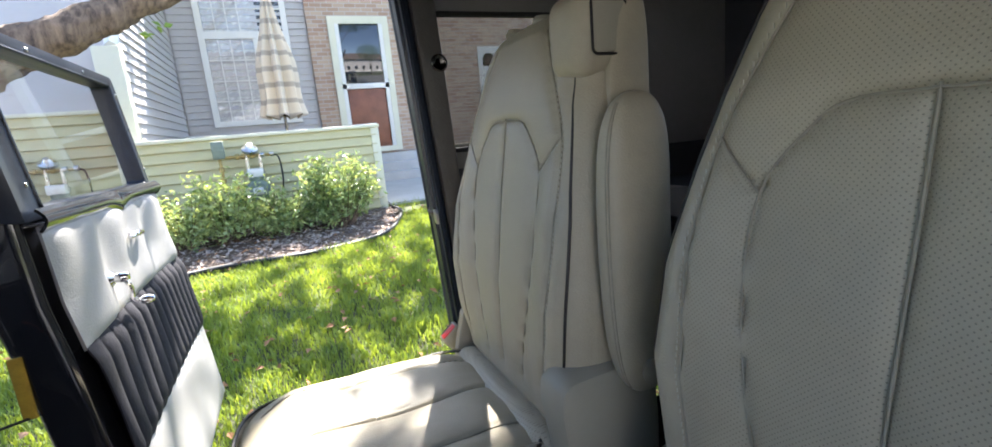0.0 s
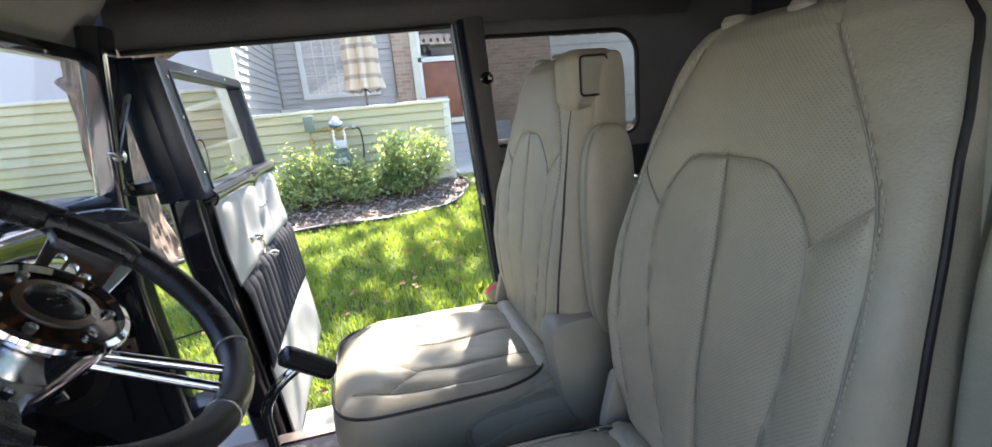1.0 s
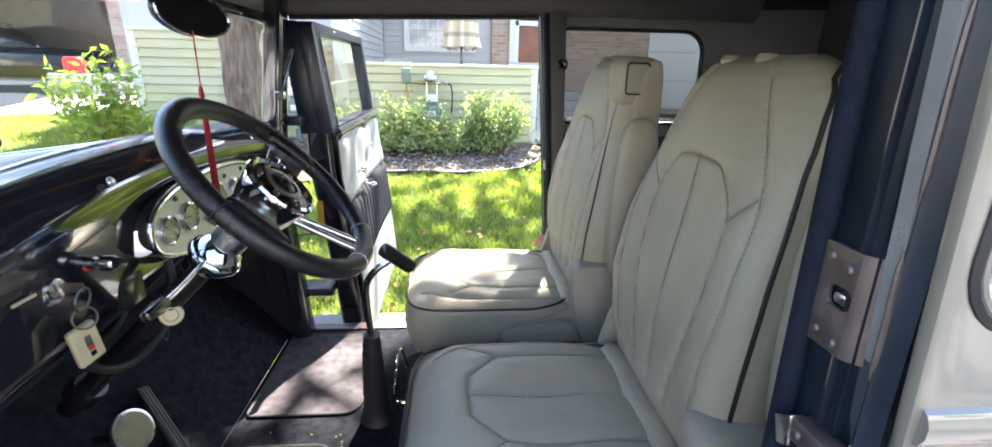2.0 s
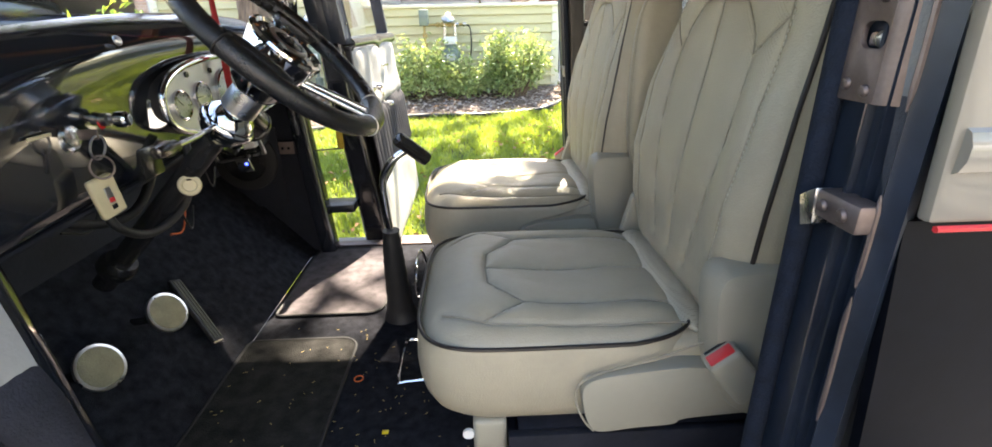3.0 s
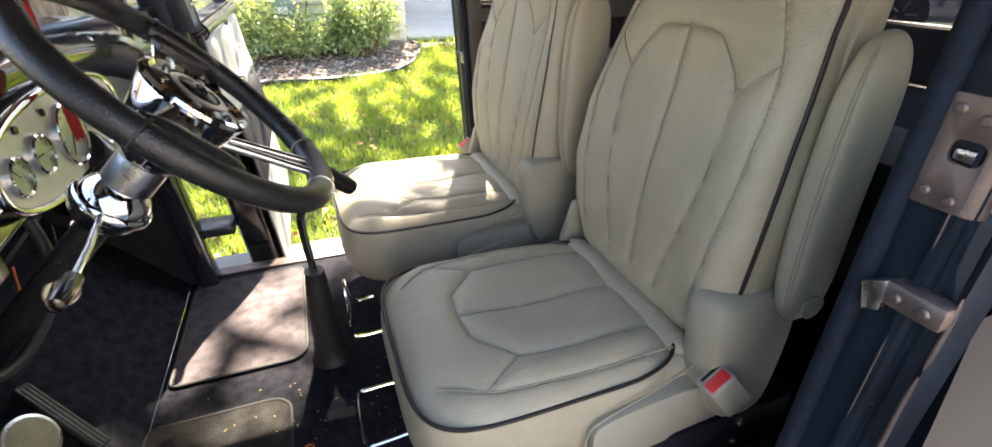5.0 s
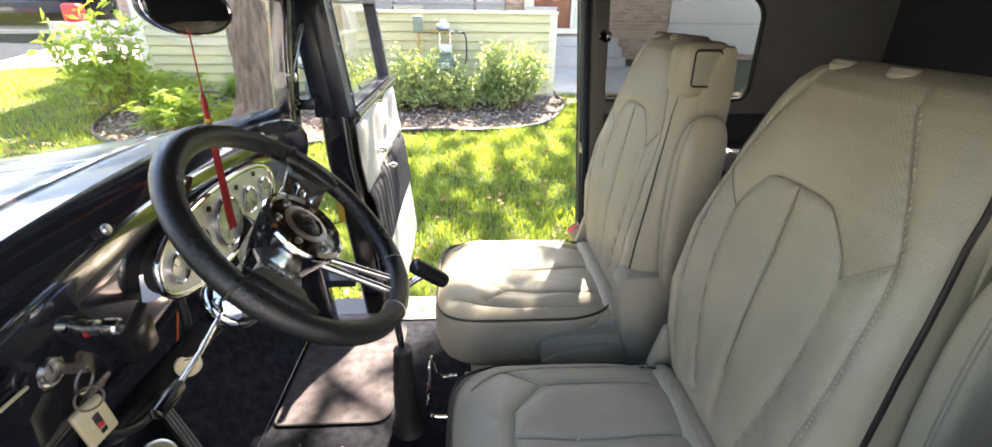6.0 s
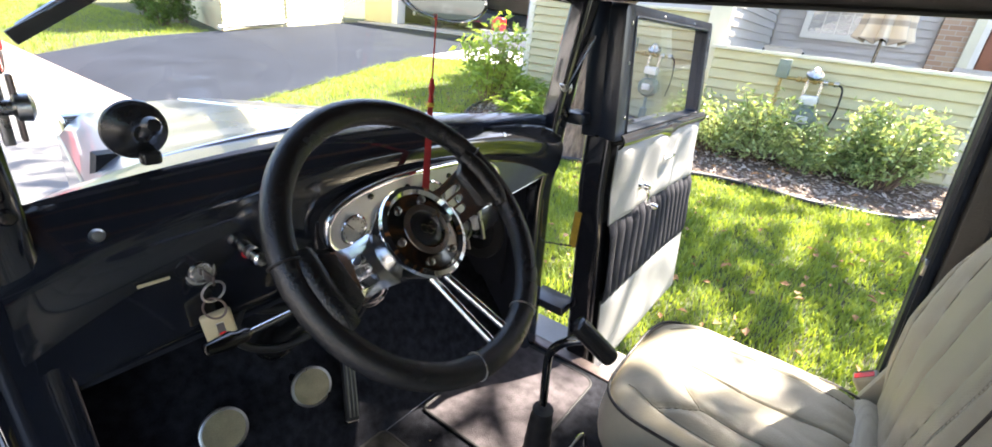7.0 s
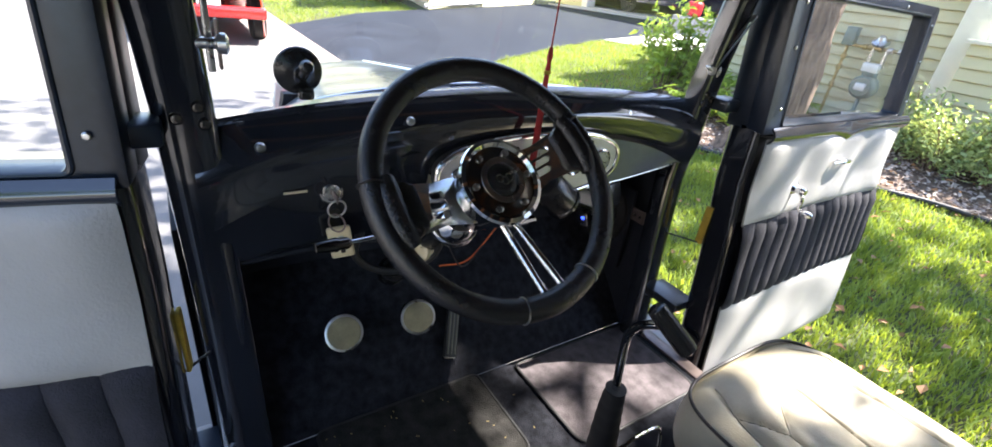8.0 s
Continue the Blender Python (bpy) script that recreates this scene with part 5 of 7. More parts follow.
# wiper hung from the windscreen's top
wp = thing("windscreen_wiper", "black windscreen wiper with a metal arm outside the glass", "wiper", (-0.83, 0.02, 1.64))
part("wiper_blade", prism([(-0.008, 0.0), (0.008, 0.0), (0.006, 0.246), (-0.006, 0.246)], -0.004, 0.004, lambda p, h: (-0.824 + h, -0.195 + 0.84 * p[1] + 0.54 * p[0], 1.500 + 0.54 * p[1] - 0.84 * p[0]), 0.001), M_RUBBER, wp)
part("blade_holder", tube([(-0.832, -0.185, 1.512), (-0.834, -0.09, 1.578), (-0.832, 0.012, 1.642)], [0.004, 0.006, 0.004], 8), M_STEEL, wp, "metal blade holder")
part("wiper_arm", tube(smooth_line([(-0.836, -0.098, 1.588), (-0.842, -0.05, 1.628), (-0.840, 0.02, 1.668)], 5), 0.007, 8), M_DARKMETAL, wp)
part("arm_joint", lathe([(0.0, -0.010), (0.010, -0.008), (0.012, 0.0), (0.010, 0.008), (0, 0.010)], (-0.837, -0.088, 1.596), (1, 0, 0), 16), M_STEEL, wp)

# rear-view mirror with the tassel on it
mi = thing("rear_view_mirror", "oval rear-view mirror on a dark bracket at the header", "mirror", (-0.70, 0.37, 1.62))
mt = Matrix.Translation((-0.700, 0.372, 1.608)) @ Matrix.Rotation(radians(-24), 4, "Z") @ Matrix.Rotation(radians(-6), 4, "X")
bm = prism([(0.088 * math.cos(t) * (abs(math.cos(t)) + 0.0001) ** -0.12, 0.044 * math.sin(t)) for t in np.linspace(0, 2 * math.pi, 49)[:-1]], -0.014, 0.006, lambda p, h: mt @ Vector((h, p[0], p[1])), 0.006)
part("mirror_case", bm, M_PLASTIC, mi)
part("mirror_glass", prism([(0.083 * math.cos(t), 0.040 * math.sin(t)) for t in np.linspace(0, 2 * math.pi, 49)[:-1]], 0.0062, 0.0075, lambda p, h: mt @ Vector((h, p[0], p[1]))), M_MIRROR, mi, "mirror glass")
part("mirror_rim", tube([mt @ Vector((0.0075, 0.0855 * math.cos(t), 0.042 * math.sin(t))) for t in np.linspace(0, 2 * math.pi, 49)[:-1]], 0.0028, 8, True), M_CHROME, mi)
part("mirror_stem", tube(smooth_line([(-0.712, 0.372, 1.615), (-0.735, 0.372, 1.66), (-0.73, 0.372, 1.74), (-0.715, 0.372, 1.78)], 5), [0.010] * 6 + [0.016] * 5 + [0.028] * 5, 12), M_PLASTIC, mi, "dark mirror bracket")
ts = thing("red_tassel", "red thread tassel hanging from the mirror", "tassel", (-0.70, 0.355, 1.25))
part("tassel_cord", tube([(-0.695, 0.352, 1.575), (-0.697, 0.352, 1.44)], 0.0016, 6), M_TASSEL, ts)
part("tassel_knot", lathe([(0, 0.022), (0.004, 0.016), (0.006, 0), (0.004, -0.012), (0.006, -0.03), (0.005, -0.032)], (-0.697, 0.352, 1.445), (0, 0, 1), 14), M_TASSEL, ts)
bm = bmesh.new()
for i in range(60):
    a, r = random.random() * 6.28, 0.0065 * math.sqrt(random.random())
    a2 = a + random.uniform(-0.3, 0.3)
    tube([(-0.697 + r * 0.7 * math.cos(a), 0.352 + r * 0.7 * math.sin(a), 1.425), (-0.697 + r * math.cos(a2), 0.352 + r * math.sin(a2), 1.33), (-0.697 + 1.2 * r * math.cos(a2), 0.352 + 1.2 * r * math.sin(a2), 1.20 + random.uniform(-0.012, 0.012))], 0.0013, 4, False, bm)
part("tassel_threads", bm, M_TASSEL, ts)
part("tassel_band", lathe([(0.006, -0.004), (0.0075, -0.002), (0.0075, 0.002), (0.006, 0.004)], (-0.697, 0.352, 1.415), (0, 0, 1), 14), M_YELLOW, ts, "faded thread band")

# ---- on the floor ----
gl = thing("gear_lever", "chrome gear lever with a black grip and rubber boot", "gear lever", (-0.385, 0.44, 0.5))
part("boot", tube(smooth_line([(-0.386, 0.464, 0.50), (-0.388, 0.458, 0.56), (-0.388, 0.447, 0.66), (-0.387, 0.439, 0.74), (-0.386, 0.436, 0.80)], 6), [0.054, 0.050, 0.046, 0.043, 0.041, 0.039] + [0.037 - 0.0008 * i + 0.0015 * (i % 3 == 0) for i in range(19)], 16), M_RUBBER, gl, "creased black rubber boot")
part("lever", tube(smooth_line([(-0.386, 0.437, 0.785), (-0.388, 0.434, 0.82), (-0.392, 0.430, 0.90), (-0.388, 0.424, 0.96), (-0.358, 0.418, 1.005), (-0.312, 0.421, 1.036)], 8), 0.0095, 12), M_CHROME, gl, "bent chrome lever")
g0 = Vector((-0.336, 0.403, 1.066))
part("grip", lathe([(0.012, -0.004), (0.018, 0.0), (0.0195, 0.012), (0.0195, 0.092), (0.018, 0.102), (0.012, 0.106)], g0, Vector((-0.262, 0.452, 0.988)) - g0, 24), M_PLASTIC, gl, "black cylindrical grip")

for nm, c, n, r in (("clutch_pedal", (-0.90, -0.010, 0.714), (0.85, -0.1, 0.50), 0.047), ("brake_pedal", (-0.885, 0.190, 0.712), (0.85, -0.15, 0.50), 0.047)):
    pd = thing(nm, "round ribbed rubber pedal with a bright rim", "pedal", c, "foot pedals")
    part("pedal_pad", lathe([(r - 0.003, 0.0), (r - 0.002, 0.006), (r * 0.8, 0.0085), (0, 0.009)], c, n, 40), material("worn_pedal_rubber", (0.26, 0.225, 0.13), 0.6, var=0.3, scale=30, bump=0.6, bump_scale=400), pd, "worn tan rubber pad")
    part("pedal_rim", lathe([(r - 0.002, -0.004), (r + 0.001, -0.002), (r + 0.001, 0.006), (r - 0.0035, 0.007)], c, n, 40), M_STEEL, pd)
    part("pedal_arm", tube([Vector(c) - Vector(n).normalized() * 0.006, (c[0] - 0.06, c[1], c[2] - 0.02), (c[0] - 0.14, c[1], c[2] - 0.03)], 0.009, 8), M_PLASTIC, pd)
ap = thing("accelerator_pedal", "long ribbed accelerator pedal", "pedal", (-0.90, 0.31, 0.64), "foot pedals")
am = Matrix.Translation((-0.90, 0.312, 0.640)) @ Matrix.Rotation(radians(-24), 4, "X") @ Matrix.Rotation(radians(-35), 4, "Y")
part("pedal_plate", box((-0.006, -0.022, -0.10), (0.006, 0.022, 0.10), 0.004, 2, None, am), M_RUBBER, ap)
for i in range(3):
    part("pedal_rib", box((0.006, -0.016 + 0.013 * i, -0.092), (0.009, -0.010 + 0.013 * i, 0.092), 0.001, 1, None, am), material("dusty_rubber", (0.12, 0.115, 0.09), 0.7, var=0.3, scale=30) if i == 0 else bpy.data.materials["dusty_rubber"], ap)
part("pedal_hinge", tube([am @ Vector((-0.004, -0.02, -0.10)), am @ Vector((-0.004, 0.02, -0.10))], 0.007, 8), M_STEEL, ap)


def floor_mat(label, outline, pile):
    mt_ = thing("floor_mat", label, "floor mat", (outline[0][0], outline[0][1], 0.5), "floor mats")
    part("mat_carpet", prism(outline, 0.500, 0.507, lambda p, h: (p[0], p[1], h)), pile, mt_, "black carpet pile")
    part("mat_binding", tube([(p[0], p[1], 0.5055) for p in outline], 0.0038, 8, True, flat=1.2), material("mat_binding", (0.012, 0.012, 0.012), 0.7, var=0.3, scale=40), mt_, "stitched edge binding")


# the shaded tone goes to the driver's mat, the sunlit tone to the passenger's
floor_mat("black carpet mat before the driver's seat", rounded(-0.80, -0.115, -0.492, 0.352, (0.02, 0.06, 0.05, 0.02)), M_SHADEMAT)
floor_mat("sun-dappled black carpet mat on the passenger side", rounded(-0.78, 0.480, -0.448, 0.955, (0.02, 0.05, 0.04, 0.02)), M_SUNMAT)
hp = thing("seat_release_bar", "thin chrome seat release loop before the passenger seat", "handle", (-0.30, 0.45, 0.56))
part("loop", tube(smooth_line([(-0.25, 0.40, 0.60), (-0.30, 0.40, 0.60), (-0.322, 0.405, 0.61), (-0.322, 0.41, 0.68), (-0.322, 0.55, 0.68), (-0.30, 0.56, 0.60), (-0.25, 0.56, 0.60)], 6), 0.0045, 8), M_CHROME, hp)
hp = thing("seat_release_bar", "thin chrome seat release loop before the driver's seat", "handle", (-0.36, 0.2, 0.53))
part("loop", tube(smooth_line([(-0.16, 0.235, 0.575), (-0.31, 0.235, 0.575), (-0.338, 0.225, 0.565), (-0.338, 0.10, 0.560), (-0.31, 0.09, 0.562), (-0.16, 0.09, 0.575)], 6), 0.0045, 8), M_CHROME, hp)
rg = thing("orange_ring", "small orange rubber ring on the carpet", "rubber ring", (-0.457, 0.179, 0.503))
part("ring", tube([(-0.457 + 0.011 * math.cos(t), 0.179 + 0.011 * math.sin(t), 0.502) for t in np.linspace(0, 6.283, 21)[:-1]], 0.0017, 6, True), M_WIRE, rg)
yl = thing("yellow_scrap", "small yellow plastic scrap on the carpet", "litter", (-0.36, 0.0, 0.502))
part("scrap", box((-0.366, -0.006, 0.5005), (-0.352, 0.003, 0.505), 0.001), material("yellow_plastic", (0.70, 0.52, 0.02), 0.5), yl)
bm = bmesh.new()
for i in range(130):
    x, y = random.uniform(-0.78, -0.15), random.uniform(-0.12, 0.42)
    a, l = random.random() * 3.14, random.uniform(0.001, 0.004)
    h = 0.508 if (-0.78 < x < -0.50 and -0.10 < y < 0.325) else 0.5008
    box((-l, -0.0007, 0), (l, 0.0007, 0.001), 0, 1, bm, Matrix.Translation((x, y, h)) @ Matrix.Rotation(a, 4, "Z"))
tagged(part("carpet_crumbs", bm, material("straw_crumbs", (0.35, 0.27, 0.10), 0.8), None, "", False), "dry straw crumbs scattered on the carpet", "crumbs", kind="stuff")

# radio bracket and loudspeaker by the passenger's feet
rd = thing("radio_unit", "open radio bracket with a white cassette of parts under the dashboard", "radio", (-0.92, 0.76, 0.96))
rm = Matrix.Translation((-0.925, 0.765, 0.985)) @ Matrix.Rotation(radians(-10), 4, "Y") @ Matrix.Rotation(radians(10), 4, "X")
for z in (-0.05, 0.05):
    part("bracket_rail", box((-0.085, -0.006, z - 0.004), (0.085, 0.006, z + 0.004), 0.002, 1, None, rm), M_STEEL, rd)
for x in (-0.08, 0.08):
    part("bracket_post", box((x - 0.005, -0.006, -0.05), (x + 0.005, 0.006, 0.05), 0.002, 1, None, rm), M_STEEL, rd)
part("radio_body", box((-0.07, 0.01, -0.040), (0.075, 0.10, 0.040), 0.006, 2, None, rm), M_PLASTIC, rd)
part("radio_front", box((-0.035, -0.012, -0.024), (0.07, 0.01, 0.022), 0.008, 3, None, rm), M_WHITEPL, rd, "white front")
for i in range(9):
    part("radio_tooth", box((-0.05 + i * 0.013, -0.010, -0.036), (-0.044 + i * 0.013, 0.0, -0.026), 0, 1, None, rm), M_PLASTIC, rd, "", False)
part("usb_plate", box((-0.02, -0.012, -0.100), (0.025, -0.004, -0.052), 0.005, 2, None, rm), M_STEEL, rd)
part("usb_ring", lathe([(0.008, 0), (0.013, 0.002), (0.013, 0.006), (0.009, 0.006)], rm @ Vector((-0.004, -0.012, -0.075)), (0, -1, 0), 18), M_CHROME, rd)
part("usb_lamp", box((0.010, -0.014, -0.075), (0.016, -0.011, -0.066), 0.001, 1, None, rm), M_BLUELED, rd, "blue lamp")
sp = thing("loudspeaker", "round black loudspeaker on a board by the side panel", "loudspeaker", (-0.985, 0.95, 0.85))
part("speaker_board", box((-1.09, 0.948, 0.70), (-0.865, 0.960, 1.0), 0.004), M_DARK, sp)
part("speaker_rim", lathe([(0.104, 0), (0.114, 0.004), (0.112, 0.014), (0.100, 0.016)], (-0.985, 0.948, 0.885), (0, -1, 0.05), 44), M_RUBBER, sp)
part("speaker_grille", lathe([(0.104, 0.006), (0.09, 0.014), (0.05, 0.02), (0, 0.021)], (-0.985, 0.948, 0.885), (0, -1, 0.05), 44), M_PLASTIC, sp)
part("board_bracket", box((-0.865, 0.952, 0.900), (-0.81, 0.960, 0.945), 0.003), M_BRONZE, sp)
for x in (-0.85, -0.828):
    part("bracket_hole", lathe([(0.005, 0), (0.005, 0.002), (0, 0.002)], (x, 0.952, 0.922), (0, -1, 0), 10), M_PLASTIC, sp)
cable = thing("door_check_rod", "thin dark rod across the toe board by the driver", "rod", (-0.70, -0.2, 0.62))
part("rod", tube([(-0.76, -0.245, 0.70), (-0.70, -0.33, 0.62)], 0.005, 8), M_STEEL, cable)


# ==== outside ====
M_ASPHALT = material("driveway_asphalt", (0.023, 0.028, 0.038), 0.95, spec=0.08, var=0.25, scale=1.2, bump=0.5, bump_scale=160)
M_ROAD = material("sunny_concrete_road", (0.135, 0.132, 0.130), 0.9, var=0.18, scale=1.5, bump=0.4, bump_scale=120)
M_GUTTER = material("pinkish_concrete", (0.24, 0.205, 0.185), 0.9, var=0.15, scale=2, bump=0.4, bump_scale=120)
M_CONC = material("pale_concrete", (0.46, 0.45, 0.44), 0.9, var=0.14, scale=3, bump=0.3, bump_scale=100)
M_SOIL = material("lawn_soil", (0.060, 0.085, 0.022), 0.95, second=(0.045, 0.038, 0.018), scale=3, bump=0.8, bump_scale=60)
M_MULCH = material("wood_mulch", (0.13, 0.085, 0.06), 0.95, var=0.5, scale=12, bump=1.0, bump_scale=70)
M_CHIP = material("mulch_chips", (0.46, 0.39, 0.34), 0.9, second=(0.11, 0.075, 0.06), scale=4, island=True)
M_GRASS = leafy(material("grass_blades", (0.24, 0.325, 0.058), 0.6, second=(0.105, 0.19, 0.032), scale=1.3, island=True))
M_LEAF = leafy(material("tree_leaves", (0.09, 0.17, 0.03), 0.6, second=(0.05, 0.10, 0.02), scale=1, island=True))
M_SHRUB = leafy(material("variegated_shrub_leaves", (0.40, 0.50, 0.24), 0.35, second=(0.04, 0.125, 0.035), scale=3, island=True), 0.35, 1.1)
M_FERN = leafy(material("fern_fronds", (0.27, 0.40, 0.09), 0.5, second=(0.10, 0.21, 0.04), scale=3, island=True))
M_DRY = material("fallen_leaves", (0.34, 0.17, 0.07), 0.8, second=(0.16, 0.11, 0.07), scale=3, island=True)
M_BARK = material("grey_brown_bark", (0.30, 0.21, 0.145), 0.95, second=(0.045, 0.03, 0.024), scale=12, bump=1.0, bump_scale=16, stretch=(2.2, 2.2, 0.35))
M_SIDING = material("cream_green_siding", (0.54, 0.51, 0.31), 0.6, var=0.06, scale=2, bump=0.15, bump_scale=70)
M_SIDING2 = material("grey_siding", (0.52, 0.50, 0.50), 0.6, var=0.06, scale=2, bump=0.15, bump_scale=70)
M_WHITE = material("white_painted_trim", (0.76, 0.75, 0.72), 0.5, var=0.05, scale=4, bump=0.1)
M_CREAMTRIM = material("cream_painted_trim", (0.68, 0.67, 0.54), 0.5, var=0.05, scale=4, bump=0.1)
M_METER = material("grey_green_meter_paint", (0.19, 0.235, 0.20), 0.45, var=0.15, scale=20)
M_BRASS = material("yellowed_pipe", (0.40, 0.30, 0.12), 0.5, metal=0.4, var=0.3, scale=25)
M_DOORWOOD = material("red_brown_door", (0.24, 0.085, 0.045), 0.45, var=0.25, scale=5)
M_CURTAIN = material("white_curtain", (0.66, 0.66, 0.64), 0.9, var=0.1, scale=5)
M_DARKROOM = material("dim_interior", (0.05, 0.05, 0.055), 0.9, var=0.2, scale=2)
M_ROOFING = material("brown_shingles", (0.12, 0.09, 0.075), 0.95, var=0.4, scale=6, bump=0.8, bump_scale=30)
M_REDPAINT = material("red_car_paint", (0.55, 0.015, 0.015), 0.2, var=0.05, scale=2, coat=1.0)
M_TYRE = material("tyre_rubber", (0.02, 0.02, 0.02), 0.8, var=0.3, scale=20, bump=0.3)
M_BLUEPAINT = material("dark_blue_car_paint", (0.02, 0.03, 0.06), 0.2, var=0.1, scale=2, coat=1.0)
M_CARGLASS = material("dark_car_glass", (0.02, 0.025, 0.03), 0.05, coat=1.0)
M_SLING = material("grey_sling_cloth", (0.42, 0.39, 0.36), 0.8, var=0.1, scale=20, bump=0.3, bump_scale=200)
M_EDGING = material("black_lawn_edging", (0.02, 0.02, 0.022), 0.5, var=0.3, scale=10)


def bricks(name):
    m = material(name, (0.40, 0.27, 0.20), 0.9, var=0.2, scale=4, bump=0.3, bump_scale=80)
    nt = m.node_tree
    b = nt.nodes["Principled BSDF"]
    co, mp, br = nt.nodes.new("ShaderNodeTexCoord"), nt.nodes.new("ShaderNodeMapping"), nt.nodes.new("ShaderNodeTexBrick")
    mp.inputs["Rotation"].default_value = (radians(90), 0, 0)
    br.inputs["Scale"].default_value = 1.0
    br.inputs["Brick Width"].default_value, br.inputs["Row Height"].default_value, br.inputs["Mortar Size"].default_value = 0.215, 0.075, 0.007
    br.inputs["Color1"].default_value, br.inputs["Color2"].default_value, br.inputs["Mortar"].default_value = (0.40, 0.26, 0.19, 1), (0.52, 0.40, 0.31, 1), (0.50, 0.46, 0.42, 1)
    nt.links.new(co.outputs["Object"], mp.inputs[0]), nt.links.new(mp.outputs[0], br.inputs["Vector"])
    nt.links.new(br.outputs["Color"], b.inputs["Base Color"])
    return m


M_BRICK = bricks("tan_brick")


def gz(y):
    """Height of the ground: the street is low, the plots rise to the houses."""
    return lerp([(-60, -0.2), (1.3, 0.075), (6.3, 0.475), (14, 0.80), (60, 1.2), (400, 6)], y)


def flat_mesh(name, verts, faces, mat, kind="structure", label="", category="", smooth=True):
    me = bpy.data.meshes.new(name)
    me.from_pydata([tuple(v) for v in verts], [], [tuple(f) for f in faces])
    me.update()
    ob = part_me(name, me, mat, None, "", smooth, 60)
    return tagged(ob, label, category, kind=kind)


def ground_patch(name, outline, lift, mat, label, category, step=0.6):
    """A patch of ground that follows the slope, its edge turned down."""
    ys = sorted({round(p[1], 3) for p in outline} | set(np.arange(min(p[1] for p in outline), max(p[1] for p in outline), step)))
    bm = bmesh.new()
    vs = [bm.verts.new((p[0], p[1], 0)) for p in outline]
    bm.faces.new(vs)
    for y in ys[1:-1]:
        bmesh.ops.bisect_plane(bm, geom=bm.verts[:] + bm.edges[:] + bm.faces[:], plane_co=(0, y, 0), plane_no=(0, 1, 0))
    for v in bm.verts:
        v.co.z = gz(v.co.y) + lift
    top = bm.faces[:]
    r = bmesh.ops.extrude_face_region(bm, geom=top)
    for v in [g for g in r["geom"] if isinstance(g, bmesh.types.BMVert)]:
        v.co.z -= 0.06
    bmesh.ops.recalc_face_normals(bm, faces=bm.faces[:])
    return tagged(part(name, bm, mat), label, category, kind="structure")


# the ground sheet, then what lies on it
xs = [-400, -120, -60, -30, -20, -14, -10, -7, -5, -3, -1, 1, 3, 6, 10, 20, 40, 120, 400]
ysl = [-400, -120, -60, -30, -15, -8, -4, -1, 1.3, 2.3, 3.3, 4.3, 5.3, 6.3, 8, 10, 14, 20, 30, 60, 120, 400]
V = [(x, y, gz(y) - 0.012) for y in ysl for x in xs]
F = [(j * len(xs) + i, j * len(xs) + i + 1, (j + 1) * len(xs) + i + 1, (j + 1) * len(xs) + i) for j in range(len(ysl) - 1) for i in range(len(xs) - 1)]
flat_mesh("ground", V, F, M_SOIL, label="sunny lawn ground with thin grass", category="ground")
LAWN_EDGE = [(-6.0, 1.9), (-6.45, 3.3), (-7.2, 5.1), (-8.35, 8.1)]
ground_patch("road", [(-60, -7.5), (30, -7.5), (30, 1.18), (-60, 1.18)], 0.006, M_ROAD, "pale sunlit concrete street with tree shadows", "road", 2.0)
ground_patch("gutter", [(-60, 1.185), (30, 1.185), (30, 1.34), (-5.9, 1.34), (-6.0, 1.98), (-60, 1.98)], 0.008, M_GUTTER, "pinkish concrete gutter strip", "gutter")
ground_patch("driveway", [(-11.4, 1.985), (-6.02, 1.985), (-6.45, 3.3), (-7.2, 5.1), (-8.45, 8.18), (-9.62, 12.2), (-11.7, 14.85), (-17.1, 13.3), (-16.9, 12.4), (-13.75, 6.3), (-13.1, 4.1)], 0.010, M_ASPHALT, "dark asphalt driveway", "driveway")
ground_patch("footpath", [(-8.43, 8.2), (-7.35, 8.75), (-5.2, 9.8), (-5.2, 12.2), (-9.58, 12.2)], 0.016, M_CONC, "pale concrete path", "path")
ground_patch("patio_walk", [(1.12, 6.55), (3.6, 6.55), (3.6, 9.0), (1.12, 9.0)], 0.016, M_CONC, "pale concrete walk to the door", "path")

# bed with mulch and its edging
BED = [(p.x, p.y) for p in smooth_line([(-4.7, 6.45, 0), (-4.5, 5.7, 0), (-4.05, 4.6, 0), (-2.8, 3.95, 0), (-1.7, 4.35, 0), (-0.9, 4.72, 0), (0.06, 4.72, 0), (0.74, 5.02, 0), (1.1, 5.85, 0), (1.06, 6.28, 0)], 6)]
ground_patch("flower_bed", BED + [(-1.7, 6.32), (-1.75, 6.52), (-4.5, 6.52)], 0.014, M_MULCH, "brown mulched flower bed", "flower bed", 0.3)
ed = thing("lawn_edging", "black plastic edging round the flower bed", "edging", (0, 4.7, gz(4.7)))
part("edging_tube", tube([(x, y, gz(y) + 0.03) for x, y in BED], 0.022, 8), M_EDGING, ed)

rng = np.random.default_rng(3)


def inside(x, y, poly):
    c = np.zeros(x.shape, bool)
    k = len(poly)
    for i in range(k):
        (x1, y1), (x2, y2) = poly[i], poly[(i + 1) % k]
        c ^= ((y1 > y) != (y2 > y)) & (x < (x2 - x1) * (y - y1) / (y2 - y1 + 1e-12) + x1)
    return c


GZ = np.vectorize(gz)


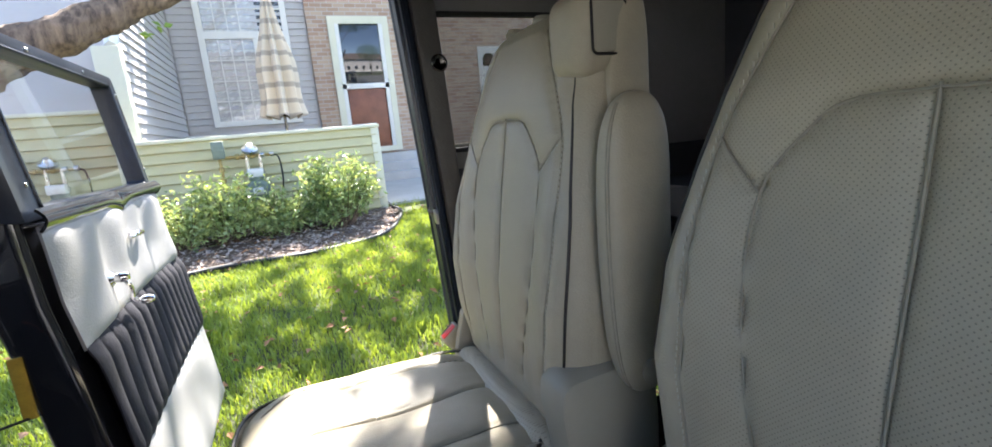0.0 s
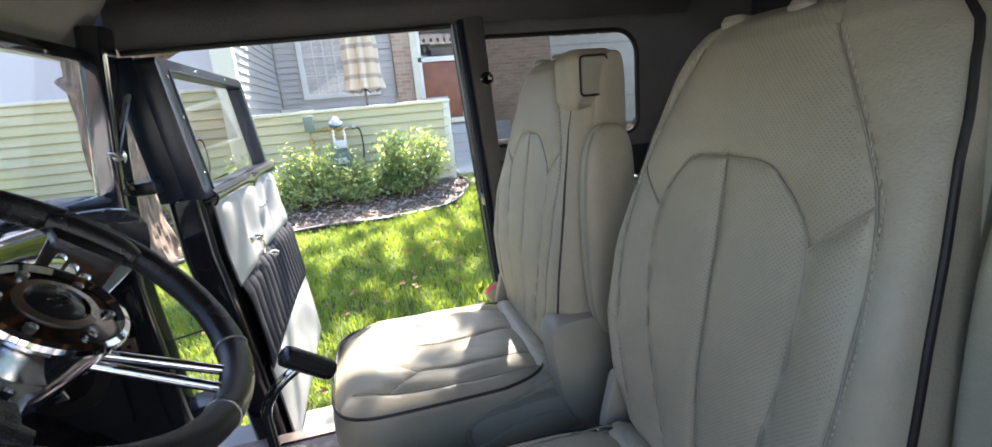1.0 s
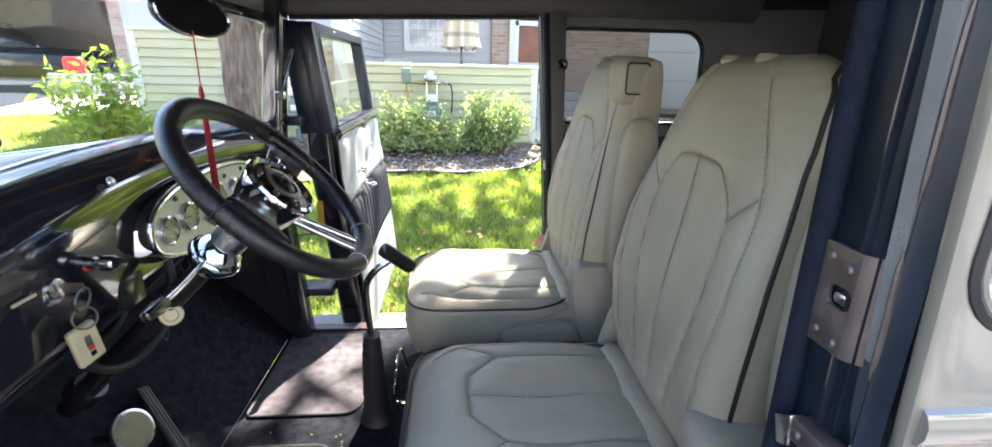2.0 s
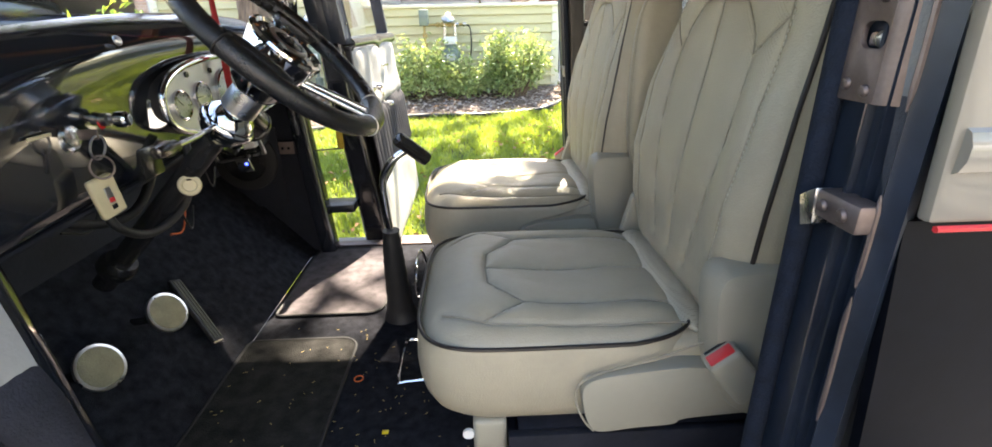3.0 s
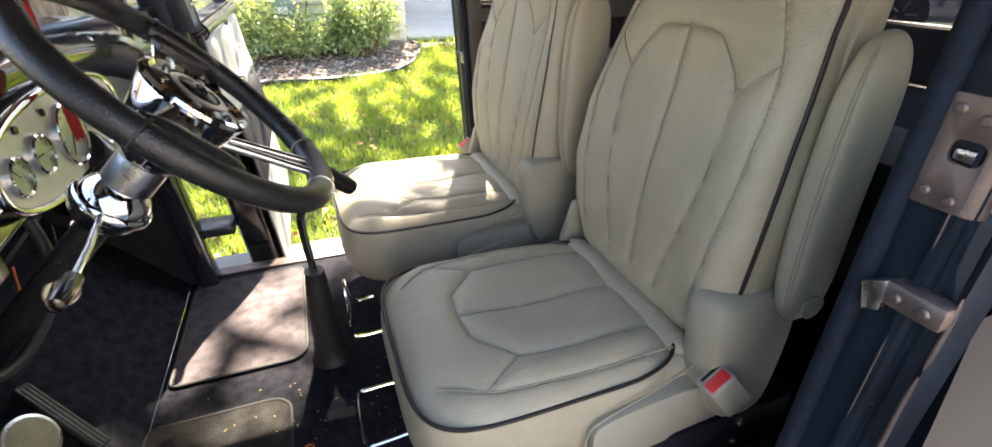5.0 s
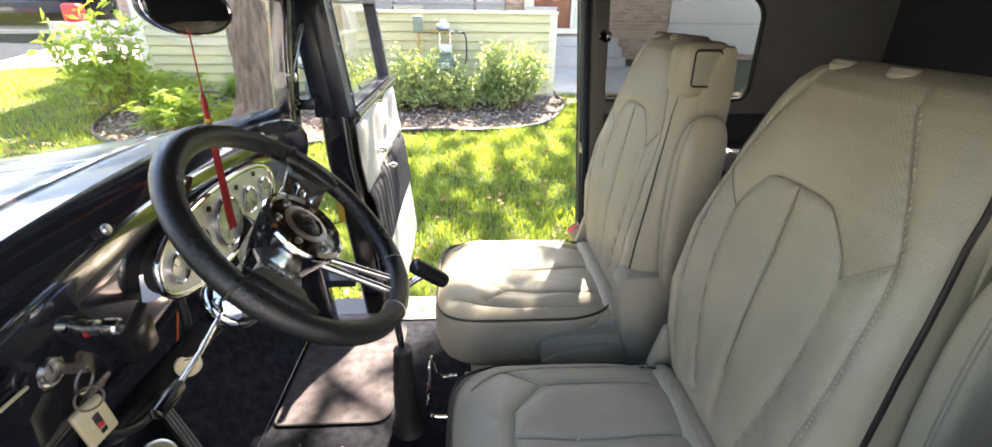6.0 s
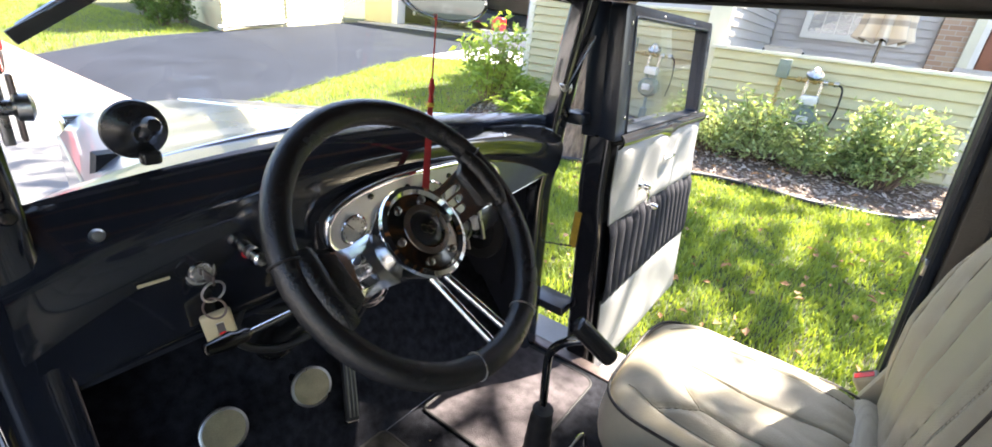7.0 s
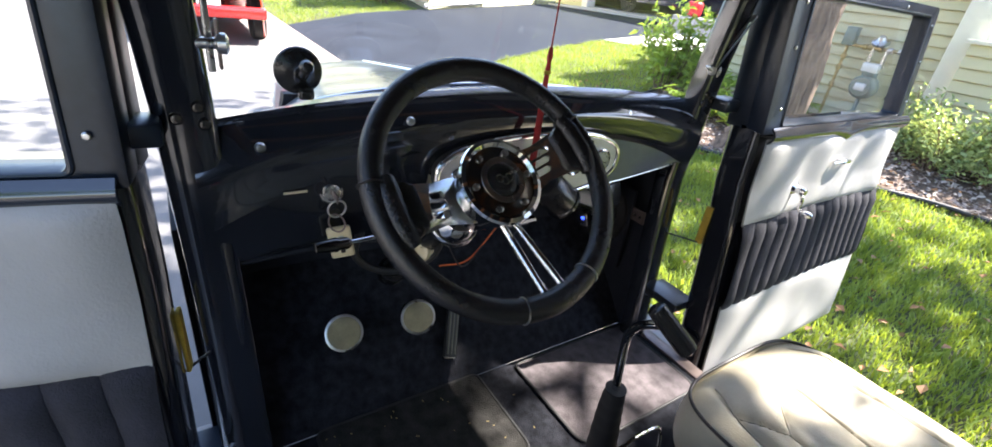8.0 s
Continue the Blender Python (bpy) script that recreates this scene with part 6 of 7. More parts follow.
def scatter_cards(n, centre, normal_jit, length, width, mat, name, label, category, bend=0.25, up=None):
    """Many small bent leaves in one mesh: each two triangles pairs round a mid rib."""
    c = np.asarray(centre)
    n = len(c)
    a = rng.uniform(0, 2 * np.pi, n)
    tilt = rng.normal(0, normal_jit, n)
    d = np.stack([np.cos(a) * np.cos(tilt), np.sin(a) * np.cos(tilt), np.sin(tilt)], 1)
    if up is not None:
        d = d + np.asarray(up)
        d /= np.linalg.norm(d, axis=1)[:, None]
    w = np.cross(d, rng.normal(0, 1, (n, 3)) * normal_jit + np.array([0, 0, 1.0]))
    w /= np.linalg.norm(w, axis=1)[:, None] + 1e-9
    nn = np.cross(w, d)
    L = (length * rng.uniform(0.6, 1.3, n))[:, None]
    W = (width * rng.uniform(0.6, 1.3, n))[:, None]
    v = np.stack([c, c + d * L * 0.45 + w * W / 2 + nn * L * bend * 0.3, c + d * L - nn * L * bend * 0.2, c + d * L * 0.45 - w * W / 2 + nn * L * bend * 0.3], 1).reshape(-1, 3)
    base = np.arange(n) * 4
    f = np.concatenate([np.stack([base, base + 1, base + 2], 1), np.stack([base, base + 2, base + 3], 1)])
    me = bpy.data.meshes.new(name)
    me.from_pydata(v.tolist(), [], f.tolist())
    me.update()
    ob = part_me(name, me, mat, None, "", False)
    return ob


# mulch chips and fallen leaves
x, y = rng.uniform(-5.4, 1.1, 9000), rng.uniform(4.0, 6.5, 9000)
ok = inside(x, y, BED + [(-1.7, 6.32), (-4.5, 6.5)])
tagged(scatter_cards(0, np.stack([x, y, GZ(y) + 0.022], 1)[ok], 0.35, 0.06, 0.028, M_CHIP, "mulch_chips", "", ""), "loose wood and stone chips in the bed", "mulch", kind="stuff")
x, y = rng.uniform(-5.5, 2.6, 900), rng.uniform(1.5, 6.0, 900)
tagged(scatter_cards(0, np.stack([x, y, GZ(y) + 0.045], 1), 0.3, 0.055, 0.036, M_DRY, "fallen_leaves", "", "", 0.5), "orange and brown fallen leaves on the lawn", "leaves", kind="stuff")


def grass(n, x0, x1, y0, y1, h, name, beyond=False):
    x, y = rng.uniform(x0, x1, n), rng.uniform(y0, y1, n)
    ok = ~inside(x, y, BED + [(1.1, 6.4), (-4.7, 6.5)])
    if beyond:
        ok &= x < np.interp(y, [1.985, 4.1, 6.3], [-11.5, -13.2, -13.85])
    else:
        ok &= x > np.interp(y, [p[1] for p in LAWN_EDGE], [p[0] for p in LAWN_EDGE])
    ok &= ~((x > 1.1) & (y > 6.5))
    x, y = x[ok], y[ok]
    k = len(x)
    clump = np.array([noise.noise((a * 1.7, b * 1.7, 3.0)) + 0.5 * noise.noise((a * 6, b * 6, 9.0)) for a, b in zip(x, y)])
    H = h * (0.75 + 0.55 * clump) * rng.uniform(0.5, 1.4, k)
    a = rng.uniform(0, 2 * np.pi, k)
    lean = rng.uniform(0.2, 0.9, k) * H
    wd = rng.uniform(0.0025, 0.005, k)
    z = GZ(y) - 0.012
    P = np.stack([x, y, z], 1)
    side_ = np.stack([-np.sin(a), np.cos(a), 0 * a], 1) * wd[:, None]
    top = P + np.stack([np.cos(a) * lean, np.sin(a) * lean, H], 1)
    mid = P + np.stack([np.cos(a) * lean * 0.35, np.sin(a) * lean * 0.35, H * 0.6], 1)
    v = np.stack([P - side_, P + side_, mid + side_ * 0.8, top, mid - side_ * 0.8], 1).reshape(-1, 3)
    b = np.arange(k) * 5
    f = [(i, i + 1, i + 2, i + 4) for i in b] + [(i + 4, i + 2, i + 3) for i in b]
    me = bpy.data.meshes.new(name)
    me.from_pydata(v.tolist(), [], f)
    me.update()
    return tagged(part_me(name, me, M_GRASS, None, "", False), "sunlit lawn grass with dappled shade", "grass", kind="stuff")


grass(110000, -3.6, 2.2, 1.34, 5.9, 0.075, "lawn_grass")
grass(60000, -9.0, -3.0, 1.5, 9.0, 0.08, "lawn_grass")
grass(9000, 1.0, 5.0, 2.0, 6.6, 0.09, "lawn_grass")
grass(26000, -24.0, -11.5, 2.0, 6.0, 0.10, "lawn_grass", True)


# ---- fences of lapped boards ----
def board_mesh(length, pitch):
    bm = bmesh.new()
    vs = [[bm.verts.new((x, yy, zz)) for yy, zz in ((0.006, 0.013), (-0.032, 0.013), (-0.030, 0.022), (-0.006, pitch), (0.006, pitch))] for x in (0, length)]
    for i in range(5):
        k = (i + 1) % 5
        bm.faces.new((vs[0][i], vs[0][k], vs[1][k], vs[1][i]))
    bm.faces.new(vs[0][::-1]), bm.faces.new(vs[1])
    bmesh.ops.recalc_face_normals(bm, faces=bm.faces[:])
    me = bpy.data.meshes.new("board")
    bm.to_mesh(me)
    bm.free()
    return me


def board_fence(label, x0, x1, y, z0, z1, n, cap, ends):
    fe = thing("fence", label, "fence", ((x0 + x1) / 2, y, z0))
    pitch = (z1 - z0) / n
    me = board_mesh(x1 - x0, pitch)
    me.materials.append(M_SIDING)
    for i in range(n):
        ob = new("board", me)
        ob.parent = fe
        ob.matrix_parent_inverse = fe.matrix_basis.inverted()
        ob.matrix_basis = Matrix.Translation((x0, y, z0 + i * pitch))
    part("fence_core", box((x0, y + 0.008, z0 - 0.05), (x1, y + 0.09, z1), 0.003), M_SIDING, fe)
    part("cap_board", box((x0 - 0.04, y - 0.05, z1 - 0.005), (x1 + 0.05, y + 0.13, z1 + 0.035), 0.006), cap, fe, "pale cap board")
    for xe in ends:
        part("end_board", box((xe - 0.05, y - 0.028, z0 - 0.08), (xe + 0.05, y + 0.10, z1 - 0.006), 0.005), cap, fe, "pale corner board")
    return fe


board_fence("cream lap-sided fence with a pale cap behind the shrubs", -1.62, 1.00, 6.36, 0.49, 1.545, 9, M_CREAMTRIM, (0.99,))
board_fence("cream lap-sided fence beyond the tree", -4.50, -1.80, 6.60, 0.50, 1.93, 12, M_CREAMTRIM, (-4.50,))
pst = thing("corner_column", "cream painted corner column of the porch wall", "column", (-1.70, 6.6, 0.49))
part("column_shaft", box((-1.83, 6.50, 0.42), (-1.58, 6.66, 2.62), 0.008), M_CREAMTRIM, pst)


# ---- gas meters ----
def gas_meter(x, y, z, label):
    g = thing("gas_meter", label, "gas meter", (x, y, gz(y)), "gas meters")
    b = part("meter_body", lathe([(0.0, -0.10), (0.10, -0.095), (0.128, -0.06), (0.135, 0.0), (0.128, 0.06), (0.10, 0.095), (0, 0.10)], (x, y, z - 0.46), (0, -1, 0), 32), M_METER, g, "grey-green meter body")
    part("meter_index", box((x - 0.055, y - 0.125, z - 0.50), (x + 0.055, y - 0.085, z - 0.42), 0.01), M_WHITEPL, b)
    part("meter_head", lathe([(0.05, 0), (0.075, 0.01), (0.08, 0.05), (0.055, 0.08), (0.03, 0.085)], (x, y, z - 0.35), (0, 0, 1), 24), M_METER, g)
    part("index_box", box((x - 0.085, y - 0.08, z - 0.30), (x + 0.085, y + 0.04, z - 0.20), 0.015), M_WHITEPL, g, "white register cover")
    for dx in (-0.10, 0.10):
        part("meter_union", lathe([(0.022, 0), (0.032, 0.01), (0.032, 0.04), (0.02, 0.05), (0.018, 0.24)], (x + dx * 0.7, y, z - 0.28), (0, 0, 1), 16), M_STEEL, g)
    part("top_pipe", tube([(x - 0.34, y, z - 0.05), (x + 0.22, y, z - 0.05)], 0.018, 10), M_BRASS, g)
    for dx in (-0.16, -0.1, 0.0, 0.1, 0.2):
        part("pipe_fitting", lathe([(0.020, -0.025), (0.031, -0.02), (0.031, 0.02), (0.020, 0.025)], (x + dx, y, z - 0.05), (1, 0, 0), 12), M_BRASS if dx < 0.05 else M_STEEL, g)
    part("regulator", lathe([(0.02, -0.06), (0.035, -0.03), (0.085, -0.012), (0.085, 0.012), (0.05, 0.03), (0.03, 0.07), (0, 0.072)], (x - 0.02, y - 0.02, z + 0.02), (0.1, -0.5, 0.8), 24), M_STEEL, g)
    part("inlet_pipe", tube([(x - 0.34, y, z - 0.05), (x - 0.34, y, gz(y) - 0.02)], 0.017, 10), M_BRASS, g)
    for dz in (0.18, 0.30, 0.5):
        part("pipe_fitting", lathe([(0.019, -0.03), (0.03, -0.024), (0.03, 0.024), (0.019, 0.03)], (x - 0.34, y, z - dz), (0, 0, 1), 12), M_BRASS, g)
    part("shutoff_box", box((x - 0.40, y - 0.06, z - 0.06), (x - 0.28, y + 0.05, z + 0.14), 0.012), M_METER, g, "blue-grey service box")
    part("vent_hose", tube(smooth_line([(x + 0.20, y, z - 0.05), (x + 0.27, y - 0.01, z - 0.10), (x + 0.28, y, z - 0.35), (x + 0.24, y + 0.02, z - 0.55)], 6), 0.010, 8), M_RUBBER, g, "black vent hose")
    part("meter_stand", lathe([(0.05, 0), (0.05, 0.2), (0.03, 0.21)], (x, y, gz(y) - 0.02), (0, 0, 1), 14), M_METER, g)
    part("meter_post", tube([(x, y, gz(y) + 0.15), (x, y, z - 0.55)], 0.022, 8), M_METER, g)
    return g


gas_meter(-0.46, 6.18, 1.375, "gas meter with brass pipes before the fence, half behind a shrub")
gas_meter(-2.36, 6.40, 1.41, "gas meter with pipes and a round regulator beside the tree")


# ---- plants ----
def shrub(cx, cy, r, h, n, mat, label, leaf=0.078, stems=40):
    p = thing("shrub", label, "shrub", (cx, cy, gz(cy)), "shrubs in the bed")
    bm = bmesh.new()
    tips = []
    for i in range(stems):
        a, q = rng.uniform(0, 6.28), r * math.sqrt(rng.uniform(0.02, 1))
        top = Vector((cx + q * math.cos(a), cy + q * math.sin(a) * 0.8, gz(cy) + h * rng.uniform(0.35, 1.32) * (1 - 0.25 * (q / r) ** 2)))
        b0 = Vector((cx + 0.25 * q * math.cos(a), cy + 0.25 * q * math.sin(a), gz(cy) - 0.02))
        ln = smooth_line([b0, b0.lerp(top, 0.5) + Vector((0.03, 0, 0.06)), top], 4)
        tube(ln, [0.007 - 0.0006 * j for j in range(len(ln))], 5, False, bm)
        tips.append((b0, top))
    tagged(part("stem_tangle", bm, M_BARK, p), kind="stuff")
    c = []
    for i in range(n):
        b0, top = tips[int(rng.integers(0, stems))]
        t = rng.uniform(0.3, 1.0) ** 0.7
        q = b0.lerp(top, t)
        c.append((q.x + rng.normal(0, 0.055), q.y + rng.normal(0, 0.055), q.z + rng.normal(0, 0.04)))
    lv = scatter_cards(0, c, 0.6, leaf, leaf * 0.46, mat, "leaves", "", "", 0.3, (0, 0, 0.30))
    lv.parent = p
    lv.matrix_parent_inverse = p.matrix_basis.inverted()
    return p


shrub(0.36, 5.66, 0.46, 0.70, 3900, M_SHRUB, "sunlit variegated shrub with pale green leaves", 0.070, 60)
shrub(-0.28, 5.70, 0.34, 0.48, 1900, M_SHRUB, "variegated shrub below the gas meter", 0.066)
shrub(-0.82, 5.66, 0.34, 0.66, 2400, M_SHRUB, "upright variegated shrub beside the gas meter", 0.068)
shrub(-1.22, 5.62, 0.36, 0.52, 2100, M_SHRUB, "spreading variegated shrub in the bed", 0.056)
shrub(-1.60, 5.9, 0.33, 0.6, 1700, M_SHRUB, "low green shrub by the column", 0.056)


def fern(cx, cy, n, ln, mat, label):
    p = thing("fern", label, "fern", (cx, cy, gz(cy)))
    bm = bmesh.new()
    c, ups = [], []
    for i in range(n):
        a = rng.uniform(0, 6.28)
        L = ln * rng.uniform(0.6, 1.15)
        el = rng.uniform(0.5, 1.25)
        pts = [Vector((cx + L * t * math.cos(a) * math.cos(el), cy + L * t * math.sin(a) * math.cos(el), gz(cy) + L * t * math.sin(el) - 0.35 * L * t * t)) for t in np.linspace(0, 1, 9)]
        tube(pts, [0.004 - 0.0003 * j for j in range(9)], 4, False, bm)
        for q in range(1, 9):
            for k in range(5):
                c.append(tuple(pts[q - 1].lerp(pts[q], rng.uniform()) + Vector(rng.normal(0, 0.012, 3))))
    part("stalks", bm, mat, p)
    lv = scatter_cards(0, c, 0.35, 0.12, 0.034, mat, "fronds", "", "", 0.25)
    lv.parent = p
    lv.matrix_parent_inverse = p.matrix_basis.inverted()
    return p


fern(-3.35, 4.95, 30, 0.62, M_FERN, "bright green fern by the lawn edge")
fern(-4.1, 5.95, 40, 0.85, M_FERN, "tall green fern by the fence")
fern(-3.0, 6.0, 26, 0.6, M_FERN, "green fern beside the tree")
shrub(-4.32, 5.45, 0.50, 1.0, 1150, M_FERN, "bright yellow-green leafy shrub near the path", 0.12, 30)
fern(-2.88, 5.1, 22, 0.46, material("yellow_green_blades", (0.42, 0.48, 0.05), 0.5, second=(0.22, 0.34, 0.04), scale=3, island=True), "small yellow-green plant at the tree's foot")


def tree(base, lean, r0, crown, n, label, leaf=0.13, open_=0.11):
    """Tapered trunk with limbs, twigs and a crown of single leaves in uneven clumps."""
    bx_, by_ = base
    z0 = gz(by_) - 0.05
    t = thing("tree", label, "tree", (bx_, by_, z0))
    bm = bmesh.new()
    trunk = smooth_line([(bx_ - 0.10, by_, z0), (bx_ - 0.02, by_, z0 + 0.6), (bx_ + lean[0] * 0.3, by_ + lean[1] * 0.3, z0 + 1.4), (bx_ + lean[0] * 0.6, by_ + lean[1] * 0.6, z0 + 2.3), (bx_ + lean[0], by_ + lean[1], z0 + 3.6)], 6)
    k = len(trunk)
    rr = [r0 * (1.5 - 0.55 * min(1, i / 5)) * (1 - 0.45 * i / k) for i in range(k)]
    dense = [trunk[int(i)].lerp(trunk[min(int(i) + 1, k - 1)], i - int(i)) for i in np.linspace(0, k - 1, 70)]
    tube(dense, list(np.interp(np.linspace(0, k - 1, 70), range(k), rr)), 64, False, bm)
    for v in bm.verts:
        d = noise.noise((v.co.x * 6, v.co.y * 6, v.co.z * 1.6)) * 0.22 + abs(noise.noise((v.co.x * 17, v.co.y * 17, v.co.z * 2.2))) * 0.26 + noise.noise((v.co.x * 40, v.co.y * 40, v.co.z * 7)) * 0.06
        c0 = min(dense, key=lambda q: abs(q.z - v.co.z))
        v.co += (v.co - c0) * d
    (cx_, cy_, cz_), (ax_, ay_, az_) = crown
    clumps = []
    for i in range(36):
        q = Vector(rng.normal(0, 1, 3)).normalized() * rng.uniform(0.35, 1.0) ** 0.5
        clumps.append(Vector((cx_ + q.x * ax_, cy_ + q.y * ay_, cz_ + q.z * az_)))
    tops = [trunk[-1], trunk[-4], trunk[-7]]
    mains = []
    for i in range(9):
        a = 6.28 * i / 9
        tgt = Vector((cx_ + 0.62 * ax_ * math.cos(a), cy_ + 0.62 * ay_ * math.sin(a), cz_ + 0.15 * az_ * math.sin(3 * a)))
        b0 = tops[i % 3]
        ln = smooth_line([b0, b0.lerp(tgt, 0.4) + Vector((0, 0, 0.5)), b0.lerp(tgt, 0.75) + Vector((0, 0, 0.4)), tgt], 6)
        tube(ln, [r0 * 0.16 * (1 - 0.9 * j / len(ln)) for j in range(len(ln))], 9, False, bm)
        mains += ln[6:]
    for c in clumps:
        m_ = min(mains, key=lambda q: (q - c).length)
        ln = smooth_line([m_, m_.lerp(c, 0.5) + Vector((0, 0, 0.2)), c], 4)
        tube(ln, [0.014 * (1 - 0.8 * j / len(ln)) for j in range(len(ln))], 5, False, bm)
    part("trunk", bm, M_BARK, t, "furrowed grey-brown trunk and limbs")
    # leaves fill the crown; noise gaps run along the sun's rays to shape the dapple
    q = rng.normal(0, 1, (n, 3))
    q *= (rng.uniform(0.05, 1, n) ** 0.4 / np.linalg.norm(q, axis=1))[:, None]
    c = np.array([cx_, cy_, cz_]) + q * np.array([ax_, ay_, az_])
    flat = [(a - SUN_TO.x / SUN_TO.z * h, b - SUN_TO.y / SUN_TO.z * h) for a, b, h in c]
    gap = np.array([noise.noise((a * 5.4 + 3.04, b * 5.4 + 67.84, 5.0)) + 0.45 * noise.noise((a * 0.9 + 3.04, b * 0.9 + 67.84, 9.0)) for a, b in flat])
    c = c[gap > open_]
    lv = scatter_cards(0, c, 0.5, leaf, leaf * 0.7, M_LEAF, "crown", "", "", 0.3)
    lv.parent = t
    lv.matrix_parent_inverse = t.matrix_basis.inverted()
    return t


# first crown is out of view, set sunward to dapple the car and lawn
tree((-2.22, 4.50), (-0.25, 0.3), 0.24, ((1.3, 7.2, 8.6), (5.4, 5.8, 2.2)), 115000, "old shade tree with furrowed bark beside the bed", 0.105, 0.13)
tree((-16.0, -12.0), (0.3, 0.2), 0.3, ((-14.0, -10.0, 7.0), (6.0, 5.0, 2.6)), 16000, "broad street tree across the road", 0.22)
tree((9.0, -11.0), (-0.3, 0.2), 0.3, ((8.0, -10.0, 7.0), (6.0, 5.0, 2.6)), 16000, "broad street tree behind the car", 0.22)
# low limb that hangs into view
lb = thing("tree_limb", "thick low limb of the shade tree", "tree limb", (-2.0, 4.6, 2.5))
lm = smooth_line([(-2.45, 4.6, 1.80), (-2.0, 4.75, 2.18), (-1.5, 4.85, 2.42), (-1.1, 5.0, 2.65), (-0.3, 5.3, 3.2), (0.6, 5.8, 4.2)], 14)
bm = tube(lm, [0.185 - 0.0016 * i for i in range(len(lm))], 40)
for v in bm.verts:
    c0 = min(lm, key=lambda q: (q - v.co).length)
    v.co += (v.co - c0) * (0.2 * noise.noise(v.co * 5) + 0.18 * abs(noise.noise(v.co * 16)))
part("limb", bm, M_BARK, lb)
# a few hanging leaves on it
lv = scatter_cards(0, [(-0.95 + 0.06 * math.sin(7 * i), 5.0 + 0.05 * math.cos(5 * i), 2.50 - 0.015 * i) for i in range(9)], 0.5, 0.09, 0.055, M_FERN, "leaf_spray", "", "", 0.3)
lv.parent = lb
lv.matrix_parent_inverse = lb.matrix_basis.inverted()


# ---- the house behind the fence ----
HY = 10.3


def lap_wall(name, f, nu, rows, parent, mat, label=""):
    """Lapped siding as one mesh: each course leans out at its foot."""
    bm = bmesh.new()
    for i in range(rows):
        q = [f(0, i / rows, 0.026), f(1, i / rows, 0.026), f(1, (i + 1) / rows, -0.004), f(0, (i + 1) / rows, -0.004)]
        bm.faces.new([bm.verts.new(p) for p in q])
        q = [f(0, i / rows, -0.004), f(1, i / rows, -0.004), f(1, i / rows, 0.026), f(0, i / rows, 0.026)]
        bm.faces.new([bm.verts.new(p) for p in q])
    return part(name, bm, mat, parent, label, False)


hs = thing("town_house", "grey-sided and tan brick town house with a red-brown door", "house", (0.5, HY, 0.7))
part("wall_back", box((-1.70, HY + 0.05, 0.5), (6.5, HY + 0.25, 5.3)), M_SIDING2, hs)
lap_wall("siding", lambda u, v, o: (-1.62 + 2.27 * u, HY + 0.028 - o, 0.6 + 4.68 * v), 1, 39, hs, M_SIDING2, "grey lap siding")
part("brick_wall", box((0.66, HY - 0.08, 0.5), (6.5, HY + 0.03, 5.3), 0.004), M_BRICK, hs, "tan brick wall")
# projecting wing, lit by the sun
part("wing_core", prism([(6.62, 0.5), (10.3, 0.5), (10.3, 5.1), (8.2, 5.0), (6.62, 2.62)], -4.6, -1.66, lambda p, h: (h, p[0], p[1])), M_SIDING2, hs)
lap = bmesh.new()
for i in range(42):
    z0_, z1_ = 0.5 + i * 0.12, 0.62 + i * 0.12
    y0_ = 6.64 if z1_ < 2.62 else 6.62 + (z1_ - 2.62) / 2.58 * 1.58
    if z1_ > 5.0:
        break
    for q in (((-1.634, y0_, z0_), (-1.634, HY, z0_), (-1.657, HY, z1_), (-1.657, y0_, z1_)), ((-1.658, y0_, z0_), (-1.658, HY, z0_), (-1.634, HY, z0_), (-1.634, y0_, z0_))):
        lap.faces.new([lap.verts.new(p) for p in q])
part("wing_siding", lap, M_SIDING2, hs, "sunlit lap siding of the wing", False)
part("wing_coping", tube([(-1.66, 6.60, 2.64), (-1.66, 8.2, 5.04), (-1.66, 10.2, 5.12)], 0.07, 4), M_WHITE, hs)
part("roof", prism([(9.95, 5.25), (10.3, 5.42), (14.2, 7.4), (18.3, 5.4), (18.3, 5.15), (9.95, 5.15)], -5.0, 7.0, lambda p, h: (h, p[0], p[1])), M_ROOFING, hs, "brown shingled roof")
part("house_body", box((-4.6, HY + 0.25, 0.4), (6.5, 18.0, 5.2)), M_SIDING2, hs)
# window with its grid and curtains
win = part("window_frame", prism(rounded(-1.20, 1.86, 0.32, 4.45, 0.004, 1), HY - 0.05, HY + 0.02, lambda p, h: (p[0], h, p[1]), 0, (rounded(-1.10, 1.96, 0.22, 3.42, 0.003, 1)[::-1], rounded(-1.10, 3.55, 0.22, 4.36, 0.003, 1)[::-1])), M_WHITE, hs, "white window frame")
part("window_mullion", box((-0.32, HY - 0.045, 1.96), (-0.20, HY + 0.02, 3.42), 0.004), M_WHITE, win)
for x in (-0.90, -0.70, -0.50, -0.02):
    part("glazing_bar", box((x - 0.010, HY - 0.02, 1.96), (x + 0.010, HY - 0.005, 4.36)), M_WHITE, win)
for z in (2.32, 2.68, 3.05, 3.95):
    part("glazing_bar", box((-1.10, HY - 0.019, z - 0.010), (0.22, HY - 0.006, z + 0.010)), M_WHITE, win)
part("curtain", sheet(lambda u, v: (-1.08 + 0.80 * u, HY + 0.022 + 0.004 * math.sin(40 * u), 1.96 + 2.38 * v), 80, 2, 0.003), M_CURTAIN, win, "white net curtain")
# dark sheet behind the glass stands in for the unlit room
part("dim_room_sheet", box((-0.20, HY + 0.016, 1.96), (0.22, HY + 0.027, 4.36)), M_DARKROOM, win)
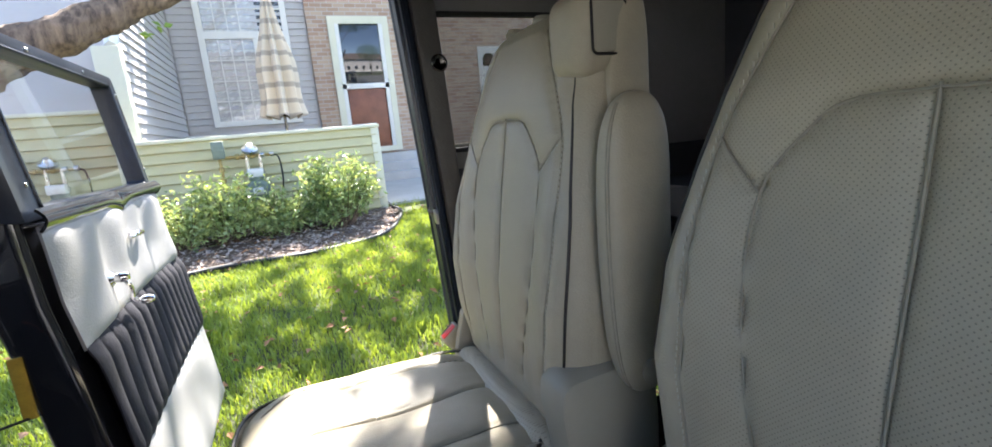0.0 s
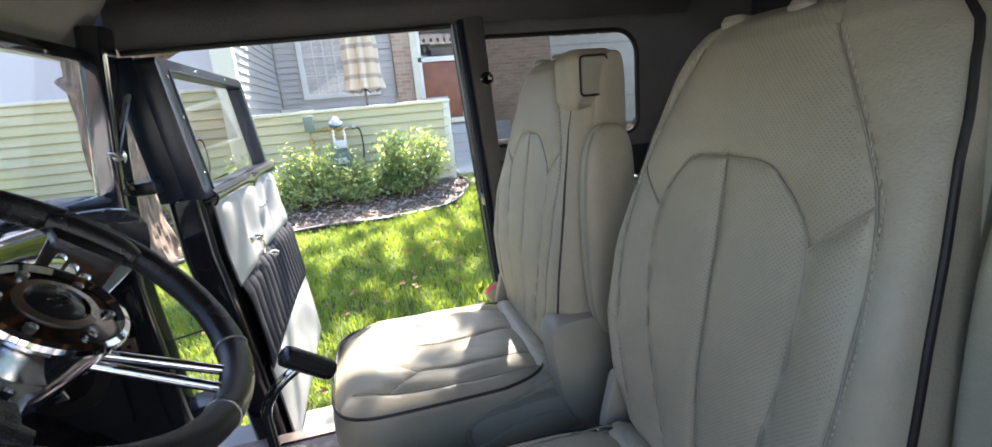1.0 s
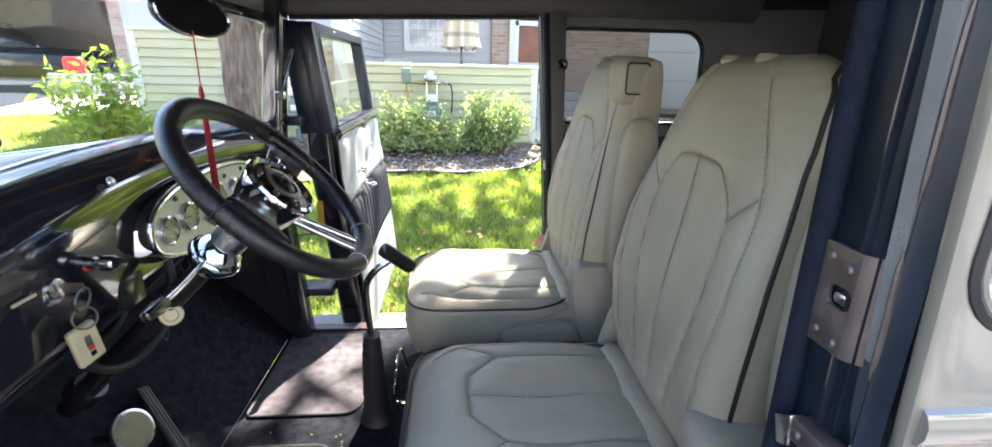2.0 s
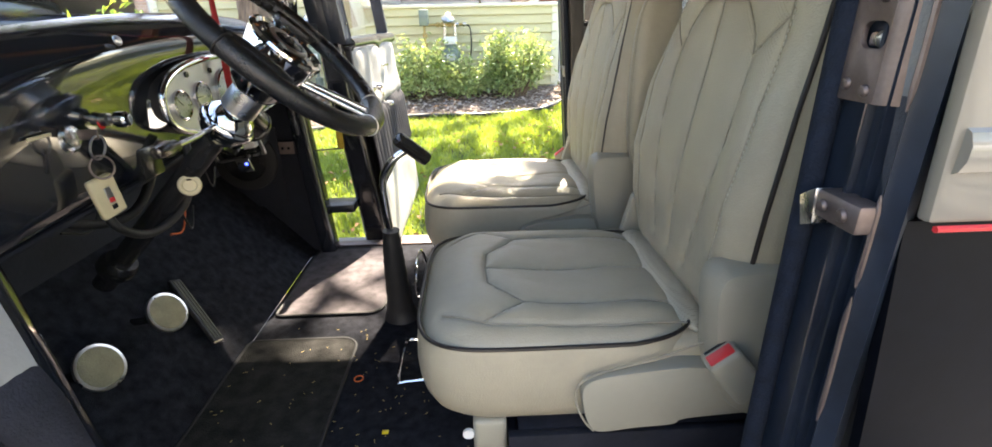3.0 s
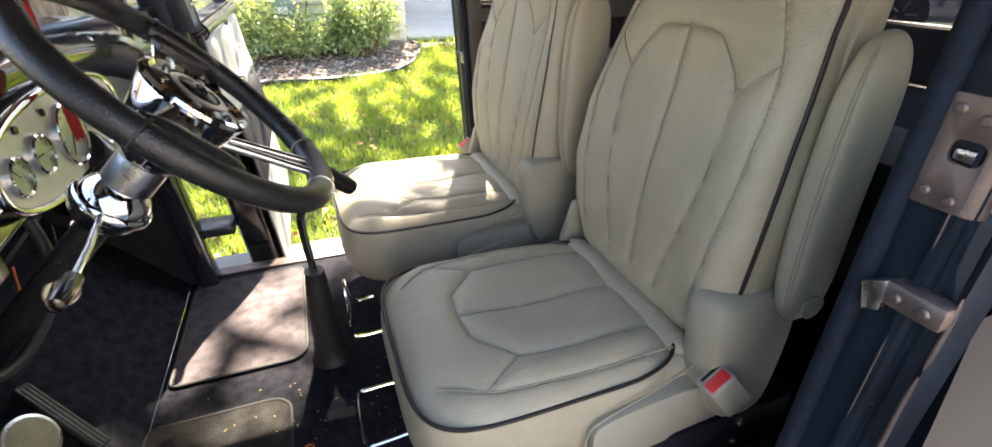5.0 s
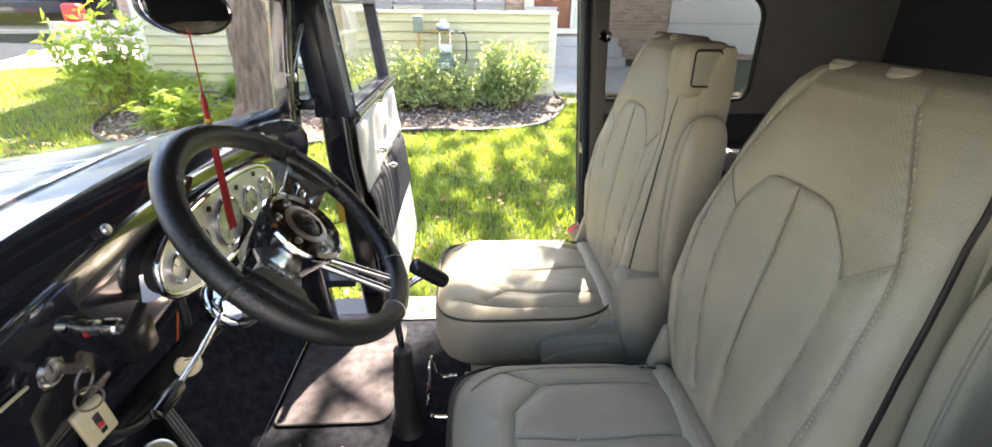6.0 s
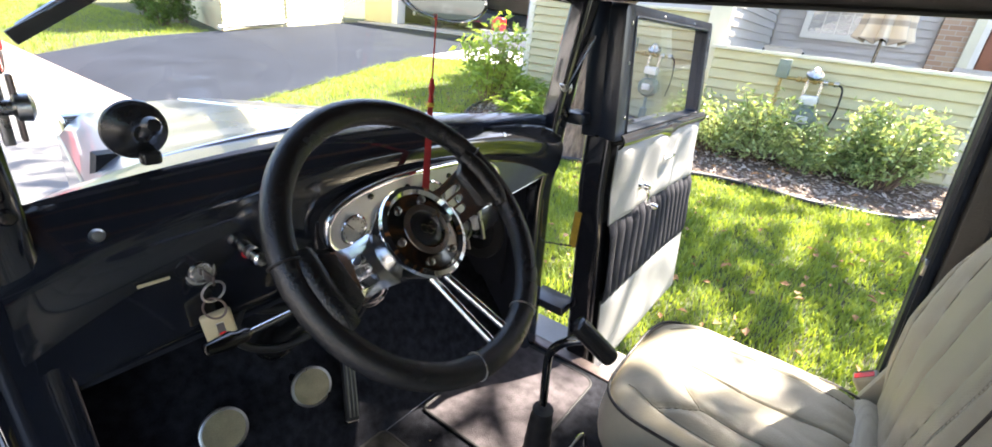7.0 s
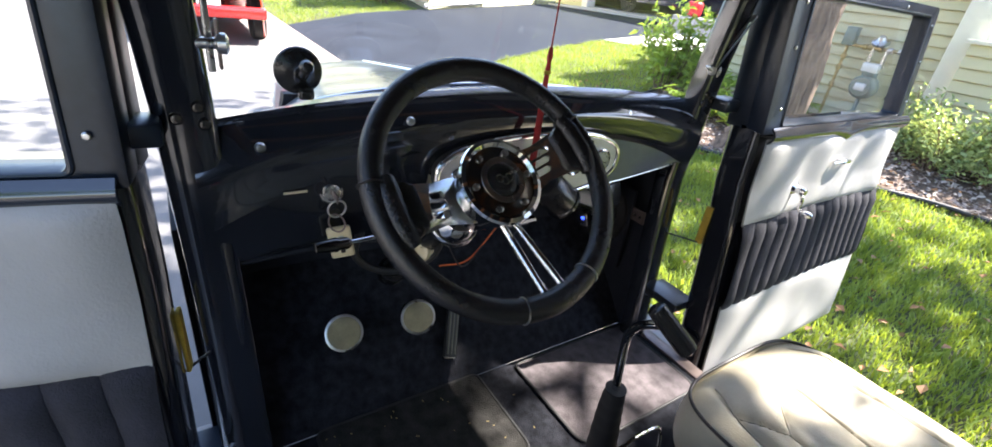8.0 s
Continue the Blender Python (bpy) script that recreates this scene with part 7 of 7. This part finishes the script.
pn = part("window_pane", box((-1.10, HY - 0.014, 1.96), (0.22, HY - 0.010, 4.36)), M_GLASS, win)
pn.visible_shadow = False
# front door with a storm door
dr = part("door_frame", prism(rounded(1.03, 1.14, 2.20, 3.80, 0.004, 1), HY - 0.16, HY - 0.07, lambda p, h: (p[0], h, p[1]), 0, (rounded(1.15, 1.24, 2.08, 3.66, 0.003, 1)[::-1],)), M_CREAMTRIM, hs, "cream storm door frame")
part("door_leaf", box((1.15, HY - 0.09, 1.24), (2.08, HY - 0.075, 3.66)), M_DOORWOOD, dr, "red-brown front door")
part("storm_rail", box((1.15, HY - 0.15, 2.42), (2.08, HY - 0.11, 2.52), 0.004), M_WHITE, dr)
for a, b in (((1.15, 1.24), (1.23, 3.66)), ((2.0, 1.24), (2.08, 3.66))):
    part("storm_stile", box((a[0], HY - 0.15, a[1]), (b[0], HY - 0.11, b[1]), 0.004), M_WHITE, dr)
part("door_light", box((1.23, HY - 0.125, 2.52), (2.0, HY - 0.115, 3.66), 0.003), M_CARGLASS, dr, "storm door glass")
part("kick_panel", box((1.25, HY - 0.130, 1.30), (1.98, HY - 0.118, 2.40), 0.008), M_DOORWOOD, dr, "red-brown lower panel")
part("wall_lamp", lathe([(0.03, 0), (0.07, 0.04), (0.075, 0.22), (0.03, 0.30), (0.01, 0.36)], (3.05, HY - 0.16, 2.9), (0, 0, 1), 12), M_WHITEPL, hs, "white wall lamp")
part("garage_door", box((4.12, HY - 0.11, 0.75), (6.45, HY - 0.085, 3.2), 0.01), M_WHITE, hs, "white panelled garage door")
for i in range(1, 4):
    part("garage_door_joint", box((4.12, HY - 0.118, 0.75 + i * 0.61 - 0.012), (6.45, HY - 0.110, 0.75 + i * 0.61 + 0.012)), M_SIDING2, hs)
for i in range(6):
    part("door_window", prism([(p[0], p[1]) for p in rounded(4.22 + i * 0.37, 2.78, 4.51 + i * 0.37, 3.06, (0.01, 0.01, 0.15, 0.15), 4)], HY - 0.124, HY - 0.111, lambda p, h: (p[0], h, p[1])), M_CARGLASS, hs)
stp = thing("doorstep", "pale concrete steps before the house door", "steps", (1.6, 9.6, gz(9.4)))
for i in range(3):
    part("step", box((1.05 - 0.0 * i, 9.0 + 0.32 * i, gz(9) - 0.05), (2.9, 10.2, gz(9) + 0.17 * (i + 1)), 0.012), M_CONC, stp)


# ---- patio furniture ----
um = thing("patio_umbrella", "closed striped beige patio umbrella", "patio umbrella", (-0.02, 8.3, 0.6))


def canopy(u, v):
    a = 2 * math.pi * u
    r = (0.06 + 0.32 * v ** 0.8) * (0.78 + 0.22 * math.cos(8 * a)) * (1 - 0.12 * math.sin(9 * v))
    return (-0.02 + r * math.cos(a), 8.3 + r * math.sin(a), 3.6 - 1.75 * v + 0.03 * math.cos(8 * a) * v)


m_ = material("striped_canvas", (0.62, 0.55, 0.44), 0.85, var=0.1, scale=8, bump=0.2)
nt = m_.node_tree
wv, co, rp = nt.nodes.new("ShaderNodeTexWave"), nt.nodes.new("ShaderNodeTexCoord"), nt.nodes.new("ShaderNodeValToRGB")
wv.bands_direction, wv.inputs["Scale"].default_value, wv.inputs["Distortion"].default_value = "Z", 1.35, 1.5
rp.color_ramp.elements[0].color, rp.color_ramp.elements[0].position = (0.40, 0.35, 0.30, 1), 0.12
rp.color_ramp.elements[1].color, rp.color_ramp.elements[1].position = (0.66, 0.58, 0.47, 1), 0.3
nt.links.new(co.outputs["Object"], wv.inputs[0]), nt.links.new(wv.outputs["Color"], rp.inputs[0]), nt.links.new(rp.outputs[0], nt.nodes["Principled BSDF"].inputs["Base Color"])
part("canopy", sheet(canopy, 96, 24), m_, um, "striped beige canvas canopy")
part("pole", tube([(-0.02, 8.3, 0.58), (-0.02, 8.3, 3.66)], 0.02, 10), M_DARKMETAL, um)
part("umbrella_foot", lathe([(0.22, 0), (0.22, 0.05), (0.05, 0.1), (0.03, 0.2)], (-0.02, 8.3, gz(8.3) - 0.02), (0, 0, 1), 24), M_DARKMETAL, um)


def patio_chair(x, y, turn, label):
    z0 = gz(y)
    ch = thing("patio_chair", label, "patio chair", (x, y, z0), "patio chairs")
    m = Matrix.Translation((x, y, z0)) @ Matrix.Rotation(radians(turn), 4, "Z")
    part("sling", sheet(lambda u, v: m @ Vector(((u - 0.5) * 0.50, lerp([(0, 0.25), (0.45, -0.22), (0.5, -0.26), (0.9, -0.42), (1, -0.50)], v), lerp([(0, 0.42), (0.45, 0.38), (0.5, 0.42), (0.9, 1.08), (1, 1.12)], v))), 6, 24, 0.008), M_SLING, ch, "grey cloth sling")
    for s in (-0.26, 0.26):
        part("chair_frame", tube([m @ Vector(p) for p in smooth_line([(s, 0.27, 0.42), (s, -0.22, 0.38), (s, -0.42, 1.08)], 6)], 0.014, 8), M_DARKMETAL, ch)
        part("chair_leg", tube([m @ Vector((s, 0.25, 0.42)), m @ Vector((s, 0.28, 0.0))], 0.013, 8), M_DARKMETAL, ch)
        part("chair_leg", tube([m @ Vector((s, -0.2, 0.40)), m @ Vector((s, -0.38, 0.0))], 0.013, 8), M_DARKMETAL, ch)
        part("chair_arm", tube([m @ Vector(p) for p in smooth_line([(s, 0.25, 0.42), (s, 0.24, 0.64), (s, -0.28, 0.66)], 5)], 0.014, 8), M_DARKMETAL, ch)
    return ch


patio_chair(-0.95, 7.6, 200, "grey sling patio chair behind the fence")
patio_chair(0.90, 7.25, 165, "grey sling patio chair near the steps")
tb = thing("patio_table", "dark metal patio table behind the fence", "patio table", (-0.1, 8.25, 0.6))
part("table_top", box((-0.75, 7.75, 1.24), (0.7, 8.75, 1.27), 0.01), M_DARKMETAL, tb)
for x in (-0.7, 0.65):
    for y in (7.8, 8.7):
        part("table_leg", tube([(x, y, 1.24), (x, y, gz(y) - 0.01)], 0.018, 8), M_DARKMETAL, tb)


# ---- garages and vehicles beyond ----
gr = thing("garage_block", "cream-sided garage block with a raised door", "garage", (-11, 15, 0.8))
part("garage_wall", box((-19.2, 15.4, 0.6), (-17.3, 15.7, 4.2)), M_SIDING, gr)
part("garage_jamb", box((-17.32, 15.3, 0.7), (-16.95, 15.75, 3.3), 0.01), M_WHITE, gr)
part("garage_head", box((-19.2, 15.4, 3.2), (-5.0, 15.7, 4.6)), M_SIDING, gr)
# side wall coloured dark to suggest the garage's dim inside
part("garage_side", box((-19.2, 15.7, 0.5), (-19.0, 22, 4.2)), M_DARKROOM, gr)
part("garage_back", box((-19.2, 21.8, 0.5), (-5.0, 22, 4.2)), M_CONC, gr)
part("garage_roof", box((-19.4, 15.2, 4.2), (-4.8, 22.2, 4.7)), M_ROOFING, gr)
part("garage_brick_end", box((-10.2, 15.35, 0.5), (-4.9, 15.75, 4.2)), M_BRICK, gr)
part("garage_floor", box((-19.0, 15.45, 0.6), (-5.0, 21.8, 0.88)), M_CONC, gr)
part("apron", prism([(-17.1, 13.32), (-11.7, 14.87), (-11.2, 15.4), (-17.3, 15.4)], 0.5, 0.835), M_CONC, gr, "pale concrete apron")
part("stoop", box((-9.95, 12.25, 0.55), (-5.2, 15.34, 1.20), 0.02), M_CONC, gr, "concrete stoop")
part("red_bag", box((-9.65, 12.35, 1.20), (-9.25, 12.65, 1.60), 0.08, 3), M_RED, gr, "red bag on the stoop")
gl2 = thing("garage_block", "cream-sided garage with a white downspout", "garage", (-16, 8, 0.6))
lap_wall("siding", lambda u, v, o: (-13.6 - 3.2 * u + o * 0.9, 6.25 + 6.15 * u - o * 0.3, 0.35 + 3.6 * v), 1, 28, gl2, M_SIDING, "cream lap siding")
part("garage_core", prism([(-13.63, 6.25), (-16.83, 12.4), (-24, 12.4), (-20.5, 8.0)], 0.2, 3.95), M_SIDING, gl2)
part("garage_roof", prism([(-13.2, 5.9), (-16.5, 12.4), (-24.3, 12.4), (-20.8, 7.6)], 3.95, 4.4), M_ROOFING, gl2)
part("downspout", tube([(-14.9, 8.95, 3.9), (-14.9, 8.95, 0.80), (-14.85, 8.7, 0.72), (-13.3, 6.0, 0.60)], 0.05, 4), M_WHITE, gl2, "white downspout")
for a, b, c in ((-15.3, 5.5, 0.5), (-15.9, 6.3, 0.42), (-17.2, 5.9, 0.55)):
    shrub(a, b, c, c * 1.9, 1300, M_LEAF, "clipped dark green shrub by the garage", 0.09, 24)
far = thing("house", "cream row house across the lawn", "house", (-34, 14, 0.8))
part("wall", box((-40, 6, 0.2), (-30, 22, 6.0)), M_SIDING, far)
part("roof", prism([(5.5, 5.9), (14, 9.5), (22.5, 5.9)], -40.5, -29.5, lambda p, h: (h, p[0], p[1])), M_ROOFING, far)
far = thing("house", "grey row house across the street", "house", (0, -22, 0))
part("wall", box((-26, -30, -0.4), (26, -21, 6.0)), M_SIDING2, far)
part("roof", prism([(-31, 5.9), (-25.5, 9.5), (-20.2, 5.9)], -26.5, 26.5, lambda p, h: (h, p[0], p[1])), M_ROOFING, far)
for i in range(10):
    part("window", box((-24 + i * 5, -21.02, 1.2), (-22.2 + i * 5, -20.96, 2.8), 0.02), M_CARGLASS, far)
for i in range(6):
    part("garage_door", box((-23 + i * 8, -21.03, -0.3), (-20 + i * 8, -20.95, 0.9), 0.02), M_WHITE, far)


def wheel_parts(parent, c, axis, r=0.34, w=0.22):
    t = part("wheel", lathe([(r * 0.62, -w / 2), (r * 0.93, -w / 2), (r, -w / 2 + 0.03), (r, w / 2 - 0.03), (r * 0.93, w / 2), (r * 0.62, w / 2)], c, axis, 32), M_TYRE, parent, "black tyre")
    part("rim", lathe([(r * 0.63, w * 0.2), (r * 0.60, w * 0.42), (r * 0.2, w * 0.34), (0, w * 0.4)], c, axis, 28), M_DARKMETAL, t, "silver rim")
    for i in range(5):
        a = i * 2 * math.pi / 5
        m = Vector(axis).to_track_quat("Z", "Y").to_matrix()
        part("spoke", tube([Vector(c) + m @ Vector((0.05 * math.cos(a), 0.05 * math.sin(a), w * 0.42)), Vector(c) + m @ Vector((r * 0.58 * math.cos(a), r * 0.58 * math.sin(a), w * 0.42))], 0.03, 6), M_DARKMETAL, t)


def vehicle(name, label, cat, at, turn, L, W, H, paint, cab, bonnet_h, ground):
    """A car from a side profile with rounded plan; x is its length."""
    v = thing(name, label, cat, (at[0], at[1], gz(at[1])))
    m = Matrix.Translation((at[0], at[1], gz(at[1]) + 0.0)) @ Matrix.Rotation(radians(turn), 4, "Z")

    def hull(u, w):
        x = -L / 2 + L * u
        a = math.pi * w
        end = 1 - 0.16 * abs(2 * u - 1) ** 5
        s_ = math.cos(a)
        hz = bonnet_h * (0.92 + 0.08 * math.sin(math.pi * u))
        yy = W / 2 * end * (abs(s_) ** 0.35) * (1 if s_ >= 0 else -1)
        return m @ Vector((x, yy, ground + (hz - ground) * (math.sin(a) ** 0.4)))
    bm = sheet(hull, 30, 24)
    bmesh.ops.holes_fill(bm, edges=[e for e in bm.edges if e.is_boundary])
    part("body", bm, paint, v, "painted body")

    def cabin(u, w):
        x = cab[0] + (cab[1] - cab[0]) * u
        a = math.pi * w
        k = math.sin(math.pi * min(1, max(0, u))) ** 0.35
        return m @ Vector((x, W * 0.43 * math.cos(a) * (0.85 + 0.15 * k), bonnet_h - 0.05 + (H - bonnet_h + 0.05) * k * math.sin(a) ** 0.35))
    bm = sheet(cabin, 24, 20)
    part("cabin", bm, M_CARGLASS, v, "dark glazed cabin")
    part("roof_panel", sheet(lambda u, w: m @ Vector((cab[0] + (cab[1] - cab[0]) * (0.22 + 0.56 * u), W * 0.36 * (2 * w - 1), H + 0.012 - 0.05 * (2 * w - 1) ** 2)), 8, 8, 0.03), paint, v)
    for sx in (-1, 1):
        for sy in (-1, 1):
            wheel_parts(v, m @ Vector((sx * L * 0.30, sy * (W / 2 - 0.10), 0.34)), m.to_3x3() @ Vector((0, sy, 0)))
        part("bumper", box((-0.06, -W * 0.46, -0.08), (0.06, W * 0.46, 0.10), 0.04, 3, None, m @ Matrix.Translation((sx * (L / 2 + 0.01), 0, 0.50))), M_STEEL if name == "pickup_truck" else paint, v)
        for sy in (-1, 1):
            part("tail_lamp" if sx > 0 else "headlamp", box((-0.03, -0.11, -0.07), (0.03, 0.11, 0.07), 0.025, 3, None, m @ Matrix.Translation((sx * (L / 2 - 0.09), sy * W * 0.36, bonnet_h * 0.78))), M_RED if sx > 0 else M_WHITEPL, v)
    part("number_plate", box((-0.01, -0.16, -0.06), (0.01, 0.16, 0.06), 0.004, 2, None, m @ Matrix.Translation((L / 2 + 0.03, 0, 0.62))), M_WHITEPL, v, "pale number plate")
    return v


vehicle("red_car", "red car parked ahead on the street", "car", (-11.15, 0.40), 0, 4.3, 1.75, 1.62, M_REDPAINT, (-1.5, 1.6), 1.10, 0.15)
vehicle("pickup_truck", "dark pickup truck parked in the garage", "truck", (-15.6, 18.7), 41, 5.2, 1.95, 1.85, M_BLUEPAINT, (-2.0, 0.6), 1.12, 0.45)
vehicle("blue_car", "dark blue car parked behind", "car", (8.0, 6.2), -50, 4.6, 1.8, 1.5, M_BLUEPAINT, (-1.6, 1.6), 1.0, 0.25)
